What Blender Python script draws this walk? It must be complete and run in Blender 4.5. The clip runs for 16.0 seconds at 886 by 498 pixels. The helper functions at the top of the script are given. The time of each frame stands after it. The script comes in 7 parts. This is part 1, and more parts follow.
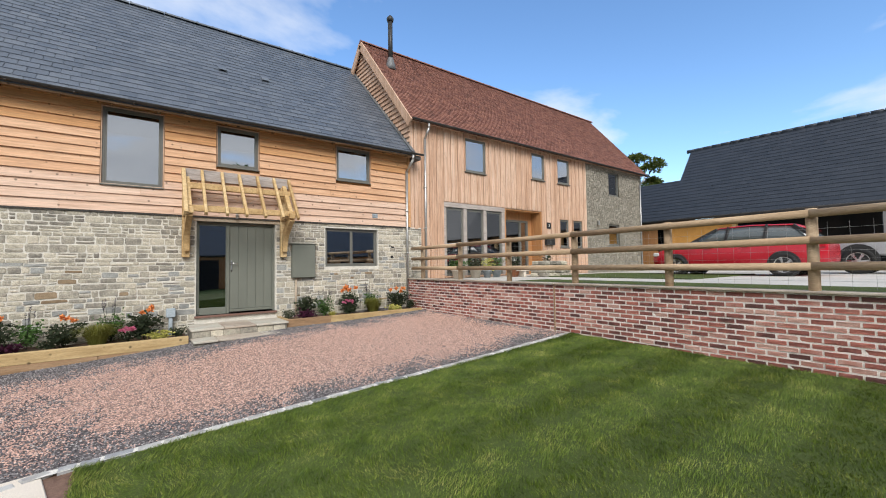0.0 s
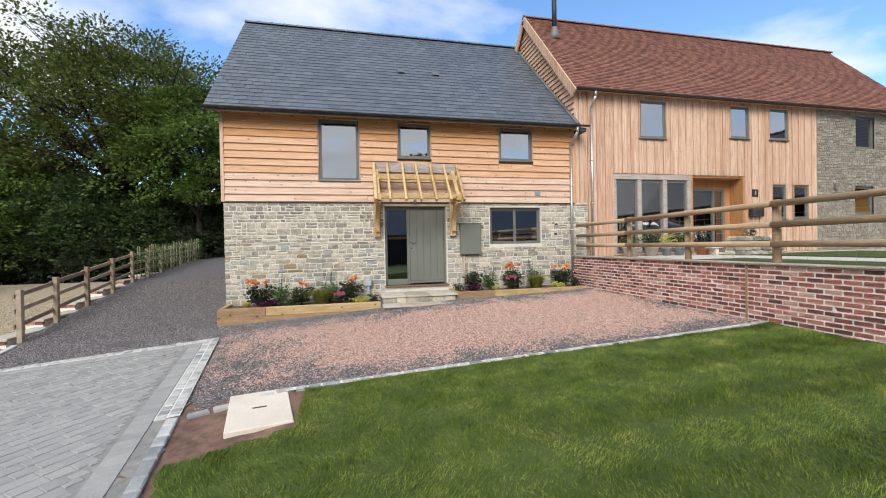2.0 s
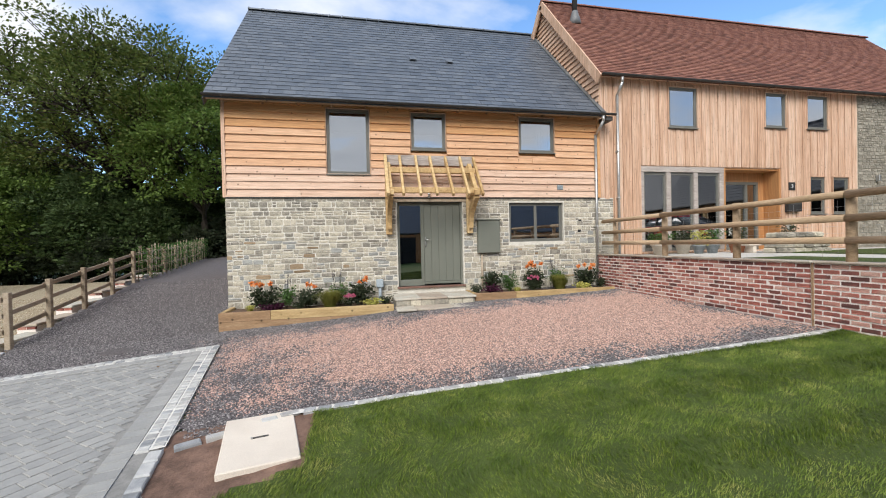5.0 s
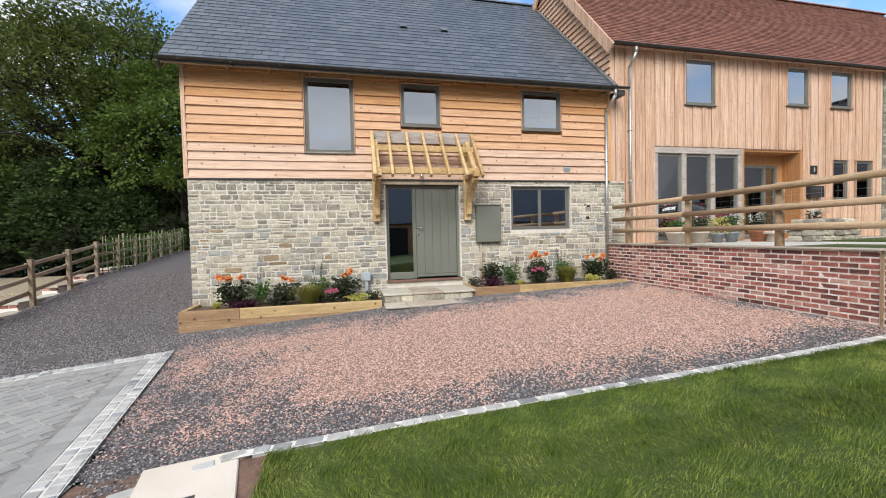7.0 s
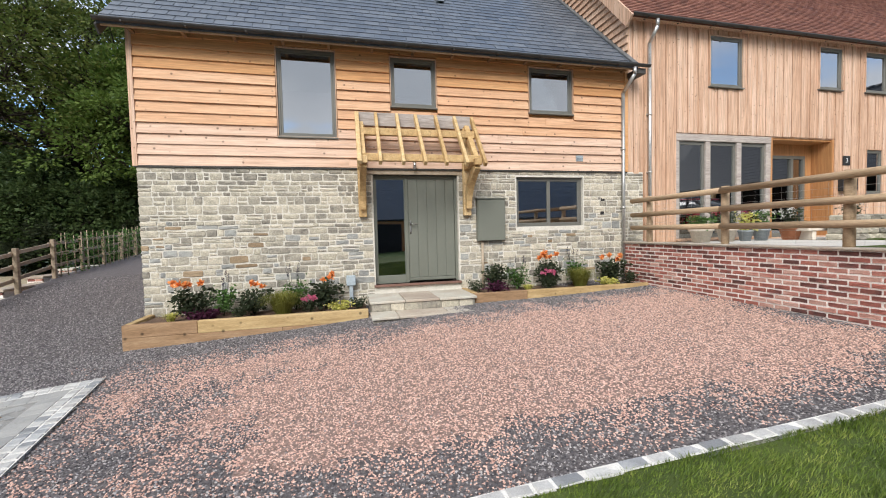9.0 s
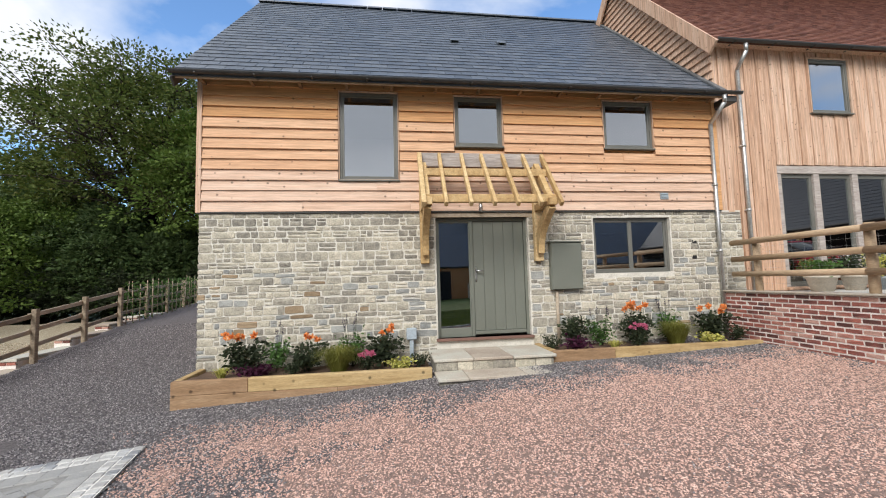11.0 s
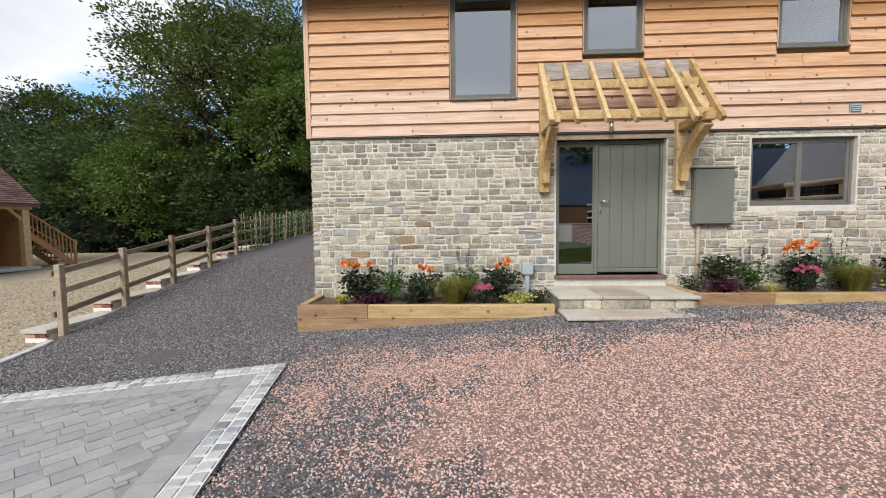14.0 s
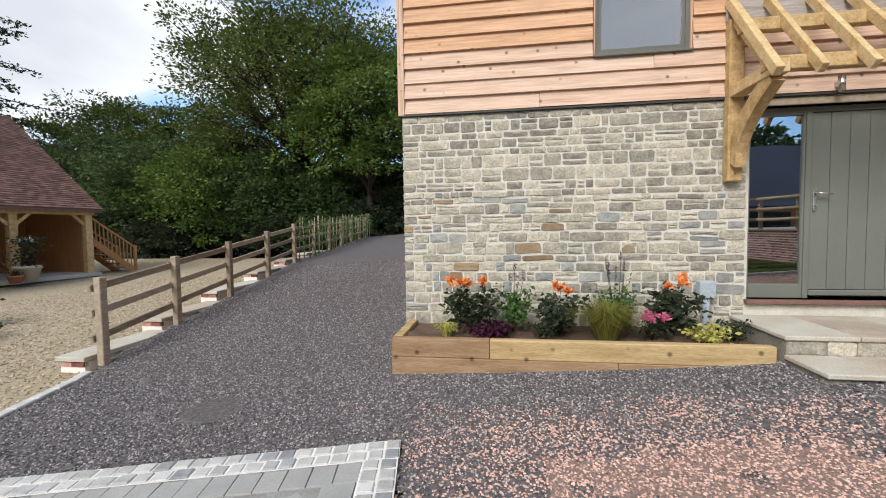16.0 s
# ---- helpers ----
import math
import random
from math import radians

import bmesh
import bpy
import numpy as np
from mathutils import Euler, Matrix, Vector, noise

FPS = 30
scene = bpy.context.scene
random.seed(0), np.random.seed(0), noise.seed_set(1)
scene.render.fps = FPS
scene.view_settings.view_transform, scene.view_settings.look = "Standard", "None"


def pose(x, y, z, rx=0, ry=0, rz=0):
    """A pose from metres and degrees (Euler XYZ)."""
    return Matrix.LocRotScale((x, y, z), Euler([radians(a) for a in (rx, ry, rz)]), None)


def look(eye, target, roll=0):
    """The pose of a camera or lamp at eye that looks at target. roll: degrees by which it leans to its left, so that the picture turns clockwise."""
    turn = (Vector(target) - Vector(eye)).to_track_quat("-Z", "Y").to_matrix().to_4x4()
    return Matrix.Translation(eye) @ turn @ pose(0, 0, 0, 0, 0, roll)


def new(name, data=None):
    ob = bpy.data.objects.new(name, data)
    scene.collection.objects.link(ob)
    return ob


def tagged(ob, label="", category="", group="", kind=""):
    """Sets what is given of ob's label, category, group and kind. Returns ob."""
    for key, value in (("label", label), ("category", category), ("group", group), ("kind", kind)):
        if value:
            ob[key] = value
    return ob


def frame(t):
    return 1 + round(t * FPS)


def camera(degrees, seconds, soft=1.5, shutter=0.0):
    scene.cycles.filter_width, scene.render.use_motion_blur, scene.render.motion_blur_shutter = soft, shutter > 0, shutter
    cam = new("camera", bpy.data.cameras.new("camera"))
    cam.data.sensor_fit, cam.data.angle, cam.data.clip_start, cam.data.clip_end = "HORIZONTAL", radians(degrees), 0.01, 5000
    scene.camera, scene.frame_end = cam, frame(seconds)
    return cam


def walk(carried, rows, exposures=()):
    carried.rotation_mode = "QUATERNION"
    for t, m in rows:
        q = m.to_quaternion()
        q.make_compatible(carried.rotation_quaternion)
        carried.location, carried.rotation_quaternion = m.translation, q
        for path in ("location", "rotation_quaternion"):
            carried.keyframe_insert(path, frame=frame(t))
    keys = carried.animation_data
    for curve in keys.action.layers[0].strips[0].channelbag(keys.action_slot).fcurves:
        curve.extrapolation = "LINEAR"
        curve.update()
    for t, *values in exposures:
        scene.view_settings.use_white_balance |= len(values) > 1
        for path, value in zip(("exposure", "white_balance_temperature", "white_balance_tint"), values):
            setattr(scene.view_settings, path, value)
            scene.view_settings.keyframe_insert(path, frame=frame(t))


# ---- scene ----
cam = camera(95.1, 16.0, soft=1.05)
PATH = [
    (0, (0.178, -0.103, 1.874), (1.389, 1.488, 1.952), -0.8),
    (0.5, (0.219, -0.207, 1.901), (1.043, 1.615, 1.943), -1.1),
    (1, (0.321, -0.304, 1.903), (0.926, 1.602, 1.94), -1.2),
    (1.5, (0.361, -0.374, 1.897), (0.857, 1.564, 1.916), -1.2),
    (2, (0.335, -0.481, 1.867), (0.786, 1.468, 1.848), -1.1),
    (2.5, (0.232, -0.593, 1.854), (0.639, 1.365, 1.801), -1.1),
    (3, (0.275, -0.625, 1.852), (0.603, 1.347, 1.808), -1.2),
    (3.5, (0.281, -0.521, 1.865), (0.577, 1.457, 1.839), -1.2),
    (4, (0.332, -0.345, 1.89), (0.646, 1.63, 1.872), -1.2),
    (4.5, (0.23, -0.021, 1.882), (0.617, 1.941, 1.862), -1.1),
    (7, (0.43, 1.393, 1.784), (0.886, 3.339, 1.716), -1.4),
    (7.5, (0.499, 1.666, 1.782), (0.953, 3.611, 1.695), -1.4),
    (8, (0.648, 1.907, 1.789), (1.126, 3.847, 1.693), -1.4),
    (8.5, (0.683, 2.221, 1.795), (1.182, 4.155, 1.686), -1.4),
    (9, (0.673, 2.55, 1.816), (1.153, 4.489, 1.728), -1.4),
    (9.5, (0.622, 2.829, 1.815), (1.013, 4.79, 1.778), -1.4),
    (10, (0.569, 3.068, 1.829), (0.821, 5.052, 1.886), -1.5),
    (12.5, (0.285, 3.501, 1.802), (0.582, 5.471, 1.98), -1.4),
    (13, (0.258, 3.535, 1.739), (0.496, 5.521, 1.762), -1.2),
    (13.5, (0.063, 3.742, 1.679), (0.164, 5.738, 1.59), -1.1),
    (14, (-0.246, 3.939, 1.675), (-0.334, 5.933, 1.543), -0.7),
    (14.5, (-0.573, 4.238, 1.69), (-0.864, 6.212, 1.549), -0.7),
    (15, (-0.853, 4.598, 1.68), (-1.3, 6.544, 1.562), -0.6),
    (15.5, (-1.149, 5.017, 1.707), (-1.664, 6.947, 1.604), -0.5),
    (16, (-1.467, 5.513, 1.642), (-1.75, 7.491, 1.543), -0.8),
]
walk(cam, [(t, look(eye, target, roll)) for t, eye, target, roll in PATH], [(0.0, 0.74), (2.0, 0.82), (5.0, 0.82), (7.5, 0.9), (9.2, 0.94), (10.2, 0.8), (13.5, 0.82), (15.0, 0.78), (16.0, 0.82)])

# ---- world and light ----
SUN_EL, SUN_AZ = 38.0, 205.0   # degrees; azimuth from +y clockwise
world = bpy.data.worlds.new("sky")
scene.world = world
world.use_nodes = True


def wire(tree, kind, inputs=(), **props):
    """Add a node, set its properties, and set or link its inputs."""
    n = tree.nodes.new(kind)
    for k, v in props.items():
        setattr(n, k, v)
    for k, v in dict(inputs).items():
        if isinstance(v, bpy.types.NodeSocket):
            tree.links.new(v, n.inputs[k])
        else:
            n.inputs[k].default_value = v
    return n


def ramp(tree, fac, stops):
    n = tree.nodes.new("ShaderNodeValToRGB")
    tree.links.new(fac, n.inputs[0])
    el = n.color_ramp.elements
    el[0].position, el[0].color = stops[0][0], (*stops[0][1], 1)
    el[1].position, el[1].color = stops[-1][0], (*stops[-1][1], 1)
    for p, c in stops[1:-1]:
        e = el.new(p)
        e.color = (*c, 1)
    return n.outputs["Color"]


def build_sky():
    t = world.node_tree
    t.nodes.clear()
    sky = wire(t, "ShaderNodeTexSky", sky_type="NISHITA", sun_disc=False, sun_elevation=radians(SUN_EL), sun_rotation=radians(SUN_AZ), air_density=1.0, dust_density=0.1, ozone_density=3.5)
    geo = wire(t, "ShaderNodeTexCoord")
    sep = wire(t, "ShaderNodeSeparateXYZ", {0: geo.outputs["Generated"]})
    zz = wire(t, "ShaderNodeMath", {0: sep.outputs["Z"], 1: 0.16}, operation="ADD")
    px = wire(t, "ShaderNodeMath", {0: sep.outputs["X"], 1: zz.outputs[0]}, operation="DIVIDE")
    py = wire(t, "ShaderNodeMath", {0: sep.outputs["Y"], 1: zz.outputs[0]}, operation="DIVIDE")
    flat = wire(t, "ShaderNodeCombineXYZ", {0: px.outputs[0], 1: py.outputs[0], 2: 0.0})
    big = wire(t, "ShaderNodeTexNoise", {"Vector": flat.outputs[0], "Scale": 0.62, "Detail": 8.0, "Roughness": 0.52, "Distortion": 0.25})
    # more cloud towards the west, clearer sky in the east
    bias = wire(t, "ShaderNodeMath", {0: sep.outputs["X"], 1: -0.12, 2: 0.085}, operation="MULTIPLY_ADD")
    south = wire(t, "ShaderNodeMath", {0: sep.outputs["Y"], 1: -0.13, 2: 0.06}, operation="MULTIPLY_ADD")
    bias = wire(t, "ShaderNodeMath", {0: bias.outputs[0], 1: south.outputs[0]}, operation="ADD")
    # a clearer band low over the horizon
    low = wire(t, "ShaderNodeMath", {0: sep.outputs["Z"], 1: 0.55, 2: -0.2}, operation="MULTIPLY_ADD")
    low = wire(t, "ShaderNodeMath", {0: low.outputs[0], 1: 0.0}, operation="MINIMUM")
    bias = wire(t, "ShaderNodeMath", {0: bias.outputs[0], 1: low.outputs[0]}, operation="ADD")
    dens = wire(t, "ShaderNodeMath", {0: big.outputs["Fac"], 1: bias.outputs[0]}, operation="ADD")
    cover = ramp(t, dens.outputs[0], [(0.5, (0, 0, 0)), (0.6, (1, 1, 1))])
    tone = ramp(t, dens.outputs[0], [(0.5, (5.0, 5.15, 5.4)), (0.62, (4.5, 4.65, 4.95)), (0.74, (3.5, 3.7, 4.05))])
    blue = wire(t, "ShaderNodeHueSaturation", {"Saturation": 1.08, "Value": 1.2, "Color": sky.outputs[0]})
    mix = wire(t, "ShaderNodeMix", {"Factor": cover, "A": sky.outputs[0], "B": tone}, data_type="RGBA")
    for l in list(t.links):
        if l.to_node == mix:
            t.links.remove(l)
    cols = [i for i in mix.inputs if i.type == "RGBA"]
    t.links.new(cover, mix.inputs[0])
    t.links.new(blue.outputs[0], cols[0])
    t.links.new(tone, cols[1])
    out = [o for o in mix.outputs if o.type == "RGBA"][0]
    bg = wire(t, "ShaderNodeBackground", {"Color": out, "Strength": 0.125})
    wire(t, "ShaderNodeOutputWorld", {"Surface": bg.outputs[0]})


build_sky()
sun_data = bpy.data.lights.new("sun", "SUN")
sun_data.energy, sun_data.angle, sun_data.color = 2.1, radians(32), (1.0, 0.97, 0.93)
sun = new("sun", sun_data)
sa, se = radians(SUN_AZ), radians(SUN_EL)
sun.matrix_world = look((0, 0, 0), (-math.sin(sa) * math.cos(se), -math.cos(sa) * math.cos(se), -math.sin(se)))



# ---- materials ----
def material(name, stops, rough=0.8, scale=3.0, stretch=(1, 1, 1), grain=60.0, bump=0.3, metal=0.0, per="", vary=0.0, spec=0.3, detail=6.0, shift=True, knots=0.0, grit=(0.78, 1.2)):
    """Colours over a coarse noise, darkened and lightened by a fine one; per: 'object' or 'island' adds a random shift for each piece."""
    m = bpy.data.materials.new(name)
    m.use_nodes = True
    t = m.node_tree
    t.nodes.clear()
    co = wire(t, "ShaderNodeTexCoord")
    vec = co.outputs["Object"]
    if per == "object":
        # pieces share a mesh, so shift the grain from one to the next
        oi = wire(t, "ShaderNodeObjectInfo")
        rnd = oi.outputs["Random"]
    elif per == "island":
        rnd = wire(t, "ShaderNodeNewGeometry").outputs["Random Per Island"]
    else:
        rnd = None
    pos = wire(t, "ShaderNodeNewGeometry").outputs["Position"]
    mp = wire(t, "ShaderNodeMapping", {"Vector": pos, "Scale": stretch})
    if rnd is not None and shift:
        off = wire(t, "ShaderNodeMath", {0: rnd, 1: 37.0}, operation="MULTIPLY")
        offv = wire(t, "ShaderNodeCombineXYZ", {0: off.outputs[0], 1: off.outputs[0], 2: off.outputs[0]})
        t.links.new(offv.outputs[0], mp.inputs["Location"])
    n1 = wire(t, "ShaderNodeTexNoise", {"Vector": mp.outputs[0], "Scale": scale, "Detail": detail, "Roughness": 0.6})
    fac = n1.outputs["Fac"]
    if rnd is not None and vary:
        sh = wire(t, "ShaderNodeMath", {0: rnd, 1: vary, 2: -vary / 2}, operation="MULTIPLY_ADD")
        fac = wire(t, "ShaderNodeMath", {0: fac, 1: sh.outputs[0]}, operation="ADD").outputs[0]
    col = ramp(t, fac, stops)
    n2 = wire(t, "ShaderNodeTexNoise", {"Vector": mp.outputs[0], "Scale": grain, "Detail": 4.0, "Roughness": 0.65})
    k = wire(t, "ShaderNodeMapRange", {"Value": n2.outputs["Fac"], "From Min": 0.3, "From Max": 0.7, "To Min": grit[0], "To Max": grit[1]})
    sc = wire(t, "ShaderNodeVectorMath", {0: col, "Scale": k.outputs[0]}, operation="SCALE")
    if knots:
        # small dark knots strewn over the boards
        vo = wire(t, "ShaderNodeTexVoronoi", {"Vector": pos, "Scale": knots, "Randomness": 1.0})
        kk = wire(t, "ShaderNodeMapRange", {"Value": vo.outputs["Distance"], "From Min": 0.06, "From Max": 0.15, "To Min": 0.34, "To Max": 1.0})
        sc = wire(t, "ShaderNodeVectorMath", {0: sc.outputs[0], "Scale": kk.outputs[0]}, operation="SCALE")
    bs = wire(t, "ShaderNodeBsdfPrincipled", {"Base Color": sc.outputs[0], "Metallic": metal, "Specular IOR Level": spec})
    rr = wire(t, "ShaderNodeMapRange", {"Value": n1.outputs["Fac"], "From Min": 0.3, "From Max": 0.7, "To Min": max(rough - 0.1, 0.02), "To Max": min(rough + 0.08, 1)})
    t.links.new(rr.outputs[0], bs.inputs["Roughness"])
    if bump:
        b = wire(t, "ShaderNodeBump", {"Strength": bump, "Distance": 0.01, "Height": n2.outputs["Fac"]})
        t.links.new(b.outputs[0], bs.inputs["Normal"])
    wire(t, "ShaderNodeOutputMaterial", {"Surface": bs.outputs[0]})
    return m


def glass_material(name, tint=(0.02, 0.025, 0.03)):
    m = bpy.data.materials.new(name)
    m.use_nodes = True
    t = m.node_tree
    t.nodes.clear()
    fr = wire(t, "ShaderNodeFresnel", {"IOR": 1.8})
    tr = wire(t, "ShaderNodeBsdfTransparent", {"Color": (0.4, 0.44, 0.45, 1)})
    wav = wire(t, "ShaderNodeTexNoise", {"Vector": wire(t, "ShaderNodeNewGeometry").outputs["Position"], "Scale": 1.3, "Detail": 1.0})
    bp = wire(t, "ShaderNodeBump", {"Strength": 0.02, "Distance": 0.05, "Height": wav.outputs["Fac"]})
    gl = wire(t, "ShaderNodeBsdfGlossy", {"Color": (0.95, 0.97, 1, 1), "Roughness": 0.01, "Normal": bp.outputs[0]})
    k = wire(t, "ShaderNodeMath", {0: fr.outputs[0], 1: 1.2, 2: 0.27}, operation="MULTIPLY_ADD")
    mx = wire(t, "ShaderNodeMixShader", {0: k.outputs[0], 1: tr.outputs[0], 2: gl.outputs[0]})
    wire(t, "ShaderNodeOutputMaterial", {"Surface": mx.outputs[0]})
    return m


def emit_free_leaf(name, stops):
    m = material(name, stops, rough=0.6, scale=0.8, grain=9.0, bump=0.0, per="island", vary=0.35, spec=0.25)
    t = m.node_tree
    bs = [n for n in t.nodes if n.type == "BSDF_PRINCIPLED"][0]
    out = [n for n in t.nodes if n.type == "OUTPUT_MATERIAL"][0]
    tl = wire(t, "ShaderNodeBsdfTranslucent", {"Color": bs.inputs["Base Color"].links[0].from_socket})
    mx = wire(t, "ShaderNodeMixShader", {0: 0.3, 1: bs.outputs[0], 2: tl.outputs[0]})
    t.links.new(mx.outputs[0], out.inputs["Surface"])
    return m


M = {}
M["earth"] = material("earth", [(0.3, (0.07, 0.045, 0.03)), (0.7, (0.16, 0.105, 0.075))], 0.95, 2.0, grain=40, bump=0.8)
M["soil"] = material("soil", [(0.3, (0.09, 0.055, 0.04)), (0.7, (0.26, 0.16, 0.12))], 0.95, 5.0, grain=60, bump=1.0)
M["field"] = material("field_grass", [(0.3, (0.05, 0.09, 0.025)), (0.7, (0.11, 0.15, 0.05))], 0.9, 0.4, grain=20)
M["lawn"] = material("lawn_turf", [(0.3, (0.045, 0.065, 0.014)), (0.7, (0.08, 0.11, 0.025))], 0.9, 1.2, grain=120, bump=0.8)
M["blade"] = material("grass_blade", [(0.25, (0.042, 0.075, 0.009)), (0.46, (0.095, 0.148, 0.018)), (0.62, (0.165, 0.215, 0.036)), (0.82, (0.32, 0.32, 0.1))], 0.6, 2.8, grain=14, bump=0, per="island", vary=0.32, shift=False)
M["grit_dark"] = material("dark_grit", [(0.3, (0.05, 0.045, 0.047)), (0.7, (0.2, 0.18, 0.18))], 0.9, 30, grain=120, bump=1.0)
M["grit_pink"] = material("pink_grit", [(0.3, (0.15, 0.105, 0.09)), (0.7, (0.35, 0.245, 0.208))], 0.9, 30, grain=120, bump=1.0)
M["grit_pale"] = material("pale_grit", [(0.3, (0.24, 0.19, 0.12)), (0.5, (0.36, 0.3, 0.205)), (0.7, (0.46, 0.4, 0.3))], 0.9, 12, grain=60, bump=1.0)
M["peb_dark"] = material("grey_pebble", [(0.15, (0.05, 0.048, 0.054)), (0.45, (0.14, 0.132, 0.138)), (0.65, (0.24, 0.225, 0.228)), (0.88, (0.42, 0.395, 0.385))], 0.85, 8, grain=90, bump=0.2, per="island", vary=0.85)
M["peb_pink"] = material("pink_pebble", [(0.12, (0.33, 0.19, 0.155)), (0.36, (0.54, 0.34, 0.275)), (0.6, (0.65, 0.435, 0.355)), (0.88, (0.75, 0.57, 0.48))], 0.85, 8, grain=90, bump=0.2, per="island", vary=0.5)
M["peb_pale"] = material("buff_pebble", [(0.2, (0.26, 0.2, 0.12)), (0.5, (0.44, 0.36, 0.245)), (0.8, (0.62, 0.55, 0.42))], 0.85, 8, grain=90, bump=0.2, per="island", vary=0.7)
M["paver"] = material("grey_paver", [(0.25, (0.26, 0.26, 0.255)), (0.5, (0.315, 0.315, 0.305)), (0.75, (0.37, 0.365, 0.35))], 0.85, 2.5, grain=160, bump=0.25, per="object", vary=0.22)
M["paver_far"] = material("grey_paver_joined", [(0.25, (0.26, 0.26, 0.255)), (0.5, (0.315, 0.315, 0.305)), (0.75, (0.37, 0.365, 0.35))], 0.85, 2.5, grain=160, bump=0.25, per="island", vary=0.22)
M["joint"] = material("paving_joint", [(0.3, (0.19, 0.187, 0.18)), (0.7, (0.3, 0.295, 0.28))], 0.95, 8, grain=80)
M["sett"] = material("pale_sett", [(0.25, (0.34, 0.335, 0.325)), (0.5, (0.44, 0.435, 0.42)), (0.75, (0.55, 0.545, 0.525))], 0.85, 5, grain=120, bump=0.4, per="object", vary=0.4)
M["sett_grey"] = material("grey_sett", [(0.25, (0.22, 0.23, 0.24)), (0.5, (0.33, 0.34, 0.35)), (0.75, (0.5, 0.5, 0.49))], 0.85, 5, grain=120, bump=0.4, per="object", vary=0.5)
M["mortar_white"] = material("white_mortar", [(0.3, (0.6, 0.58, 0.54)), (0.7, (0.74, 0.72, 0.68))], 0.95, 4, grain=90)
M["concrete"] = material("pale_concrete", [(0.3, (0.6, 0.53, 0.45)), (0.7, (0.72, 0.65, 0.56))], 0.9, 1.5, grain=140, bump=0.15)
M["slab"] = material("sandstone_slab", [(0.2, (0.33, 0.27, 0.22)), (0.45, (0.44, 0.38, 0.31)), (0.75, (0.5, 0.49, 0.43))], 0.8, 2.2, grain=70, bump=0.4, per="object", vary=0.6)
M["stone"] = material("rubble_stone", [(0.15, (0.21, 0.195, 0.165)), (0.38, (0.34, 0.315, 0.26)), (0.6, (0.45, 0.415, 0.33)), (0.85, (0.57, 0.52, 0.42))], 0.9, 9.0, grain=42, bump=1.0, per="object", vary=0.6, grit=(0.66, 1.28))
M["stone_blue"] = material("bluish_stone", [(0.25, (0.22, 0.225, 0.215)), (0.75, (0.37, 0.375, 0.35))], 0.9, 6.0, grain=55, bump=0.7, per="object", vary=0.4)
M["stone_rust"] = material("rusty_stone", [(0.25, (0.2, 0.145, 0.09)), (0.75, (0.35, 0.265, 0.17))], 0.9, 6.0, grain=55, bump=0.7, per="object", vary=0.4)
M["stone_far"] = material("rubble_joined", [(0.18, (0.2, 0.185, 0.15)), (0.5, (0.28, 0.26, 0.215)), (0.85, (0.38, 0.35, 0.29))], 0.9, 6.0, grain=50, bump=0.6, per="island", vary=0.5)
M["stone_joined"] = material("rubble_stone_joined", [(0.15, (0.21, 0.195, 0.165)), (0.38, (0.34, 0.315, 0.26)), (0.6, (0.45, 0.415, 0.33)), (0.85, (0.57, 0.52, 0.42))], 0.9, 9.0, grain=42, bump=1.0, per="island", vary=0.6, grit=(0.66, 1.28))
M["lime_far"] = material("dull_lime_mortar", [(0.3, (0.3, 0.275, 0.22)), (0.7, (0.4, 0.37, 0.3))], 0.95, 7, grain=110, bump=0.8)
M["slate_dark"] = material("near_black_slate", [(0.2, (0.02, 0.026, 0.036)), (0.5, (0.028, 0.035, 0.047)), (0.8, (0.04, 0.048, 0.062))], 0.5, 2.5, grain=40, bump=0.2, per="island", vary=0.2, spec=0.35)
M["lime"] = material("lime_mortar", [(0.3, (0.54, 0.515, 0.45)), (0.7, (0.7, 0.67, 0.6))], 0.95, 7, grain=110, bump=0.8)
M["brick"] = material("red_brick", [(0.15, (0.12, 0.055, 0.048)), (0.35, (0.25, 0.095, 0.078)), (0.6, (0.4, 0.145, 0.11)), (0.85, (0.54, 0.33, 0.27))], 0.9, 3.5, grain=70, bump=0.5, per="object", vary=0.75)
M["brick_far"] = material("red_brick_joined", [(0.15, (0.12, 0.055, 0.048)), (0.35, (0.25, 0.095, 0.078)), (0.6, (0.4, 0.145, 0.11)), (0.85, (0.54, 0.33, 0.27))], 0.9, 3.5, grain=70, bump=0.5, per="island", vary=0.75)
M["mortar"] = material("brick_mortar", [(0.3, (0.8, 0.72, 0.66)), (0.7, (0.88, 0.82, 0.77))], 0.95, 6, grain=90, bump=0.5)
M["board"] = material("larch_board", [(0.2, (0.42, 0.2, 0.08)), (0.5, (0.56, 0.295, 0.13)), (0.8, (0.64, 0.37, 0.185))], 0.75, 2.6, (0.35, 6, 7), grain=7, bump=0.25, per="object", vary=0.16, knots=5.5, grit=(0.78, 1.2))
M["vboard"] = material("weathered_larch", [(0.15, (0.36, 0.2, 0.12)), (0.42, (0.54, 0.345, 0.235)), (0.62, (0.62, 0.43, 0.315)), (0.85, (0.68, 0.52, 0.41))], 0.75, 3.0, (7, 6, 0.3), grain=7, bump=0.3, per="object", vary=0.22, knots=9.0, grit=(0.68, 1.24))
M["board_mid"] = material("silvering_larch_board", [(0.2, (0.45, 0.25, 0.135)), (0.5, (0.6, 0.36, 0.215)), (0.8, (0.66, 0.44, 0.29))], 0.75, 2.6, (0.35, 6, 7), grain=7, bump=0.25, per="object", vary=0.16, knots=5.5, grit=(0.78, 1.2))
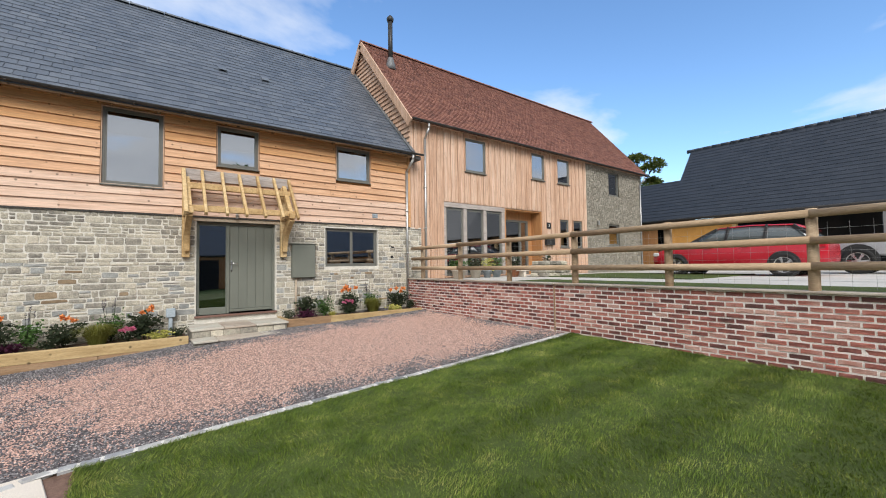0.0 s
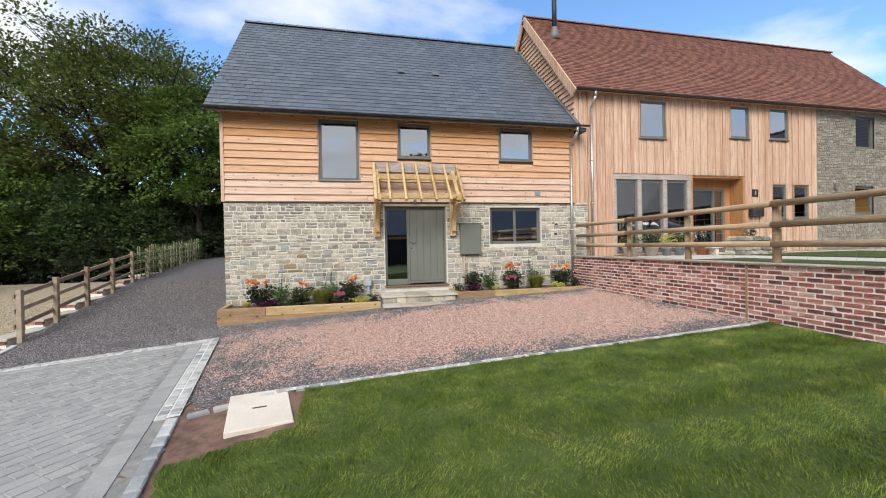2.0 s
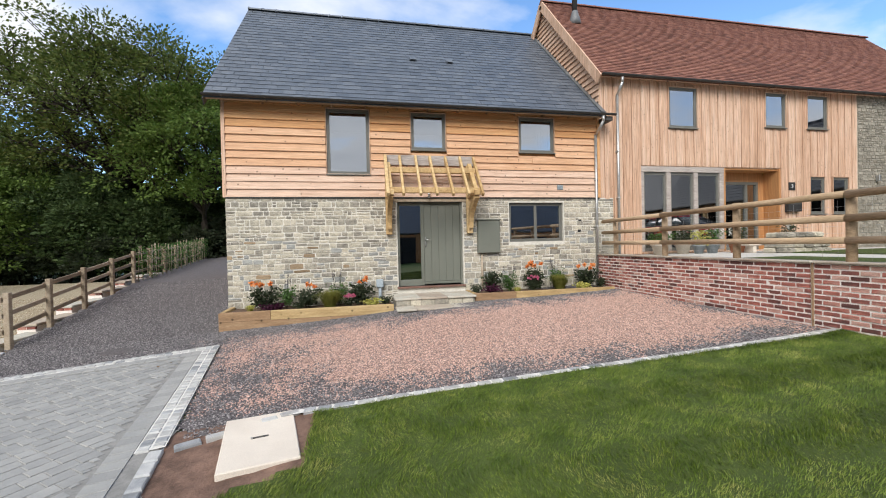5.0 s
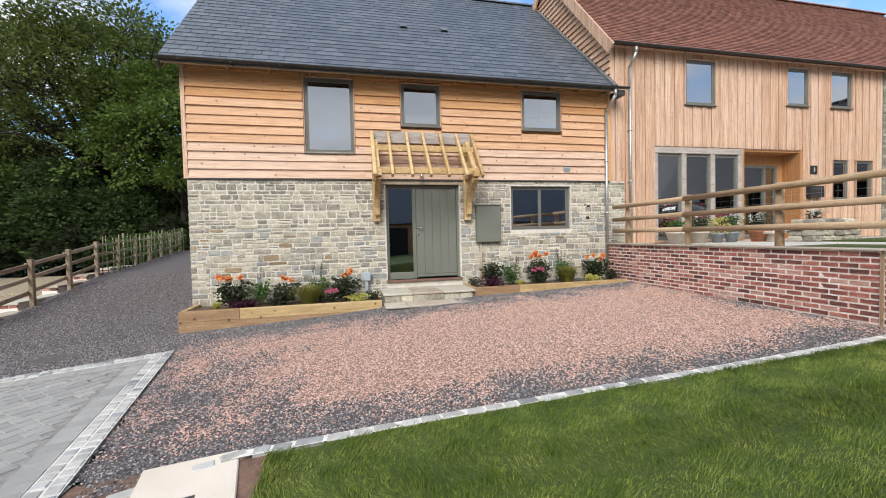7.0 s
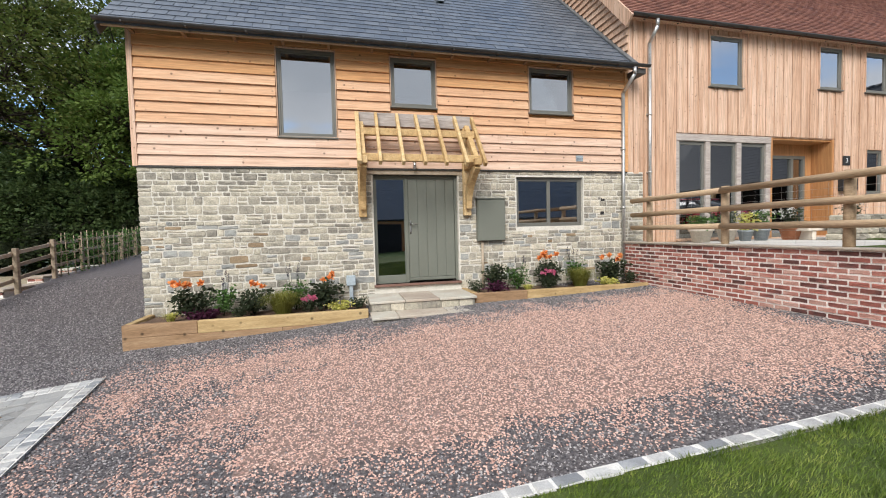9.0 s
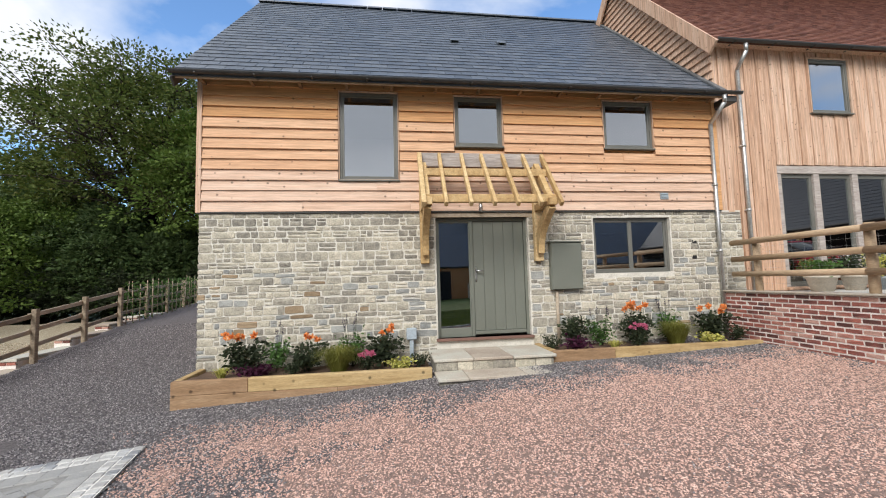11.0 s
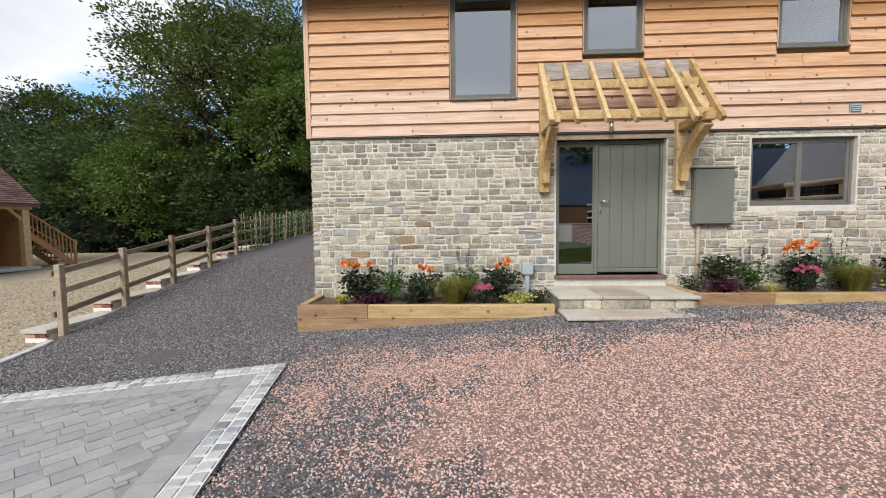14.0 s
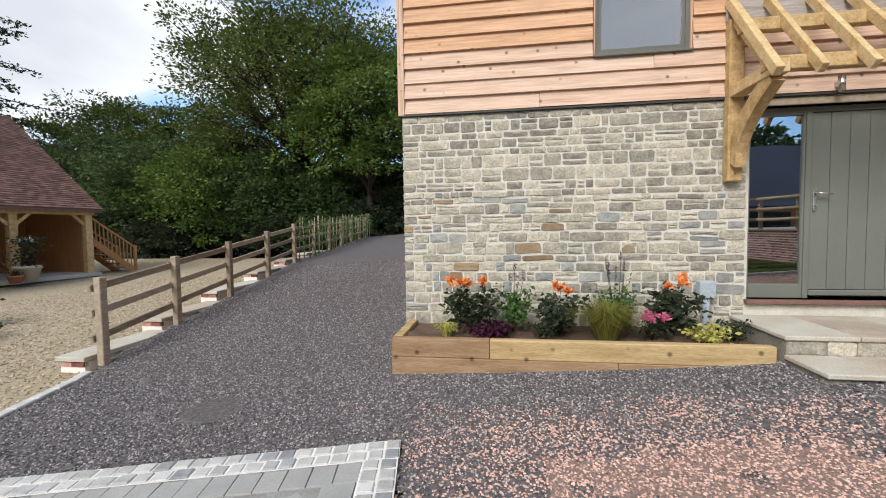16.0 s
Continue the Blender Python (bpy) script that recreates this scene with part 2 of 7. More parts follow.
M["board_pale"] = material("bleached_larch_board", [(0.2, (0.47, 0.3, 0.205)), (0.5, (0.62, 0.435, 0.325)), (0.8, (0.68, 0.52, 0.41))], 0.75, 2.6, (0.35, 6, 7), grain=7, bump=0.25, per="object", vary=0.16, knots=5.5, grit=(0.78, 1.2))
M["oak"] = material("fresh_oak", [(0.25, (0.34, 0.21, 0.09)), (0.5, (0.5, 0.34, 0.16)), (0.75, (0.62, 0.46, 0.25))], 0.7, 5.0, (2, 2, 2), grain=24, bump=0.2, per="object", vary=0.35)
M["softwood"] = material("sleeper_softwood", [(0.25, (0.33, 0.22, 0.1)), (0.5, (0.47, 0.335, 0.165)), (0.75, (0.55, 0.42, 0.235))], 0.75, 1.8, (1, 8, 8), grain=12, bump=0.25, per="object", vary=0.3, knots=4.5)
M["sleeper_brown"] = material("sleeper_brown", [(0.25, (0.19, 0.115, 0.06)), (0.5, (0.29, 0.18, 0.1)), (0.75, (0.37, 0.25, 0.15))], 0.75, 1.8, (1, 8, 8), grain=12, bump=0.25, per="object", vary=0.3, knots=4.5)
M["fence"] = material("fence_timber", [(0.25, (0.2, 0.155, 0.11)), (0.5, (0.31, 0.25, 0.18)), (0.75, (0.41, 0.34, 0.26))], 0.8, 3.0, (6, 1.2, 6), grain=18, bump=0.3, per="object", vary=0.4)
M["rail"] = material("round_rail_timber", [(0.25, (0.3, 0.21, 0.125)), (0.5, (0.43, 0.31, 0.2)), (0.75, (0.53, 0.4, 0.27))], 0.8, 2.0, (8, 0.7, 8), grain=16, bump=0.25, per="object", vary=0.3)
M["slate"] = material("blue_slate", [(0.2, (0.07, 0.084, 0.105)), (0.5, (0.095, 0.111, 0.136)), (0.8, (0.13, 0.147, 0.172))], 0.46, 2.5, grain=40, bump=0.25, per="object", vary=0.34, spec=0.5)
M["slate_far"] = material("blue_slate_joined", [(0.2, (0.07, 0.084, 0.105)), (0.5, (0.095, 0.111, 0.136)), (0.8, (0.13, 0.147, 0.172))], 0.46, 2.5, grain=40, bump=0.25, per="island", vary=0.34, spec=0.5)
M["tile"] = material("clay_tile", [(0.15, (0.13, 0.06, 0.045)), (0.5, (0.215, 0.095, 0.07)), (0.85, (0.3, 0.145, 0.105))], 0.85, 2.5, grain=40, bump=0.4, per="island", vary=0.6)
M["tile_brown"] = material("brown_clay_tile", [(0.15, (0.1, 0.055, 0.045)), (0.5, (0.17, 0.095, 0.075)), (0.85, (0.25, 0.14, 0.11))], 0.85, 2.5, grain=40, bump=0.4, per="island", vary=0.6)
M["paint"] = material("sage_grey_paint", [(0.3, (0.145, 0.155, 0.13)), (0.7, (0.17, 0.18, 0.15))], 0.45, 1.5, grain=200, bump=0.04, spec=0.4)
M["frame"] = material("grey_green_frame", [(0.3, (0.125, 0.125, 0.11)), (0.7, (0.155, 0.153, 0.135))], 0.45, 2, grain=150, bump=0.05, spec=0.4)
# near-black colour standing in for indoor shade; also on the barn doors
M["dark"] = material("painted_dark_interior", [(0.3, (0.012, 0.012, 0.013)), (0.7, (0.03, 0.028, 0.027))], 0.9, 1.0, bump=0)
M["room"] = material("interior_plaster", [(0.3, (0.3, 0.29, 0.27)), (0.7, (0.4, 0.39, 0.36))], 0.9, 0.6, bump=0)
M["curtain"] = material("white_curtain", [(0.3, (0.6, 0.62, 0.62)), (0.7, (0.75, 0.76, 0.75))], 0.9, 3, (6, 6, 0.3), bump=0.2)
M["zinc_board"] = material("silvered_board", [(0.3, (0.3, 0.26, 0.235)), (0.7, (0.46, 0.41, 0.375))], 0.8, 3, (0.5, 5, 5), grain=12, bump=0.2)
M["zinc"] = material("galvanised_steel", [(0.3, (0.42, 0.42, 0.41)), (0.7, (0.56, 0.56, 0.55))], 0.42, 5, grain=40, bump=0.05, metal=0.85)
M["steel"] = material("brushed_steel", [(0.3, (0.55, 0.55, 0.54)), (0.7, (0.66, 0.66, 0.65))], 0.3, 8, bump=0, metal=1.0)
M["gutter"] = material("dark_gutter", [(0.3, (0.045, 0.043, 0.04)), (0.7, (0.075, 0.07, 0.065))], 0.5, 4, bump=0.05)
M["black"] = material("black_steel", [(0.3, (0.02, 0.02, 0.021)), (0.7, (0.04, 0.04, 0.04))], 0.45, 4, bump=0.05)
M["lead"] = material("lead_sheet", [(0.3, (0.12, 0.125, 0.13)), (0.7, (0.2, 0.205, 0.21))], 0.6, 4, grain=30, bump=0.2, metal=0.3)
M["grey_plastic"] = material("grey_plastic", [(0.3, (0.34, 0.4, 0.44)), (0.7, (0.4, 0.46, 0.5))], 0.5, 3, bump=0)
M["glass"] = glass_material("window_glass")
M["terracotta"] = material("terracotta", [(0.3, (0.32, 0.12, 0.06)), (0.7, (0.46, 0.2, 0.11))], 0.85, 6, grain=50, bump=0.2)
M["pot_grey"] = material("grey_pot", [(0.3, (0.2, 0.23, 0.25)), (0.7, (0.3, 0.33, 0.35))], 0.7, 6, grain=50, bump=0.1)
M["pot_pale"] = material("pale_pot", [(0.3, (0.45, 0.4, 0.33)), (0.7, (0.58, 0.52, 0.44))], 0.8, 6, grain=50, bump=0.2)
M["bark"] = material("bark", [(0.3, (0.022, 0.018, 0.013)), (0.7, (0.06, 0.048, 0.036))], 0.95, 3, (5, 5, 0.8), grain=20, bump=0.8)
M["leaf_tree"] = emit_free_leaf("tree_leaf", [(0.2, (0.04, 0.068, 0.014)), (0.5, (0.09, 0.125, 0.026)), (0.75, (0.145, 0.155, 0.042)), (0.95, (0.21, 0.165, 0.055))])
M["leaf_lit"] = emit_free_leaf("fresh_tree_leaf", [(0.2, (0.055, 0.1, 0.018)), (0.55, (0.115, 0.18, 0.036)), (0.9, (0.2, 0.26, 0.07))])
M["leaf_hedge"] = emit_free_leaf("hedge_leaf", [(0.2, (0.03, 0.055, 0.018)), (0.55, (0.075, 0.118, 0.04)), (0.9, (0.16, 0.215, 0.085))])
M["leaf_conifer"] = emit_free_leaf("conifer_needle", [(0.2, (0.018, 0.035, 0.018)), (0.6, (0.04, 0.065, 0.03)), (0.9, (0.08, 0.1, 0.05))])
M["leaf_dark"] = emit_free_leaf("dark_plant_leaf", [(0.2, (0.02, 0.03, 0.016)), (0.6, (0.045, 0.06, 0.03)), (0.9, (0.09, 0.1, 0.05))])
M["leaf_green"] = emit_free_leaf("green_plant_leaf", [(0.2, (0.04, 0.09, 0.02)), (0.6, (0.08, 0.16, 0.04)), (0.9, (0.14, 0.24, 0.07))])
M["leaf_purple"] = emit_free_leaf("purple_plant_leaf", [(0.2, (0.03, 0.008, 0.02)), (0.6, (0.07, 0.015, 0.04)), (0.9, (0.12, 0.03, 0.07))])
M["leaf_yellow"] = emit_free_leaf("variegated_leaf", [(0.2, (0.25, 0.3, 0.06)), (0.6, (0.6, 0.55, 0.15)), (0.9, (0.72, 0.68, 0.4))])
M["leaf_grassy"] = emit_free_leaf("sedge_leaf", [(0.2, (0.1, 0.12, 0.02)), (0.6, (0.22, 0.22, 0.05)), (0.9, (0.36, 0.34, 0.1))])
M["petal_orange"] = emit_free_leaf("orange_petal", [(0.2, (0.78, 0.22, 0.06)), (0.6, (0.88, 0.38, 0.13)), (0.9, (0.92, 0.52, 0.26))])
M["petal_pink"] = emit_free_leaf("pink_petal", [(0.2, (0.55, 0.1, 0.2)), (0.6, (0.72, 0.22, 0.36)), (0.9, (0.85, 0.55, 0.62))])
M["petal_white"] = emit_free_leaf("white_petal", [(0.2, (0.7, 0.7, 0.66)), (0.9, (0.82, 0.82, 0.8))])
M["stem_purple"] = emit_free_leaf("dark_flower_spike", [(0.2, (0.03, 0.02, 0.045)), (0.9, (0.08, 0.06, 0.1))])
M["car_red"] = material("red_car_paint", [(0.3, (0.4, 0.008, 0.02)), (0.7, (0.46, 0.012, 0.028))], 0.22, 1, bump=0, spec=0.6)
M["car_silver"] = material("silver_car_paint", [(0.3, (0.4, 0.41, 0.42)), (0.7, (0.48, 0.49, 0.5))], 0.35, 1, bump=0, metal=0.4)
M["tyre"] = material("tyre_rubber", [(0.3, (0.015, 0.015, 0.016)), (0.7, (0.03, 0.03, 0.03))], 0.85, 8, bump=0.1)
M["ply"] = material("orange_ply", [(0.3, (0.52, 0.25, 0.06)), (0.7, (0.62, 0.33, 0.09))], 0.75, 2, (2, 2, 0.5), bump=0.1)
M["door_orange"] = material("oiled_larch", [(0.2, (0.32, 0.145, 0.055)), (0.5, (0.43, 0.21, 0.085)), (0.8, (0.5, 0.27, 0.12))], 0.6, 3.0, (7, 7, 0.3), grain=8, bump=0.2)
M["patio"] = material("patio_paving", [(0.3, (0.42, 0.41, 0.38)), (0.7, (0.58, 0.56, 0.52))], 0.85, 0.8, grain=40, bump=0.2)
M["lamp_lens"] = material("light_lens", [(0.3, (0.5, 0.5, 0.5)), (0.7, (0.6, 0.6, 0.6))], 0.2, 3, bump=0)


# ---- mesh helpers ----
def part(name, bm, mat, parent=None, label=""):
    """Link a bmesh (or a finished mesh) as one object, under a parent if given."""
    if isinstance(bm, bmesh.types.BMesh):
        me = bpy.data.meshes.new(name)
        bm.to_mesh(me)
        bm.free()
    else:
        me = bm
    if mat is not None and not me.materials:
        me.materials.append(mat)
    ob = new(name, me)
    if parent is not None:
        ob.parent = parent
    if label:
        ob["label"] = label
    return ob


def empty(name, at=(0, 0, 0), rz=0.0):
    ob = new(name)
    ob.empty_display_size = 0.1
    ob.matrix_basis = pose(*at, 0, 0, rz)
    return ob


def box(bm, x0, x1, y0, y1, z0, z1, bevel=0.0, m=None):
    v = [bm.verts.new((x, y, z)) for z in (z0, z1) for y in (y0, y1) for x in (x0, x1)]
    fs = [bm.faces.new([v[i] for i in q]) for q in ((0, 2, 3, 1), (4, 5, 7, 6), (0, 1, 5, 4), (2, 6, 7, 3), (0, 4, 6, 2), (1, 3, 7, 5))]
    if bevel:
        es = list({e for f in fs for e in f.edges})
        r = bmesh.ops.bevel(bm, geom=es, offset=bevel, segments=1, affect="EDGES", profile=0.5)
        v = list({w for f in r["faces"] for w in f.verts} | {w for w in v if w.is_valid})
    if m is not None:
        bmesh.ops.transform(bm, matrix=m, verts=v)
    return v


def boxes(*specs, bevel=0.0):
    bm = bmesh.new()
    for s in specs:
        box(bm, *s, bevel=bevel)
    return bm


def tube(bm, a, b, r0, r1=None, sides=10, caps=True):
    """A tapered round bar from a to b."""
    a, b = Vector(a), Vector(b)
    r1 = r0 if r1 is None else r1
    q = (b - a).to_track_quat("Z", "Y").to_matrix()
    ra, rb = [], []
    for i in range(sides):
        w = 2 * math.pi * i / sides
        d = q @ Vector((math.cos(w), math.sin(w), 0))
        ra.append(bm.verts.new(a + d * r0))
        rb.append(bm.verts.new(b + d * r1))
    for i in range(sides):
        j = (i + 1) % sides
        f = bm.faces.new((ra[i], ra[j], rb[j], rb[i]))
        f.smooth = True
    if caps:
        bm.faces.new(list(reversed(ra)))
        bm.faces.new(rb)


def bar(bm, a, b, w, h, up=(0, 0, 1), bevel=0.0):
    """A squared timber from a to b, w wide and h deep (along up)."""
    a, b = Vector(a), Vector(b)
    d = (b - a).normalized()
    s = d.cross(Vector(up)).normalized()
    u = s.cross(d)
    m = Matrix((( s.x, d.x, u.x, a.x), (s.y, d.y, u.y, a.y), (s.z, d.z, u.z, a.z), (0, 0, 0, 1)))
    box(bm, -w / 2, w / 2, 0, (b - a).length, -h / 2, h / 2, bevel, m)


def lathe(bm, profile, sides=20, at=(0, 0, 0)):
    rings = []
    for r, z in profile:
        rings.append([bm.verts.new((at[0] + r * math.cos(2 * math.pi * i / sides), at[1] + r * math.sin(2 * math.pi * i / sides), at[2] + z)) for i in range(sides)])
    for a, b in zip(rings, rings[1:]):
        for i in range(sides):
            j = (i + 1) % sides
            f = bm.faces.new((a[i], a[j], b[j], b[i]))
            f.smooth = True
    bm.faces.new(list(reversed(rings[0])))
    bm.faces.new(rings[-1])


def mesh_np(name, verts, faces):
    """A mesh from numpy arrays: verts (n, 3), faces (m, k)."""
    me = bpy.data.meshes.new(name)
    n, m, k = len(verts), len(faces), faces.shape[1]
    me.vertices.add(n)
    me.vertices.foreach_set("co", np.ascontiguousarray(verts, dtype=np.float32).ravel())
    me.loops.add(m * k)
    me.loops.foreach_set("vertex_index", np.ascontiguousarray(faces, dtype=np.int32).ravel())
    me.polygons.add(m)
    me.polygons.foreach_set("loop_start", np.arange(0, m * k, k, dtype=np.int32))
    me.polygons.foreach_set("use_smooth", np.zeros(m, dtype=bool))
    me.update(calc_edges=True)
    me.validate()
    return me


CUBE_V = np.array([(x, y, z) for z in (0, 1) for y in (0, 1) for x in (0, 1)], dtype=float)
CUBE_F = np.array([(0, 2, 3, 1), (4, 5, 7, 6), (0, 1, 5, 4), (2, 6, 7, 3), (0, 4, 6, 2), (1, 3, 7, 5)])


def many(name, base_v, base_f, mats):
    """Join many copies of a small mesh, one for each 4 x 4 matrix."""
    mats = np.array(mats, dtype=float)
    v = np.einsum("nij,kj->nki", mats[:, :3, :3], base_v) + mats[:, None, :3, 3]
    n, k = len(mats), len(base_v)
    f = (base_f[None] + (np.arange(n) * k)[:, None, None]).reshape(-1, base_f.shape[1])
    return mesh_np(name, v.reshape(-1, 3), f)


def piece_mesh(name, mat, bevel=0.06, jitter=0.0, seed=0):
    """A unit block (0 to 1 each way) with worn front edges, for bricks and stones; the front is towards -y."""
    rnd = random.Random(seed)
    bm = bmesh.new()
    if jitter:
        c = jitter * 1.5
        ring = [(c, 0), (0.5, 0), (1 - c, 0), (1, c * 1.6), (1, 1 - c * 1.6), (1 - c, 1), (0.5, 1), (c, 1), (0, 1 - c * 1.6), (0, c * 1.6)]
        ring = [(x + rnd.uniform(-jitter, jitter) * 0.5, z + rnd.uniform(-jitter, jitter) * 0.9) for x, z in ring]
    else:
        ring = [(0, 0), (1, 0), (1, 1), (0, 1)]
    n = len(ring)
    rough = 0.07 * (jitter > 0)
    back = [bm.verts.new((x, 1, z)) for x, z in ring]
    mid = [bm.verts.new((x, 0.2, z)) for x, z in ring]
    fr = [bm.verts.new((bevel + x * (1 - 2 * bevel), rnd.uniform(-rough, rough), bevel * 2 + z * (1 - 4 * bevel))) for x, z in ring]
    for a, b in ((back, mid), (mid, fr)):
        for i in range(n):
            j = (i + 1) % n
            bm.faces.new((b[i], b[j], a[j], a[i]))
    k = bm.verts.new((0.5 + rnd.uniform(-2, 2) * rough, -0.6 * rough + rnd.uniform(-rough, rough), 0.5 + rnd.uniform(-2, 2) * rough))
    for i in range(n):
        bm.faces.new((fr[(i + 1) % n], k, fr[i]))
    bmesh.ops.recalc_face_normals(bm, faces=bm.faces)
    me = bpy.data.meshes.new(name)
    bm.to_mesh(me)
    bm.free()
    me.materials.append(mat)
    return me


def piece(name, me, parent, m):
    ob = new(name, me)
    ob.parent = parent
    ob.matrix_basis = m
    return ob


def block(x, y, z, sx, sy, sz, rz=0.0, rx=0.0):
    return Matrix.LocRotScale((x, y, z), Euler((radians(rx), 0, radians(rz))), (sx, sy, sz))


def structure(ob, label=""):
    return tagged(ob, label, kind="structure")


# ---- ground ----
def gz(x, y):
    """Height of the sloping forecourt; the lane climbs beside the house."""
    z = 0.073 + 0.051 * min(max(x, -8), 7) + 0.016 * min(max(y, -10), 10.5)
    z += 0.085 * math.exp(-((x - 2.2) ** 2 + (y - 9.1) ** 2) / 3.2)
    if y > 9.6 and -11.0 < x < 6.0:
        k = 0.12 * (min(y, 17) - 9.6) + 0.05 * max(min(y, 34) - 17, 0)
        edge = fence_x(y) - 0.12
        z += k * min(max((x - edge + 0.35) / 0.35, 0), 1)
    return z


def fence_x(y):
    return -6.55 - 0.14 * (max(y, 9.5) - 10.0)


def yard_z(x, y):
    return -0.32 + 0.016 * min(max(y, -10), 10.5) + 0.012 * max(min(y, 30) - 9, 0)


def sheet(name, mat, xs, ys, zf, keep=None, lift=0.0):
    idx, v, f = {}, [], []
    for j, y in enumerate(ys):
        for i, x in enumerate(xs):
            v.append((x, y, zf(x, y) + lift))
    n = len(xs)
    for j in range(len(ys) - 1):
        for i in range(n - 1):
            if keep is None or keep((xs[i] + xs[i + 1]) / 2, (ys[j] + ys[j + 1]) / 2):
                f.append((j * n + i, j * n + i + 1, (j + 1) * n + i + 1, (j + 1) * n + i))
    return part(name, mesh_np(name, np.array(v), np.array(f)), mat)


def under(x, y):
    if x < -4.9 and y > 6:
        return min(gz(x, y), yard_z(x, y)) - 0.05
    return gz(x, y) - 0.03


far_line = [-3000, -800, -300, -120, -60]
ground = sheet("ground", M["field"], far_line + list(np.arange(-40, 8, 1.0)) + [8, 12, 20, 40, 80, 300, 800, 3000], far_line + list(np.arange(-40, 42, 1.0)) + [60, 120, 300, 800, 3000], under)
structure(ground, "rough grass and earth around the houses")

# edge of the paving: corner, along the far setts, and down the near side
PC = Vector((-2.19, 8.28))
PL = Vector((-5.85, 7.52))
PR = Vector((-1.48, 4.45))
far_dir = (PL - PC).normalized()
side_dir = (PR - PC).normalized()


def cross2(o, d, x, y):
    return d.x * (y - o.y) - d.y * (x - o.x)


def in_paving(x, y):
    return cross2(PC, far_dir, x, y) > 0 and cross2(PC, side_dir, x, y) < 0


def lawn_edge_y(x):
    return 4.735 + 0.015 * math.sin(x)


def in_lawn(x, y):
    if x > 6.9:
        return False
    if y > lawn_edge_y(x) - 0.088:
        return False
    if x > -0.22:
        return True
    return y < 3.62 and cross2(PC, side_dir, x, y) > 0.07 and x > -0.25 - (3.62 - y) * 2.5


def in_drive(x, y):
    if in_paving(x, y) or x > 6.84:
        return False
    if y > 10.4 and x > -2.7:
        return False
    if x < -6.0 and y < 9.9:
        return cross2(PL, Vector((-6.45, 9.75)) - PL, x, y) < 0 and y > 7.5
    if y > 9.7 and x < fence_x(y) - 0.05:
        return False
    if y < lawn_edge_y(x) - 0.02:
        return x < -0.5 and y > 4.5 and cross2(PC, side_dir, x, y) > 0.1
    return True


def pinkness(x, y):
    """How much of the gravel is the pink sort: the middle of the forecourt."""
    n = noise.noise(Vector((x * 0.8, y * 0.8, 0.3))) * 0.5 + noise.noise(Vector((x * 2.2, y * 2.2, 4.1))) * 0.5 + noise.noise(Vector((x * 9, y * 9, 7.7))) * 0.3
    d = min((x + 1.9) / 2.2, (y - 4.88) / 0.75, (6.75 - x) / 0.6 + 0.3, (8.75 - y) / 0.7 + 0.16 * max(x - 1.0, 0))
    return min(max(d * 1.15 + n * 1.3 + 0.21, 0), 1)


def pebbles(name, mat, pts, size, parent, zf):
    """Angular chippings lying on the surface, joined into one mesh."""
    rs = np.random.RandomState(len(pts))
    base_v = np.array([(1, 0, 0), (-0.3, 0.9, 0), (-0.4, -0.85, 0.1), (0.1, 0.1, 0.75), (0, 0, -0.6), (0.5, 0.55, 0.35)], dtype=float)
    base_f = np.array([(0, 5, 3), (5, 1, 3), (1, 2, 3), (2, 0, 3), (0, 2, 4), (0, 4, 5), (5, 4, 1), (1, 4, 2)])
    n = len(pts)
    P = np.array([(x, y, zf(x, y)) for x, y in pts])
    a = rs.uniform(0, 2 * np.pi, n)
    b = rs.uniform(-0.7, 0.7, n)
    s = size * rs.uniform(0.55, 1.25, n)
    ca, sa_, cb, sb = np.cos(a), np.sin(a), np.cos(b), np.sin(b)
    Rm = np.zeros((n, 4, 4))
    sx, sy, sz = s * rs.uniform(0.8, 1.25, n), s * rs.uniform(0.7, 1.0, n), s * rs.uniform(0.5, 0.9, n)
    Rm[:, 0, 0], Rm[:, 0, 1], Rm[:, 0, 2] = ca * sx, -sa_ * cb * sy, sa_ * sb * sz
    Rm[:, 1, 0], Rm[:, 1, 1], Rm[:, 1, 2] = sa_ * sx, ca * cb * sy, -ca * sb * sz
    Rm[:, 2, 1], Rm[:, 2, 2] = sb * sy, cb * sz
    Rm[:, :3, 3] = P + np.stack([np.zeros(n), np.zeros(n), s * 0.22], 1)
    ob = part(name, many(name, base_v, base_f, Rm), mat, parent)
    ob["kind"] = "stuff"
    return ob


def drive_z(x, y):
    return gz(x, y) + 0.012


xs = list(np.arange(-9.0, 6.95, 0.12))
ys = list(np.arange(4.4, 10.5, 0.12)) + list(np.arange(10.5, 36, 0.4))
drive = sheet("gravel_drive", M["grit_dark"], xs, ys, drive_z, in_drive)
structure(drive, "loose pink and grey gravel on the forecourt and lane")
drive_mid = sheet("gravel_forecourt", M["grit_pink"], xs, [y for y in ys if y < 10.5], drive_z, lambda x, y: in_drive(x, y) and pinkness(x, y) > 0.985, 0.003)
structure(drive_mid, "pink gravel in the middle of the forecourt")
rp = random.Random(5)
pink, dark = [], []
PER = 2700
for cx in np.arange(-7.0, 6.9, 0.25):
    for cy in np.arange(4.4, 16.0, 0.25):
        if cy > 10.4 and cx > -2.7:
            continue
        near = 1.0 if cy < 9.6 else (0.75 if cy < 11.5 else 0.45)
        for k in range(int(PER * 0.0625 * near)):
            x, y = cx + rp.random() * 0.25, cy + rp.random() * 0.25
            if not in_drive(x, y):
                continue
            (pink if rp.random() < pinkness(x, y) * 0.95 else dark).append((x, y))
pebbles("pink_gravel", M["peb_pink"], pink, 0.0128, drive, drive_z)
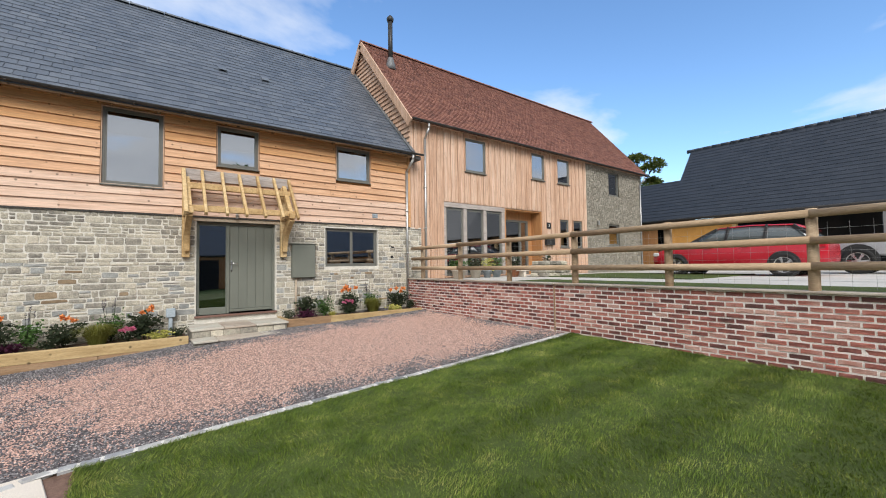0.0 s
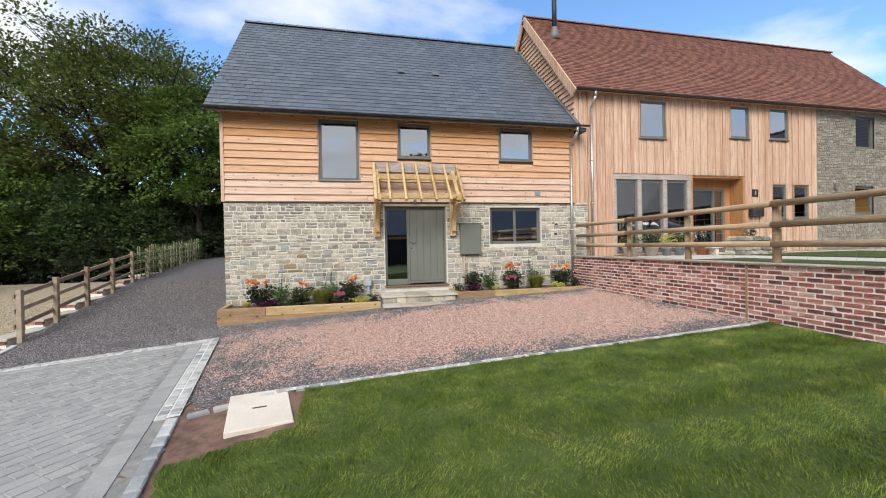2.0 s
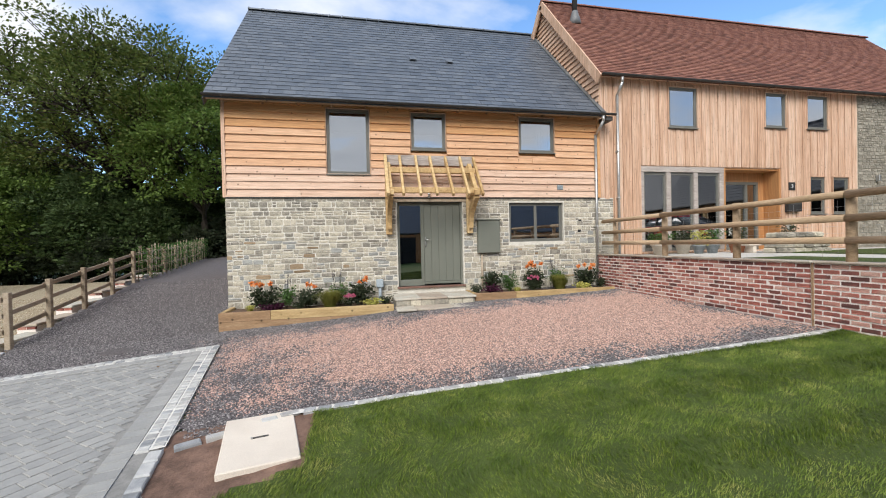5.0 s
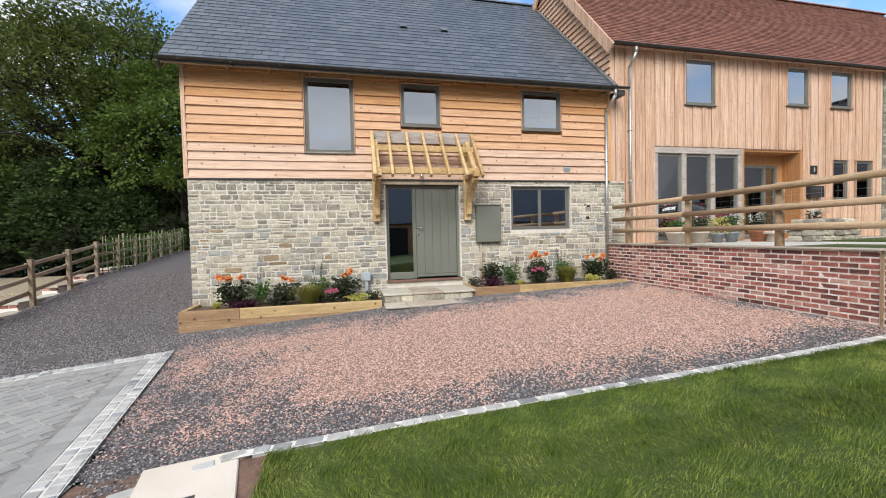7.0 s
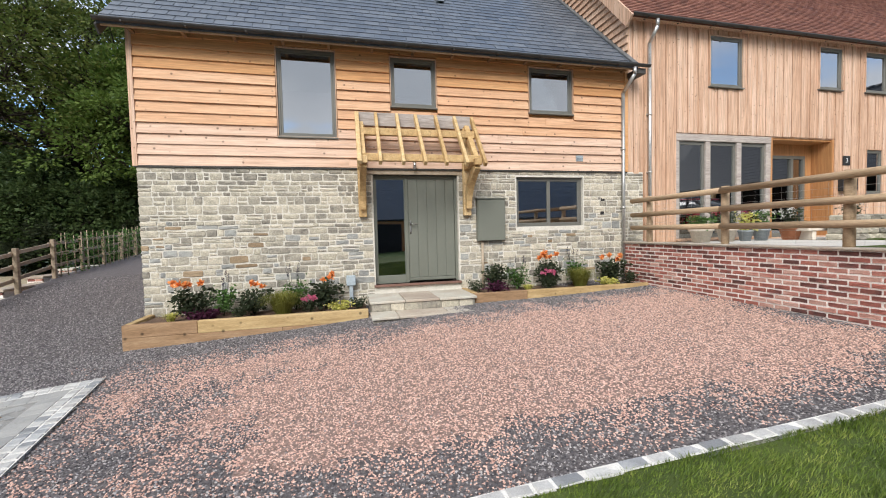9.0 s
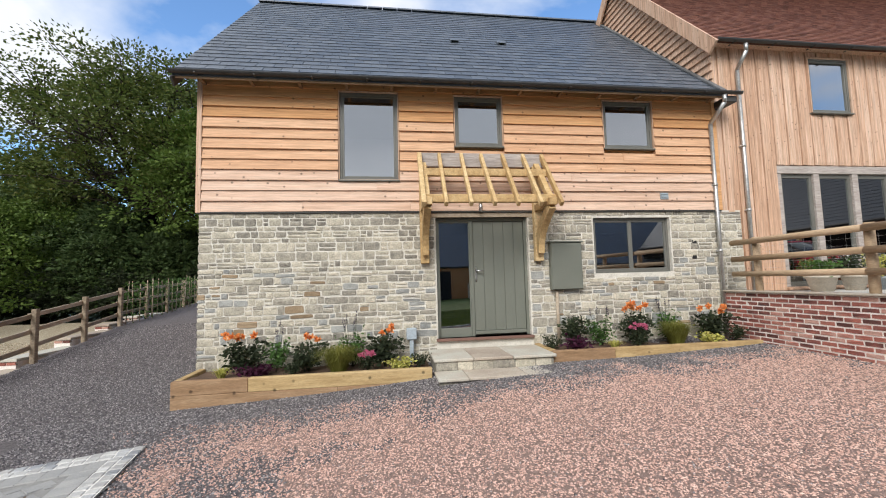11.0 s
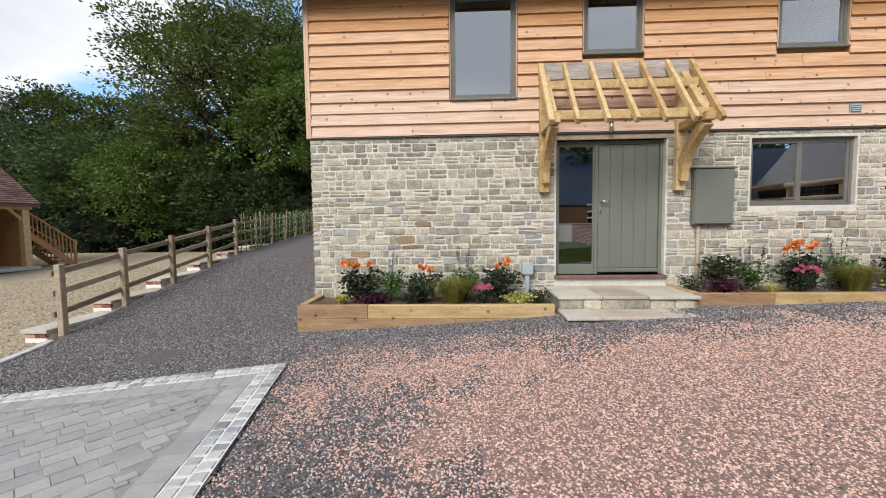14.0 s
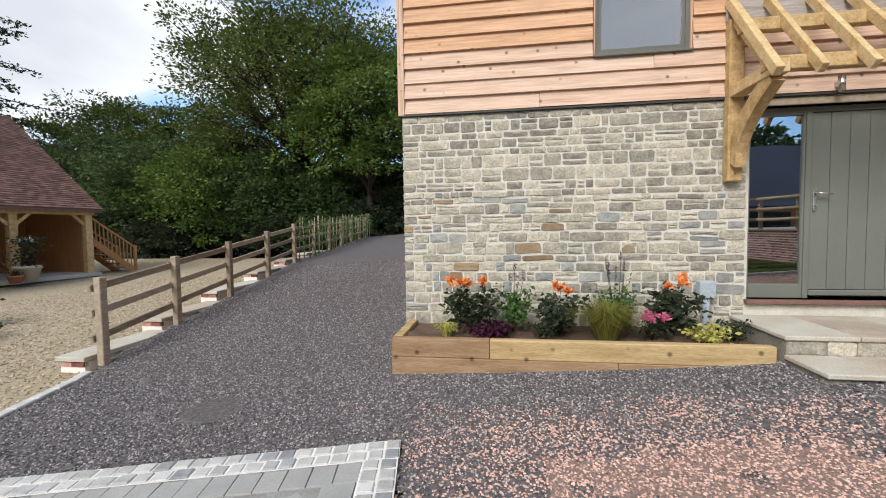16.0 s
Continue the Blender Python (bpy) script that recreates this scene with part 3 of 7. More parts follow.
pebbles("grey_gravel", M["peb_dark"], dark, 0.0128, drive, drive_z)

yard = sheet("gravel_yard", M["grit_pale"], list(np.arange(-60, -9, 0.6)) + list(np.arange(-9, -5.5, 0.1)), list(np.arange(5.0, 10.4, 0.1)) + list(np.arange(10.4, 27.9, 0.4)), yard_z,
             lambda x, y: not in_paving(x, y) and (x < fence_x(y) - 0.1 if y > 9.6 else cross2(PL, Vector((-6.45, 9.75)) - PL, x, y) > 0) and cross2(PC, far_dir, x, y) < 0)
structure(yard, "pale buff gravel yard beside the lane")
pale = []
for k in range(26000):
    y = 6.0 + 14 * rp.random() ** 1.3
    x = -6.2 - 8.0 * rp.random() ** 1.2
    if (x < fence_x(y) - 0.2 if y > 9.6 else cross2(PL, Vector((-6.45, 9.75)) - PL, x, y) > 0.02) and not in_paving(x, y) and cross2(PC, far_dir, x, y) < -0.02:
        pale.append((x, y))
pebbles("buff_gravel", M["peb_pale"], pale, 0.022, yard, yard_z)

soil_bed = sheet("soil_patch", M["soil"], list(np.arange(-1.9, 0.7, 0.06)), list(np.arange(-4.0, 4.95, 0.06)), lambda x, y: gz(x, y) + 0.014 + 0.012 * noise.noise(Vector((x * 6, y * 6, 0))),
                 lambda x, y: cross2(PC, side_dir, x, y) > -0.03 and y < lawn_edge_y(x) - 0.05 and (x < 0.05 or y < 1.5))
structure(soil_bed, "bare reddish soil beside the paving")


def lawn_z(x, y):
    return gz(x, y) + 0.035 + 0.012 * noise.noise(Vector((x * 0.7, y * 0.7, 2.0)))


lawn = sheet("lawn", M["lawn"], list(np.arange(-3.0, 6.95, 0.1)), list(np.arange(-9, 4.95, 0.1)), lawn_z, in_lawn)
structure(lawn, "freshly mown striped green lawn")


def grass_blades():
    rs = np.random.RandomState(3)
    n = 420000
    y = 4.9 - 7.5 * rs.rand(n) ** 1.15
    x = -1.6 + 8.5 * rs.rand(n)
    wob = np.array([noise.noise(Vector((a * 7, b * 7, 1.0))) for a, b in zip(x[::50], y[::50])]).repeat(50)[:n]
    ok = np.array([in_lawn(a + 0.03 * w, b + 0.02 * w) for a, b, w in zip(x, y, wob)])
    x, y = x[ok], y[ok]
    n = len(x)
    z = np.array([lawn_z(a, b) for a, b in zip(x, y)])
    # mowing stripes lean the blades to and fro
    stripe = np.clip(np.sin((y + 0.05 * x) * 2 * np.pi / 1.05) * 2.5, -1, 1)
    # uneven tufts and thin places
    tuft = np.array([noise.noise(Vector((a * 3.1, b * 3.1, 5.0))) + 0.7 * noise.noise(Vector((a * 11, b * 11, 9.0))) for a, b in zip(x, y)])
    h = rs.uniform(0.014, 0.034, n) * np.clip(1.0 + 1.0 * tuft, 0.35, 2.0)
    w = rs.uniform(0.0016, 0.0032, n) * 1.3
    a = rs.uniform(0, 2 * np.pi, n)
    lx = rs.normal(0, 0.012, n) + 0.017 * stripe + 0.016 * tuft
    ly = rs.normal(0, 0.012, n) - 0.002 * stripe - 0.008 * tuft
    v = np.empty((n, 3, 3))
    v[:, 0] = np.stack([x - w * np.cos(a), y - w * np.sin(a), z - 0.004], 1)
    v[:, 1] = np.stack([x + w * np.cos(a), y + w * np.sin(a), z - 0.004], 1)
    v[:, 2] = np.stack([x + lx, y + ly, z + h], 1)
    me = mesh_np("grass", v.reshape(-1, 3), np.arange(n * 3).reshape(-1, 3))
    ob = part("grass", me, M["blade"], lawn)
    ob["kind"] = "stuff"


grass_blades()

paving = sheet("paving", M["joint"], list(np.arange(-12, 0.6, 0.1)), list(np.arange(-6, 8.4, 0.1)), gz, lambda x, y: cross2(PC, far_dir, x, y) > 0.03 and cross2(PC, side_dir, x, y) < -0.03, 0.029)
structure(paving, "grey block paving edged with pale setts")


# ---- house shells ----
def cut_wall(bm, x0, x1, z0, z1, y0, y1, holes):
    """A wall along x from boxes, left open at holes (x0, x1, z0, z1)."""
    xc = sorted({x0, x1, *[min(max(h[i], x0), x1) for h in holes for i in (0, 1)]})
    zc = sorted({z0, z1, *[min(max(h[i], z0), z1) for h in holes for i in (2, 3)]})
    for a, b in zip(xc, xc[1:]):
        run = None
        for c, d in zip(zc, zc[1:]):
            mx, mz = (a + b) / 2, (c + d) / 2
            if any(h[0] < mx < h[1] and h[2] < mz < h[3] for h in holes):
                if run:
                    box(bm, a, b, y0, y1, *run)
                run = None
            else:
                run = (run[0] if run else c, d)
        if run:
            box(bm, a, b, y0, y1, *run)
    bmesh.ops.remove_doubles(bm, verts=bm.verts, dist=0.0005)


FY = 10.51
BIG = (-0.38, 0.64, 3.61, 5.2)
MID = (1.68, 2.57, 4.25, 5.19)
SMALL = (4.58, 5.6, 4.26, 5.2)
KIT = (4.27, 5.85, 1.87, 2.92)
DOOR = (1.28, 2.98, 0.80, 2.94)
XL, XR = -2.68, 6.95
bm = bmesh.new()
cut_wall(bm, XL + 0.02, XR + 0.45, 0.0, 3.05, FY + 0.002, FY + 0.4, [KIT, DOOR])
wall_south = structure(part("wall_south_stone", bm, M["lime"]), "grey rubble stone ground-floor wall with lime joints")
bm = bmesh.new()
cut_wall(bm, XL + 0.02, XR, 3.05, 5.62, FY + 0.06, FY + 0.4, [BIG, MID, SMALL])
wall_upper = structure(part("wall_south_boarded", bm, M["board"]), "larch weatherboarded upper wall")
bm = boxes((XL + 0.02, XL + 0.4, FY + 0.4, 18.7, 0.0, 5.6), (XL + 0.02, XR, 18.4, 18.7, 0.0, 5.6))
v = [bm.verts.new(c) for c in ((XL + 0.02, FY + 0.1, 5.55), (XL + 0.02, 18.7, 5.55), (XL + 0.02, 14.6, 9.55))]
bm.faces.new(v)
structure(part("wall_west", bm, M["board"]), "boarded gable end and rear walls of the house")
bm = boxes((XL + 0.4, XR, FY + 0.4, 18.4, 0.62, 0.72), (XL + 0.4, XR, FY + 0.4, 18.4, 3.0, 3.2))
structure(part("floor_indoor", bm, M["room"]), "indoor floors")
bm = boxes((XL + 0.4, XR, FY + 3.4, FY + 3.5, 0.72, 5.6), (1.1, 1.16, FY + 0.4, FY + 3.4, 0.72, 3.0), (3.1, 3.16, FY + 0.4, FY + 3.4, 0.72, 3.0), (XL + 0.4, XR, FY + 0.4, FY + 3.4, 5.56, 5.6))
structure(part("wall_indoor", bm, M["room"]), "plain indoor partition walls")


def roof_core(name, mat, x0, x1, eave, ridge, back_y, thick=0.1, label=""):
    """Two slopes with thickness; eave and ridge are (y, z)."""
    bm = bmesh.new()
    (ey, ez), (ry, rz_) = eave, ridge
    for a, b in (((ey, ez), (ry, rz_)), ((back_y, ez), (ry, rz_))):
        top = [bm.verts.new(c) for c in ((x0, a[0], a[1]), (x1, a[0], a[1]), (x1, b[0], b[1]), (x0, b[0], b[1]))]
        low = [bm.verts.new((w.co.x, w.co.y, w.co.z - thick * 1.4)) for w in top]
        bm.faces.new(top)
        bm.faces.new(low[::-1])
        for i in range(4):
            j = (i + 1) % 4
            bm.faces.new((top[i], low[i], low[j], top[j]))
    bmesh.ops.recalc_face_normals(bm, faces=bm.faces)
    return structure(part(name, bm, mat), label)


S_E, S_R = (10.13, 5.26), (14.6, 9.62)
slate_roof = roof_core("roof_slate", M["slate_far"], -2.95, XR + 0.02, S_E, S_R, 19.1, 0.04, label="dark blue slate roof with clay ridge")
T_E, T_R = (10.27, 6.42), (13.62, 10.3)
tile_roof = roof_core("roof_tiled", M["tile"], 6.86, 21.75, T_E, T_R, 16.97, 0.04, label="red clay plain-tile roof")


def shingle_mats(x0, x1, eave, ridge, w, expo, length, thick, rng, gap=0.006, stagger=0.5, lift=0.0):
    """Poses of overlapping slates or tiles on one slope, in rows from the eave up."""
    (ey, ez), (ry, rz_) = eave, ridge
    L = math.hypot(ry - ey, rz_ - ez)
    dy, dz = (ry - ey) / L, (rz_ - ez) / L
    out = []
    rows = int(L / expo)
    for r in range(rows + 1):
        s = r * expo - 0.03
        ln = min(length, L - s)
        if ln < 0.06:
            continue
        x = x0 - (w * stagger if r % 2 else 0)
        tilt = thick * 1.25 / expo
        while x < x1 - 0.02:
            a, b = max(x, x0), min(x + w, x1)
            if b - a > 0.03:
                up = lift + thick * 1.3 + rng.uniform(0, 0.15) * thick
                oy, oz = ey + dy * s - dz * up, ez + dz * s + dy * up
                cy_, cz = dy * math.cos(tilt) + dz * math.sin(tilt), dz * math.cos(tilt) - dy * math.sin(tilt)
                j = rng.uniform(-0.004, 0.004)
                m = Matrix(((b - a - gap, 0, 0, a + gap / 2), (0, cy_ * ln, -cz * thick, oy + j * dy), (0, cz * ln, cy_ * thick, oz + j * dz), (0, 0, 0, 1)))
                out.append((r, m))
            x += w
    return out


def unit_box_mesh(name, mat):
    me = bpy.data.meshes.new(name)
    me.from_pydata([tuple(v) for v in CUBE_V], [], [tuple(int(i) for i in f) for f in CUBE_F])
    me.materials.append(mat)
    return me


rng = random.Random(11)
slates = shingle_mats(-2.97, XR, S_E, S_R, 0.3, 0.222, 0.42, 0.01, rng, gap=0.01)
rest_slates = [m for r, m in slates if r > 8]
ob = part("slates", many("slates", CUBE_V, CUBE_F, rest_slates), M["slate_far"], slate_roof)
ob["kind"] = "stuff"
tiles = shingle_mats(6.84, 21.78, T_E, T_R, 0.165, 0.1, 0.2, 0.014, rng)
ob = part("tiles", many("tiles", CUBE_V, CUBE_F, [m for r, m in tiles]), M["tile"], tile_roof)
ob["kind"] = "stuff"

# ridge tiles
def ridge_line(roof, mat, x0, x1, y, z, r=0.12, step=0.42):
    bm = bmesh.new()
    n = 8
    for e in (0.0, step - 0.012):
        for i in range(n + 1):
            w = math.pi * i / n
            bm.verts.new((e, -r * math.cos(w), r * 0.75 * math.sin(w)))
    bm.verts.ensure_lookup_table()
    for i in range(n):
        bm.faces.new([bm.verts[k] for k in (i, i + 1, n + 2 + i, n + 1 + i)])
    bm.faces.new([bm.verts[i] for i in range(n + 1)][::-1])
    bm.faces.new([bm.verts[n + 1 + i] for i in range(n + 1)])
    # raised lip at the joint
    tube(bm, (0.0, 0, r * 0.72), (0.05, 0, r * 0.72), 0.035, 0.03, 6)
    bmesh.ops.recalc_face_normals(bm, faces=bm.faces)
    me = bpy.data.meshes.new("ridge_tile")
    bm.to_mesh(me)
    bm.free()
    me.materials.append(mat)
    x = x0
    while x < x1 - 0.05:
        piece("ridge_tile", me, roof, pose(x, y, z))
        x += step


ridge_line(slate_roof, M["slate"], -2.97, XR, S_R[0], S_R[1] - 0.02)
ridge_line(tile_roof, M["tile"], 6.84, 21.75, T_R[0], T_R[1] - 0.02)

# tiled house
TW = [(9.25, 10.23, 5.1, 6.28), (12.72, 13.52, 5.24, 6.3), (14.36, 15.2, 5.25, 6.3)]
GLZ = (8.33, 11.2, 1.5, 3.97)
REC = (11.2, 13.34, 1.45, 3.97)
SW = [(14.5, 15.14, 2.55, 3.73), (15.44, 16.1, 2.55, 3.73)]
BW = [(18.36, 19.31, 5.11, 6.27), (18.3, 19.26, 2.7, 3.73)]
bm = bmesh.new()
cut_wall(bm, XR + 0.05, 16.5, 1.3, 6.75, FY + 0.04, FY + 0.34, TW + SW + [GLZ, REC])
wall_timber = structure(part("wall_south_timber", bm, M["vboard"]), "vertically boarded larch house front")
bm = bmesh.new()
cut_wall(bm, 16.5, 21.45, 1.3, 6.75, FY + 0.012, FY + 0.34, BW)
wall_far = structure(part("wall_south_far_stone", bm, M["lime_far"]), "rubble stone end of the house front")
bm = boxes((21.1, 21.45, FY + 0.34, 16.7, 1.3, 6.7), (XR + 0.05, 21.45, 16.4, 16.7, 1.3, 6.7), (XR + 0.05, XR + 0.25, FY + 0.34, 16.4, 1.3, 6.7), (XR + 0.3, 21.1, FY + 3.3, FY + 3.4, 1.4, 6.6), (XR + 0.3, 21.1, FY + 0.34, FY + 3.3, 4.2, 4.4), (XR + 0.3, 21.1, FY + 0.34, FY + 3.3, 1.36, 1.44), (XR + 0.3, 21.1, FY + 0.34, FY + 3.3, 6.6, 6.66))
for x in (XR + 0.06, 21.44):
    bm.faces.new([bm.verts.new(c) for c in ((x, 10.6, 6.6), (x, 16.65, 6.6), (x, 13.62, 10.2))])
structure(part("wall_east", bm, M["room"]), "gable, rear and indoor walls of the tiled house")

# gable boards seen above the slate roof
gable = empty("gable_cladding", (0, 0, 0))
structure(gable, "horizontal larch boards on the gable above the slates")
for i in range(30):
    z = 5.4 + i * 0.165
    y0 = 10.45 + max(0, (z - 6.3) * (13.62 - 10.42) / 3.95)
    y1 = min(2 * 13.62 - y0, 16.6)
    if y1 - y0 < 0.1:
        break
    bm = bmesh.new()
    box(bm, XR - 0.02, XR + 0.05, y0, y1, z, z + 0.16)
    for vv in bm.verts:
        if vv.co.z > z + 0.1 and vv.co.x < XR:
            vv.co.x += 0.045
    part("board", bm, M["vboard"], gable)
bm = bmesh.new()
bar(bm, (6.84, T_E[0] - 0.05, T_E[1] - 0.17), (6.84, T_R[0], T_R[1] - 0.12), 0.05, 0.26)
bar(bm, (6.84, 2 * T_R[0] - T_E[0] + 0.05, T_E[1] - 0.17), (6.84, T_R[0], T_R[1] - 0.12), 0.05, 0.26)
structure(part("trim_bargeboard", bm, M["vboard"]), "pale larch bargeboard under the tile verge")
bm = bmesh.new()
bar(bm, (-2.955, S_E[0] + 0.03, S_E[1] - 0.14), (-2.955, S_R[0], S_R[1] - 0.12), 0.03, 0.16)
structure(part("trim_verge", bm, M["gutter"]), "dark verge trim of the slate roof")

# terrace behind the brick wall
TZ = 1.42
bm = boxes((7.03, 60, -40, FY + 0.04, 0.2, TZ))
terrace = structure(part("terrace", bm, M["patio"]), "pale paved terrace above the brick wall")
bm = boxes((7.06, 8.6, -30, 6.6, TZ, TZ + 0.05), (11.2, 16, 4.2, 9.0, TZ, TZ + 0.03))
structure(part("lawn_terrace", bm, M["lawn"]), "strip of grass on the terrace")

# brick retaining wall
bm = boxes((6.853, 7.05, -14.0, 10.45, 0.1, 1.455))
wall_brick = structure(part("wall_brick", bm, M["mortar"]), "red brick retaining wall with pale mortar")
bm = boxes((6.80, 7.08, -14.0, 4.99, 1.455, 1.485), (6.80, 7.08, 5.01, 10.45, 1.455, 1.485), bevel=0.006)
structure(part("trim_coping", bm, M["slab"]), "thin stone coping on the brick wall")


structure(part("trim_movement_joint", boxes((6.836, 6.853, 5.0, 5.026, 0.2, 1.455)), M["sleeper_brown"]), "brown sealed movement joint in the brick wall")


# ---- garage range across the terrace ----
def garage():
    root = empty("garage_building", (23, 0, TZ))
    tagged(root, "long dark slate-roofed garage range with timber posts", "building")
    pr = lambda n, b, m, l="": part(n, b, m, root, l)
    def slope(y0, y1, ex, ez, rx, rz_):
        bm = bmesh.new()
        for s in (1, -1):
            e = ex if s == 1 else 2 * rx - ex
            q = [bm.verts.new((x - 23, y, z - TZ)) for x, y, z in ((e, y0, ez), (e, y1, ez), (rx, y1, rz_), (rx, y0, rz_))]
            lo = [bm.verts.new((w.co.x, w.co.y, w.co.z - 0.14)) for w in q]
            bm.faces.new(q)
            bm.faces.new(lo[::-1])
            for i in range(4):
                bm.faces.new((q[i], lo[i], lo[(i + 1) % 4], q[(i + 1) % 4]))
        bmesh.ops.recalc_face_normals(bm, faces=bm.faces)
        return bm
    roof = pr("roof", slope(-16, 9.95, 23, 4.15, 26.6, 8.45), M["slate_dark"])
    low = pr("roof", slope(9.95, 15, 23, 4.15, 25.0, 6.5), M["slate_dark"], "lower slate roof")
    rg = random.Random(4)
    def swap(ms, rx):
        out = []
        for r, m in ms:
            # built along x, facing -y; turn to run along y, facing -x
            out.append(Matrix.Translation((0, 0, 0)) @ Matrix(((0, 1, 0, -23), (-1, 0, 0, 0), (0, 0, 1, -TZ), (0, 0, 0, 1))) @ m)
        return out
    a = shingle_mats(-9.95, 6, (23, 4.15), (26.6, 8.45), 0.3, 0.25, 0.4, 0.012, rg)
    ob = part("slates", many("slates", CUBE_V, CUBE_F, swap(a, 0)), M["slate_dark"], roof)
    ob["kind"] = "stuff"
    a = shingle_mats(-15, -9.95, (23, 4.15), (25.0, 6.5), 0.3, 0.25, 0.4, 0.012, rg)
    ob = part("slates", many("slates", CUBE_V, CUBE_F, swap(a, 0)), M["slate_dark"], low)
    ob["kind"] = "stuff"
    bm = bmesh.new()
    for i in range(36):
        tube(bm, (3.6, -6 + i * 0.45, 7.03), (3.6, -5.58 + i * 0.45, 7.03), 0.1, 0.11, 7)
    pr("ridge", bm, M["slate_dark"])
    # shade inside the open bays is put into the wall colour
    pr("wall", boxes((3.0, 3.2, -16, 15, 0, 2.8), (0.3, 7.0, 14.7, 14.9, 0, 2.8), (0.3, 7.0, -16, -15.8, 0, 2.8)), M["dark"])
    pr("panel", boxes((0.35, 0.42, 7.0, 9.9, 0, 2.35)), M["ply"], "orange timber panel")
    pr("panel", boxes((0.35, 0.42, 10.6, 14.8, 0, 2.35)), M["door_orange"])
    pr("beam", boxes((0.2, 0.4, -16, 15, 2.35, 2.6)), M["sleeper_brown"])
    for y in (-9, -5.5, -2, 1.5, 4.2, 6.9, 9.95, 12.5):
        pr("post", boxes((0.2, 0.4, y - 0.1, y + 0.1, 0, 2.35)), M["oak"])
    bm = bmesh.new()
    tube(bm, (-0.05, -16, 2.66), (-0.05, 15, 2.66), 0.06, None, 8)
    pr("gutter", bm, M["gutter"])


garage()


# ---- windows and doors ----
WN = [0]


def window(x0, x1, z0, z1, y, label, lights=1, depth=0.07, frame_w=0.042, sill=True, mat="frame", curtain=False, trim=True):
    """A framed window in an opening: casing, sashes with panes, sill, and a light lining behind."""
    WN[0] += 1
    root = empty("window_%d" % WN[0], ((x0 + x1) / 2, y, z0))
    structure(root, label)
    w, h = x1 - x0, z1 - z0
    X = -w / 2
    if trim:
        t = 0.016
        part("casing", boxes((X - t, X, -0.035, 0.05, -t, h + t), (X + w, X + w + t, -0.035, 0.05, -t, h + t), (X, X + w, -0.035, 0.05, h, h + t)), M["vboard"], root)
    f = frame_w
    part("window_frame", boxes((X, X + f, 0, depth, 0, h), (X + w - f, X + w, 0, depth, 0, h), (X + f, X + w - f, 0, depth, 0, f), (X + f, X + w - f, 0, depth, h - f, h), bevel=0.004), M[mat], root)
    lw = (w - 2 * f) / lights
    for i in range(lights):
        a, b = X + f + i * lw, X + f + (i + 1) * lw
        s = 0.036
        sash = part("sash", boxes((a, a + s, 0.012, depth, f, h - f), (b - s, b, 0.012, depth, f, h - f), (a + s, b - s, 0.012, depth, f, f + s), (a + s, b - s, 0.012, depth, h - f - s, h - f), bevel=0.004), M[mat], root)
        p = part("pane", boxes((a + s - 0.004, b - s + 0.004, 0.035, 0.041, f + s - 0.004, h - f - s + 0.004)), M["glass"], sash)
        p.visible_shadow = False
        if curtain and i == lights - 1:
            bm = bmesh.new()
            n = 14
            cw = (b - a) * 0.34
            g = [[bm.verts.new((b - s - cw + cw * k / n, 0.2 + 0.025 * math.sin(k * 1.9), z)) for z in (f, h - f)] for k in range(n + 1)]
            for p0, p1 in zip(g, g[1:]):
                q = bm.faces.new((p0[0], p1[0], p1[1], p0[1]))
                q.smooth = True
            bmesh.ops.solidify(bm, geom=bm.faces[:], thickness=0.004)
            part("curtain", bm, M["curtain"], root, "white curtain")
    if sill:
        bm = bmesh.new()
        box(bm, X - 0.02, X + w + 0.02, -0.06, 0.02, -0.026, 0.002, 0.005)
        part("window_sill", bm, M[mat], root)
    return root


def window_holes():
    window(*BIG, FY, "tall grey-framed fixed window among larch boards", 1)
    window(*MID, FY, "small square grey-framed window among larch boards", 1)
    window(*SMALL, FY, "small grey-framed window with a pale curtain", 1, curtain=True)
    window(*KIT, FY + 0.07, "two-light grey casement in the stone wall", 2, frame_w=0.045, trim=False)
    for h in TW:
        window(*h, FY - 0.01, "grey-framed upper window in vertical larch boards", 1, curtain=True)
    for h in SW:
        window(*h, FY + 0.02, "narrow grey-framed window beside the entrance", 1)
    for h in BW:
        window(*h, FY + 0.06, "grey-framed window in rubble stone", 1)


window_holes()


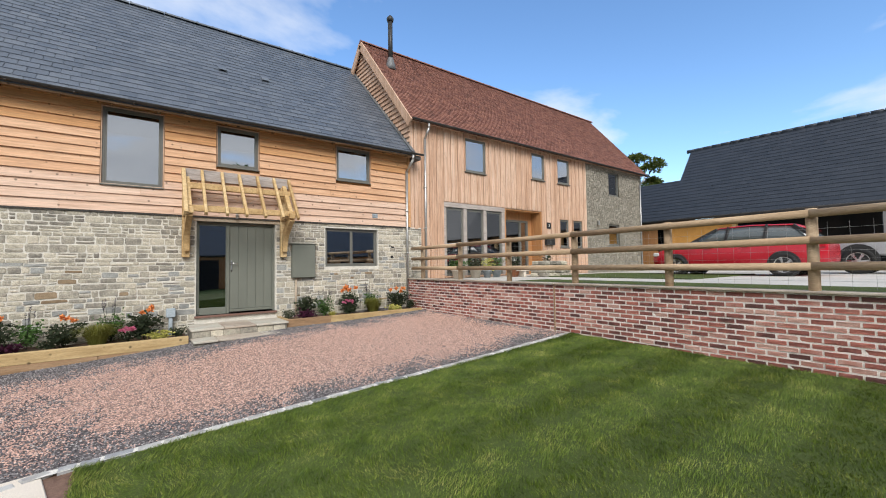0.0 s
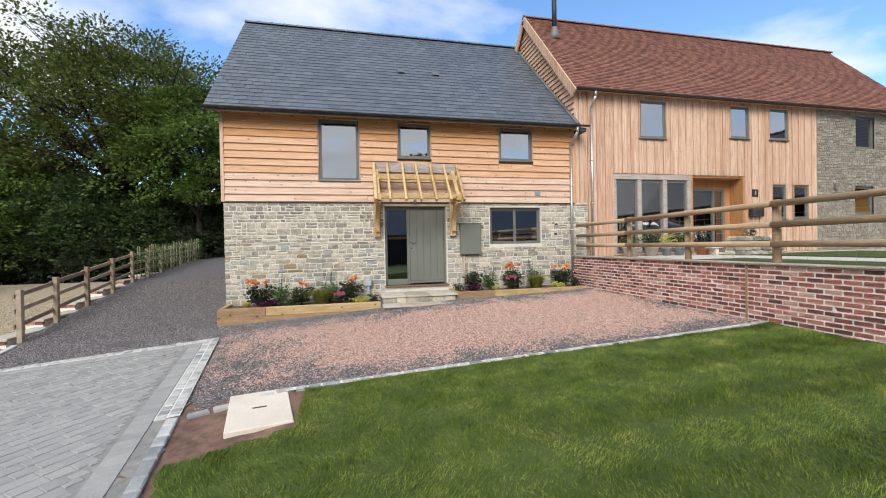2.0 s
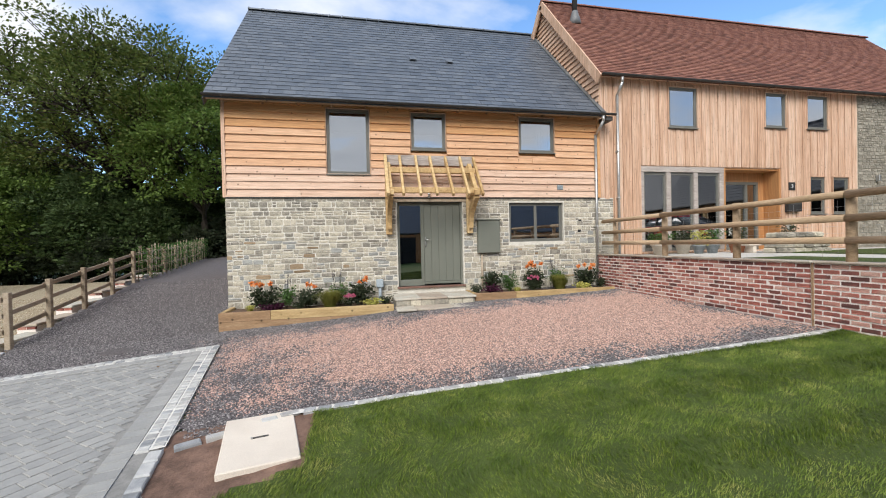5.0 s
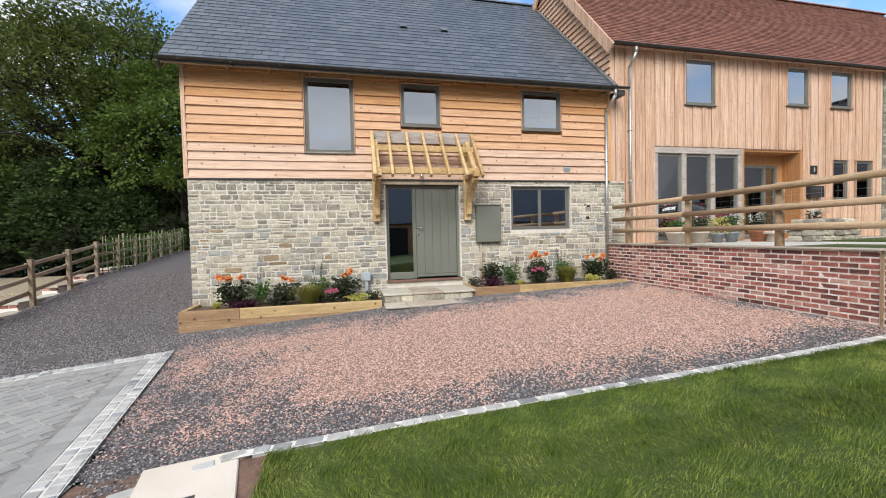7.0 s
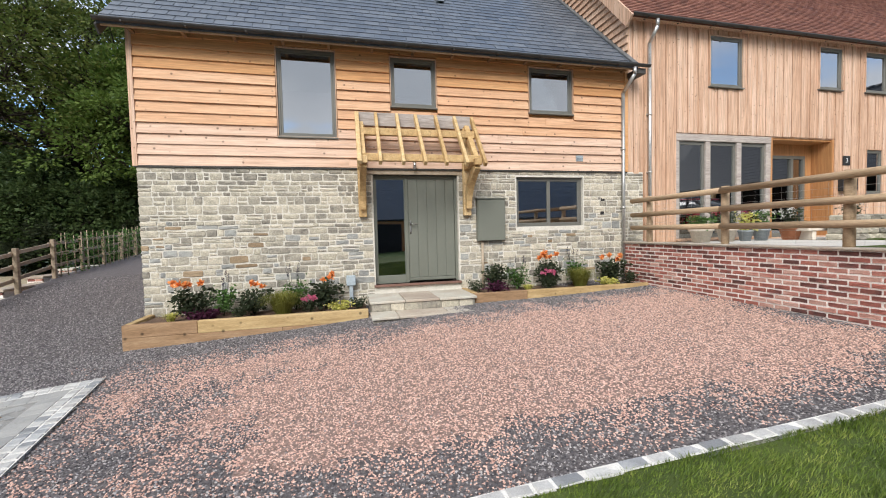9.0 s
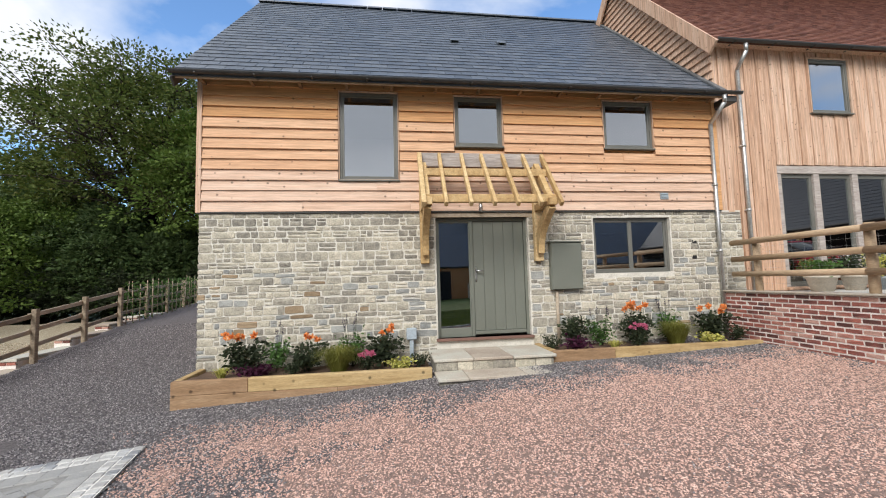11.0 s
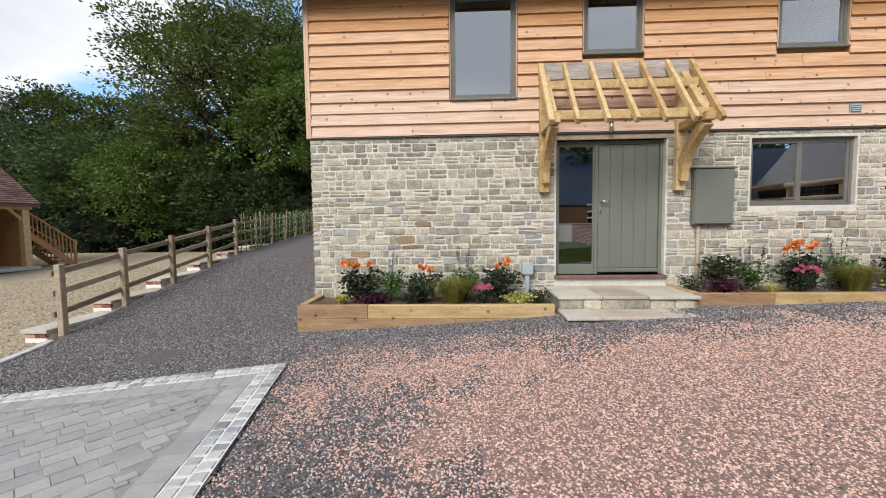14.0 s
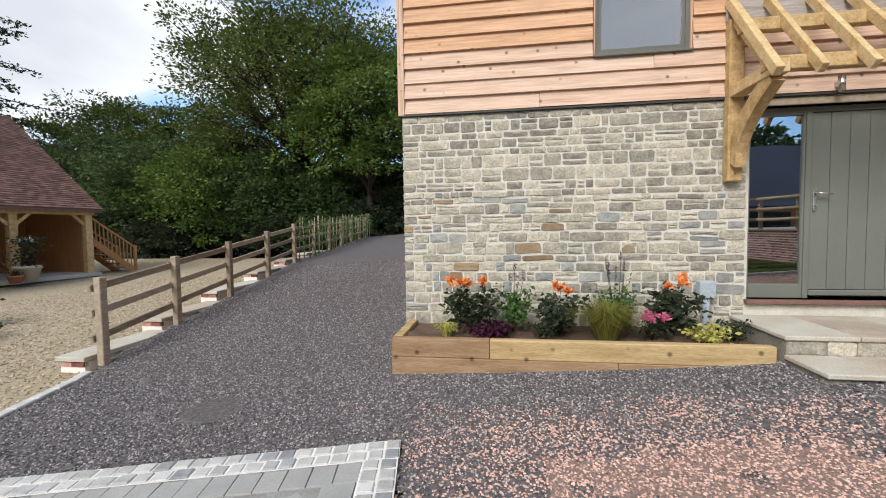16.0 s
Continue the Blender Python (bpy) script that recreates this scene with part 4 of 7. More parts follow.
def front_door():
    x0, x1, z0, z1 = DOOR
    root = empty("door_1", (x0, FY + 0.09, z0))
    structure(root, "sage grey planked front door with a glazed sidelight")
    w, h = x1 - x0, z1 - z0
    part("door_frame", boxes((0, 0.05, 0, 0.1, 0, h), (w - 0.05, w, 0, 0.1, 0, h), (0.05, w - 0.05, 0, 0.1, h - 0.06, h), (0.63, 0.685, 0, 0.1, 0.0, h - 0.06), bevel=0.005), M["paint"], root)
    side = part("sidelight", boxes((0.05, 0.07, 0.015, 0.07, 0.0, h - 0.06), (0.61, 0.63, 0.015, 0.07, 0.0, h - 0.06), (0.07, 0.61, 0.015, 0.07, 0.0, 0.16), (0.07, 0.61, 0.015, 0.07, h - 0.085, h - 0.06), bevel=0.004), M["paint"], root)
    p = part("pane", boxes((0.066, 0.614, 0.04, 0.046, 0.156, h - 0.081)), M["glass"], side)
    p.visible_shadow = False
    leaf = part("door_leaf", boxes((0.69, w - 0.055, 0.03, 0.07, 0.04, h - 0.065)), M["paint"], root)
    pw = (w - 0.745) / 5
    for i in range(5):
        a = 0.69 + i * pw
        part("plank", boxes((a + 0.003, a + pw - 0.003, 0.018, 0.03, 0.1, h - 0.068), bevel=0.004), M["paint"], leaf)
    part("weather_bar", boxes((0.69, w - 0.055, -0.01, 0.03, 0.03, 0.095), bevel=0.01), M["paint"], leaf)
    bm = bmesh.new()
    box(bm, 0.715, 0.745, 0.0, 0.018, 0.98, 1.24, 0.004)
    tube(bm, (0.73, 0.0, 1.18), (0.73, -0.06, 1.18), 0.011, None, 8)
    tube(bm, (0.722, -0.055, 1.18), (0.865, -0.055, 1.165), 0.011, 0.009, 8)
    tube(bm, (0.73, 0.0, 1.05), (0.73, -0.02, 1.05), 0.012, None, 8)
    part("door_handle", bm, M["steel"], leaf, "brushed steel lever handle")
    part("threshold", boxes((-0.03, w + 0.03, -0.16, 0.1, -0.045, 0.0), bevel=0.006), M["tile_brown"], root)
    structure(part("trim_lintel", boxes((x0 - 0.12, x1 + 0.12, FY - 0.015, FY + 0.2, z1, z1 + 0.08), bevel=0.006), M["fence"]), "weathered timber lintel over the door")


front_door()


def glazed_front():
    """The tall glazed bays and the recessed entrance of the tiled house."""
    x0, x1, z0, z1 = GLZ
    root = empty("window_glazed_screen", (x0, FY + 0.03, z0))
    structure(root, "tall glazed screen with pale oak posts")
    w, h = x1 - x0, z1 - z0
    posts = [(0, 0.1), (0.86, 1.0), (1.8, 1.94), (2.72, w)]
    for a, b in posts:
        part("post", boxes((a, b, -0.01, 0.14, 0, h - 0.16), bevel=0.006), M["zinc_board"], root)
    part("beam", boxes((0, w, -0.02, 0.14, h - 0.16, h), bevel=0.006), M["zinc_board"], root)
    for (a, b), (c, d) in zip(posts, posts[1:]):
        f = part("sash", boxes((b, b + 0.06, 0.04, 0.1, 0, h - 0.16), (c - 0.06, c, 0.04, 0.1, 0, h - 0.16), (b + 0.06, c - 0.06, 0.04, 0.1, 0, 0.1), (b + 0.06, c - 0.06, 0.04, 0.1, h - 0.24, h - 0.16)), M["frame"], root)
        p = part("pane", boxes((b + 0.055, c - 0.055, 0.066, 0.072, 0.095, h - 0.235)), M["glass"], f)
        p.visible_shadow = False
    x0, x1, z0, z1 = REC
    bm = boxes((x0, x0 + 0.08, FY + 0.04, FY + 0.52, z0, z1), (x1 - 0.06, x1 + 0.02, FY + 0.02, FY + 0.52, z0, z1), (x0 + 0.08, x1 - 0.06, FY + 0.06, FY + 0.52, z1 - 0.05, z1 + 0.05))
    structure(part("wall_porch_lining", bm, M["door_orange"]), "orange oiled larch lining of the recessed porch")
    bm = boxes((x0 + 0.08, x1 - 0.06, FY + 0.52, FY + 0.526, z1 - 0.35, z1), (x1 - 0.3, x1 - 0.06, FY + 0.52, FY + 0.526, z0, z1 - 0.35))
    structure(part("wall_porch_back", bm, M["door_orange"]), "larch boards round the glazed entrance door")
    d = empty("door_2", (x0 + 0.08, FY + 0.5, z0))
    structure(d, "glazed grey entrance door in a timber recess")
    w, h = x1 - 0.3 - x0 - 0.08, z1 - 0.35 - z0
    part("door_frame", boxes((0, 0.08, 0, 0.1, 0, h), (w - 0.08, w, 0, 0.1, 0, h), (0.08, w - 0.08, 0, 0.1, h - 0.08, h), (w - 0.5, w - 0.42, 0, 0.1, 0, h - 0.08), (0.08, w - 0.5, 0, 0.1, 0, 0.1), (w - 0.42, w - 0.08, 0, 0.1, 0, 0.1)), M["frame"], d)
    for a, b in ((0.08, w - 0.5), (w - 0.42, w - 0.08)):
        p = part("pane", boxes((a, b, 0.05, 0.056, 0.1, h - 0.08)), M["glass"], d)
        p.visible_shadow = False


glazed_front()


def text_mesh(s, size, depth):
    cu = bpy.data.curves.new("digits", "FONT")
    cu.body, cu.size, cu.extrude, cu.align_x, cu.align_y = s, size, depth, "CENTER", "CENTER"
    ob = bpy.data.objects.new("digits", cu)
    scene.collection.objects.link(ob)
    dg = bpy.context.evaluated_depsgraph_get()
    me = bpy.data.meshes.new_from_object(ob.evaluated_get(dg))
    bpy.data.objects.remove(ob)
    bpy.data.curves.remove(cu)
    return me


sign = tagged(part("house_number_sign", boxes((13.62, 13.86, FY - 0.03, FY - 0.002, 3.3, 3.55), bevel=0.004), M["black"]), "small square black house number plate on boards", "sign")
d = part("digit", text_mesh("3", 0.17, 0.002), M["curtain"], sign, "white numeral")
d.matrix_basis = pose(13.74, FY - 0.033, 3.425, 90)
lb = tagged(part("letterbox", boxes((13.45, 13.98, FY - 0.14, FY - 0.002, 2.62, 2.95), bevel=0.012), M["black"]), "black wall-mounted letterbox beside the entrance", "letterbox")
part("flap", boxes((13.5, 13.93, FY - 0.15, FY - 0.141, 2.83, 2.9), bevel=0.002), M["gutter"], lb)


# ---- porch canopy ----
def porch_canopy():
    root = empty("porch_canopy", (0, 0, 0))
    tagged(root, "unfinished fresh oak porch canopy frame above the door", "porch canopy")
    for x in (1.07, 3.15):
        bm = bmesh.new()
        box(bm, x - 0.075, x + 0.075, FY - 0.13, FY - 0.02, 2.12, 3.86, 0.008)
        part("wall_post", bm, M["oak"], root)
        bm = bmesh.new()
        box(bm, x - 0.07, x + 0.07, 9.66, FY - 0.13, 3.02, 3.14, 0.008)
        part("strut", bm, M["oak"], root)
        # curved brace
        bm = bmesh.new()
        ring = []
        for i in range(9):
            k = i / 8
            y = FY - 0.13 - 0.02 - 0.60 * k ** 1.6
            z = 2.3 + 0.72 * k ** 0.75
            t = 0.085
            nrm = Vector((0, -0.75, -0.45 - 0.3 * k)).normalized()
            ring.append([bm.verts.new((x + sx * 0.055, y + nrm.y * o, z + nrm.z * o)) for sx, o in ((-1, -t), (1, -t), (1, t), (-1, t))])
        for a, b in zip(ring, ring[1:]):
            for i in range(4):
                bm.faces.new((a[i], a[(i + 1) % 4], b[(i + 1) % 4], b[i]))
        bm.faces.new(ring[0][::-1])
        bm.faces.new(ring[-1])
        bmesh.ops.recalc_face_normals(bm, faces=bm.faces)
        part("brace", bm, M["oak"], root)
        # inclined principal up to the wall
        bm = bmesh.new()
        bar(bm, (x, 9.76, 3.1), (x, FY - 0.1, 3.88), 0.1, 0.1, bevel=0.006)
        part("principal", bm, M["oak"], root)
        bm = bmesh.new()
        tube(bm, (x, FY - 0.135, 2.2), (x, FY - 0.128, 2.2), 0.012, None, 8)
        part("peg", bm, M["sleeper_brown"], root)
    for y, z in ((9.8, 3.14), (10.2, 3.68)):
        bm = bmesh.new()
        box(bm, 0.99, 3.28, y - 0.05, y + 0.05, z - 0.065, z + 0.065, 0.008)
        part("purlin", bm, M["oak"], root)
    part("wall_plate", boxes((0.98, 3.3, FY - 0.085, FY - 0.055, 3.85, 4.1), bevel=0.004), M["zinc_board"], root, "greyer wall board behind the rafters")
    rr = random.Random(8)
    for i in range(7):
        x = (1.01, 1.365, 1.765, 2.125, 2.525, 2.91, 3.27)[i]
        bm = bmesh.new()
        dx = rr.uniform(-0.015, 0.015)
        bar(bm, (x + dx, 9.58 + rr.uniform(-0.015, 0.015), 3.01), (x, FY - 0.075, 4.07), 0.075 if i == 0 else 0.058, 0.095, bevel=0.006)
        part("rafter", bm, M["oak"], root)
    return root


porch_canopy()
lamp = empty("wall_lamp", (2.09, FY - 0.02, 3.02))
tagged(lamp, "small steel downlight above the front door", "wall lamp")
bm = bmesh.new()
tube(bm, (0, -0.09, 0.02), (0, -0.09, 0.17), 0.032, None, 12)
box(bm, -0.02, 0.02, -0.06, 0.02, 0.07, 0.12)
part("body", bm, M["steel"], lamp)
bm = bmesh.new()
tube(bm, (0, -0.09, 0.012), (0, -0.09, 0.02), 0.028, None, 12)
part("lens", bm, M["lamp_lens"], lamp)

meter = empty("meter_box", (3.36, FY - 0.13, 1.59))
tagged(meter, "sage grey meter cabinet on the stone wall", "meter box")
part("body", boxes((0, 0.6, 0.02, 0.15, 0, 0.86), bevel=0.008), M["paint"], meter)
part("door", boxes((0.012, 0.588, 0.0, 0.02, 0.012, 0.848), bevel=0.006), M["paint"], meter)
part("hood", boxes((-0.02, 0.62, -0.015, 0.15, 0.86, 0.885), bevel=0.004), M["paint"], meter)
bm = bmesh.new()
tube(bm, (0.12, 0.1, -1.1), (0.12, 0.1, 0.01), 0.03, None, 10)
part("conduit", bm, M["fence"], meter, "grey cable conduit down to the soil")

vent = empty("wall_vent", (5.66, FY - 0.05, 3.26))
tagged(vent, "small grey louvred wall vent on boards", "vent")
part("frame", boxes((0, 0.17, 0.0, 0.02, 0, 0.13), bevel=0.004), M["pot_grey"], vent)
for i in range(4):
    part("slat", boxes((0.012, 0.158, -0.012, 0.0, 0.015 + i * 0.028, 0.03 + i * 0.028)), M["grey_plastic"], vent)

for x, z in ((6.3, 2.4), (6.28, 2.1)):
    b = tagged(part("air_brick", boxes((x, x + 0.09, FY - 0.012, FY + 0.06, z, z + 0.07), bevel=0.004), M["black"]), "small dark air brick in the stone wall", "air brick")

ub = empty("socket_box", (0.72, 10.34, 0.5))
tagged(ub, "pale blue-grey outdoor socket box on a post", "socket box")
part("box", boxes((0, 0.17, 0, 0.12, 0.33, 0.52), bevel=0.01), M["grey_plastic"], ub)
part("stem", boxes((0.05, 0.12, 0.03, 0.09, -0.05, 0.33), bevel=0.008), M["grey_plastic"], ub)


# ---- rainwater goods ----
def gutter_run(name, x0, x1, y, z, label, mat, r=0.06):
    root = empty(name, (x0, y, z))
    tagged(root, label, "gutter")
    bm = bmesh.new()
    n = 8
    a = [[bm.verts.new((e, rr * math.cos(math.pi * (1 + i / n)), rr * math.sin(math.pi * (1 + i / n)))) for i in range(n + 1)] for e in (0, x1 - x0) for rr in (r, r - 0.006)]
    for i in range(n):
        f = bm.faces.new((a[0][i], a[0][i + 1], a[2][i + 1], a[2][i]))
        f.smooth = True
        f = bm.faces.new((a[1][i + 1], a[1][i], a[3][i], a[3][i + 1]))
        f.smooth = True
    for o, q in ((a[0], a[1]), (a[2], a[3])):
        bm.faces.new(o + q[::-1])
    bm.faces.new((a[0][0], a[2][0], a[3][0], a[1][0]))
    bm.faces.new((a[0][n], a[1][n], a[3][n], a[2][n]))
    part("channel", bm, mat, root)
    k = 0.4
    while k < x1 - x0:
        bm = bmesh.new()
        box(bm, k - 0.012, k + 0.012, -r - 0.004, r + 0.09, -r - 0.006, -r + 0.01)
        part("bracket", bm, mat, root)
        k += 0.9
    return root


gutter_run("gutter", -2.97, 7.22, 10.075, 5.275, "dark half-round gutter under the slates", M["gutter"], 0.052)
gutter_run("gutter", 6.9, 21.75, 10.21, 6.425, "dark half-round gutter under the clay tiles", M["gutter"], 0.052)


def downpipe(x, y_out, y, z_top, z_bot, label):
    root = empty("downpipe", (x, y, z_bot))
    tagged(root, label, "downpipe")
    bm = bmesh.new()
    pts = [(0, y_out - y, z_top - z_bot), (0, y_out - y, z_top - z_bot - 0.14), (0, 0, z_top - z_bot - 0.42), (0, 0, 0)]
    for a, b in zip(pts, pts[1:]):
        tube(bm, a, b, 0.038, None, 12)
    part("pipe", bm, M["zinc"], root)
    for k in (0.35, 1.6, 2.9):
        if k < z_top - z_bot - 0.5:
            bm = bmesh.new()
            tube(bm, (0, 0, k), (0, 0, k + 0.05), 0.048, None, 12)
            box(bm, -0.05, 0.05, 0.02, 0.07, k + 0.01, k + 0.04)
            part("clip", bm, M["zinc"], root)


downpipe(6.83, 10.06, FY - 0.07, 5.2, 0.62, "galvanised downpipe at the end of the stone wall")
downpipe(7.53, 10.2, FY - 0.07, 6.34, 1.42, "galvanised downpipe on vertical larch boards")
downpipe(21.3, 10.2, FY - 0.05, 6.34, 1.42, "galvanised downpipe at the far stone corner")
bm = boxes((6.95, 7.16, 10.12, FY + 0.05, 5.1, 5.22), bevel=0.01)
structure(part("trim_eave_end", bm, M["gutter"]), "boxed eave end in dark timber")
bm = bmesh.new()
box(bm, -2.9, 6.95, 10.132, 10.15, 5.17, 5.225)
for k in range(13):
    # rafter feet showing under the eave
    box(bm, -2.6 + k * 0.78, -2.55 + k * 0.78, 10.15, 10.44, 5.21, 5.245)
structure(part("trim_fascia", bm, M["sleeper_brown"]), "larch soffit and fascia under the slates")
bm = bmesh.new()
box(bm, 6.9, 21.7, 10.29, FY + 0.04, 6.43, 6.45)
box(bm, 6.9, 21.7, 10.272, 10.29, 6.36, 6.42)
structure(part("trim_fascia_tiled", bm, M["vboard"]), "larch soffit and fascia under the tiles")
bm = boxes((XL - 0.03, XL + 0.05, FY - 0.05, FY + 0.07, 3.04, 5.4), bevel=0.004)
structure(part("trim_corner_board", bm, M["vboard"]), "larch corner board")
bm = boxes((XL - 0.02, XR, FY - 0.045, FY + 0.06, 3.03, 3.05))
structure(part("trim_drip", bm, M["gutter"]), "dark drip strip between stone and boards")
bm = boxes((XR - 0.06, XR + 0.02, FY - 0.06, FY + 0.06, 3.05, 5.4), bevel=0.004)
structure(part("trim_corner_post", bm, M["board"]), "corner post between the two houses")
# lead soaker where the slates meet the gable
bm = bmesh.new()
bar(bm, (XR - 0.05, S_E[0], S_E[1] + 0.06), (XR - 0.05, S_R[0], S_R[1] + 0.06), 0.12, 0.03)
structure(part("trim_flashing", bm, M["lead"]), "lead flashing against the gable")

# roof vents and flue
for x in (2.02, 3.12):
    y = 12.2
    z = S_E[1] + (y - S_E[0]) * 0.976
    v = tagged(empty("roof_vent", (x, y, z), 0), "small dark slate roof vent", "roof vent")
    v.matrix_basis = pose(x, y, z, 44.3, 0, 0)
    part("cowl", boxes((-0.1, -0.07, -0.1, 0.1, 0.01, 0.06), (0.07, 0.1, -0.1, 0.1, 0.01, 0.06), (-0.1, 0.1, -0.1, 0.1, 0.06, 0.075), bevel=0.004), M["slate_far"], v)
    part("grille", boxes((-0.07, 0.07, 0.05, 0.06, 0.01, 0.06)), M["black"], v)
fl = tagged(empty("flue", (7.55, 12.6, 9.05)), "tall dark steel stove flue through the tiles", "flue")
bm = bmesh.new()
lathe(bm, [(0.2, -0.05), (0.17, 0.15), (0.11, 0.35), (0.095, 0.42)], 16)
part("flashing", bm, M["lead"], fl, "lead cone at its foot")
bm = bmesh.new()
tube(bm, (0, 0, 0.2), (0, 0, 1.85), 0.085, None, 16)
part("pipe", bm, M["black"], fl)
bm = bmesh.new()
lathe(bm, [(0.11, 1.78), (0.13, 1.84), (0.13, 1.9), (0.06, 2.0)], 16)
part("cowl", bm, M["black"], fl)
sl = tagged(empty("wall_light", (17.3, FY - 0.06, 3.62)), "small lantern on the far stone wall", "wall light")
part("lantern", boxes((-0.05, 0.05, -0.06, 0.04, 0, 0.2), bevel=0.01), M["zinc"], sl)

# ---- steps ----
def steps():
    root = empty("door_steps", (1.09, 9.55, 0.3))
    tagged(root, "two sandstone slab steps up to the front door", "steps")
    part("riser", boxes((0.03, 1.9, 0.04, 0.95, -0.2, 0.28)), M["stone_far"], root)
    part("riser", boxes((0.04, 1.9, -0.42, 0.04, -0.2, 0.105)), M["stone_far"], root)
    rs = random.Random(2)
    for z, y0, y1, cuts in ((0.28, 0.0, 0.95, (0.0, 0.62, 1.24, 1.94)), (0.105, -0.48, 0.03, (0.0, 0.44, 1.3, 1.95))):
        for a, b in zip(cuts, cuts[1:]):
            bm = bmesh.new()
            box(bm, a + 0.005, b - 0.005, y0 + rs.uniform(-0.012, 0.012), y1, z, z + 0.045, 0.009)
            part("slab", bm, M["slab"], root)
    me = [piece_mesh("riser_stone", M["stone"], 0.05, 0.05, 60 + i) for i in range(3)]
    for z, y in ((0.165, 0.03), (-0.015, -0.435)):
        x = 0.03
        while x < 1.86:
            w = min(rs.uniform(0.18, 0.42), 1.88 - x)
            piece("riser_stone", rs.choice(me), root, block(x, y, z - 0.03, w - 0.012, 0.06, 0.14))
            x += w
    return root


steps()


# ---- plants ----
LEAF_V = np.array([(0, 0, 0), (-0.5, 0.45, 0.08), (0.5, 0.45, 0.08), (0, 1, 0.0)], dtype=float)
LEAF_F = np.array([(0, 2, 3, 1)])


def leaf_cloud(centres, size, seed, flat=0.5, base_v=LEAF_V, base_f=LEAF_F, out=None, up=0.0):
    """Randomly turned small leaves at the given places, as one mesh."""
    rs = np.random.RandomState(seed)
    c = np.array(centres)
    n = len(c)
    d = rs.normal(0, 1, (n, 3))
    if out is not None:
        d += out
    d[:, 2] *= flat
    d /= np.linalg.norm(d, axis=1)[:, None] + 1e-9
    u = rs.normal(0, 1, (n, 3)) + np.array([0, 0, up])
    s = np.cross(d, u)
    s /= np.linalg.norm(s, axis=1)[:, None] + 1e-9
    k = np.cross(s, d)
    sz = size * rs.uniform(0.6, 1.3, n)
    m = np.zeros((n, 4, 4))
    m[:, :3, 0] = s * (sz * 0.6)[:, None]
    m[:, :3, 1] = d * sz[:, None]
    m[:, :3, 2] = k * sz[:, None]
    m[:, :3, 3] = c
    return many("leaves", base_v, base_f, m)


def stems(points, r=0.004):
    bm = bmesh.new()
    for a, b in points:
        tube(bm, a, b, r, r * 0.6, 5)
    return bm


def bushy(name, label, at, h, w, leaf, size, n, seed, flowers=None, fcol=None, fsize=0.05, spikes=0):
    root = empty(name, at)
    tagged(root, label, "plant", "border plants")
    h, w, n = h * 1.12, w * 1.15, int(n * 1.35)
    rs = random.Random(seed)
    tips, cs = [], []
    for i in range(9):
        a = rs.uniform(0, 6.28)
        r = w * 0.5 * math.sqrt(rs.random())
        tips.append(((0, 0, 0), (r * math.cos(a), r * math.sin(a), h * rs.uniform(0.6, 0.95))))
    for i in range(n):
        a, b = rs.choice(tips)
        k = rs.uniform(0.25, 1.0)
        cs.append((b[0] * k + rs.gauss(0, w * 0.13), b[1] * k + rs.gauss(0, w * 0.13), max(0.02, b[2] * k + rs.gauss(0, h * 0.06))))
    part("stem", stems(tips), M["leaf_dark"], root)["kind"] = "stuff"
    part("foliage", leaf_cloud(cs, size, seed), M[leaf], root)
    for i in range(flowers or 0):
        a = rs.uniform(0, 6.28)
        r = w * 0.42 * math.sqrt(rs.random())
        x, y, z = r * math.cos(a), r * math.sin(a) - w * 0.12, h * rs.uniform(0.95, 1.18)
        rsn = np.random.RandomState(seed * 7 + i)
        pts = np.array([(x, y, z)]) + rsn.normal(0, fsize * 0.18, (38, 3))
        part("flower", leaf_cloud(pts, fsize, seed + i, 1.0, out=np.array([0, -0.5, 0.5])), M[fcol], root)
        part("flower_stalk", stems([((x * 0.5, y * 0.5, h * 0.5), (x, y, z))], 0.004), M["leaf_dark"], root)
    for i in range(spikes):
        x, y = rs.uniform(-w, w) * 0.35, rs.uniform(-w, w) * 0.3
        z = h * rs.uniform(1.0, 1.3)
        part("flower_stalk", stems([((x * 0.4, y * 0.4, h * 0.4), (x, y, z))], 0.004), M["leaf_dark"], root)
        pts = np.array([(x, y, z - 0.03 + 0.02 * j) for j in range(7) for q in range(4)])
        part("flower_spike", leaf_cloud(pts, 0.022, seed + i, 1.0), M["stem_purple"], root)
    return root


def tufty(name, label, at, h, w, leaf, n, seed, wide=0.006):
    root = empty(name, at)
    tagged(root, label, "plant", "border plants")
    rs = np.random.RandomState(seed)
    a = rs.uniform(0, 6.28, n)
    r0, r1 = rs.rand(n) * w * 0.12, w * 0.5 * np.sqrt(rs.rand(n))
    top = h * rs.uniform(0.55, 1.05, n)
    d = np.stack([np.cos(a), np.sin(a), 0 * a], 1)
    s = np.stack([-np.sin(a), np.cos(a), 0 * a], 1) * wide
    p0 = d * r0[:, None]
    p1 = d * (r0 + (r1 - r0) * 0.45)[:, None] + np.stack([0 * a, 0 * a, top * 0.85], 1)
    p2 = d * r1[:, None] + np.stack([0 * a, 0 * a, top * (1.0 - 0.5 * (r1 / w))], 1)
    v = np.stack([p0 - s, p0 + s, p1 - s * 0.7, p1 + s * 0.7, p2], 1).reshape(-1, 3)
    f = []
    for i in range(n):
        b = i * 5
        f += [(b, b + 1, b + 3), (b, b + 3, b + 2), (b + 2, b + 3, b + 4)]
    part("foliage", mesh_np("foliage", v, np.array(f)), M[leaf], root)
    return root


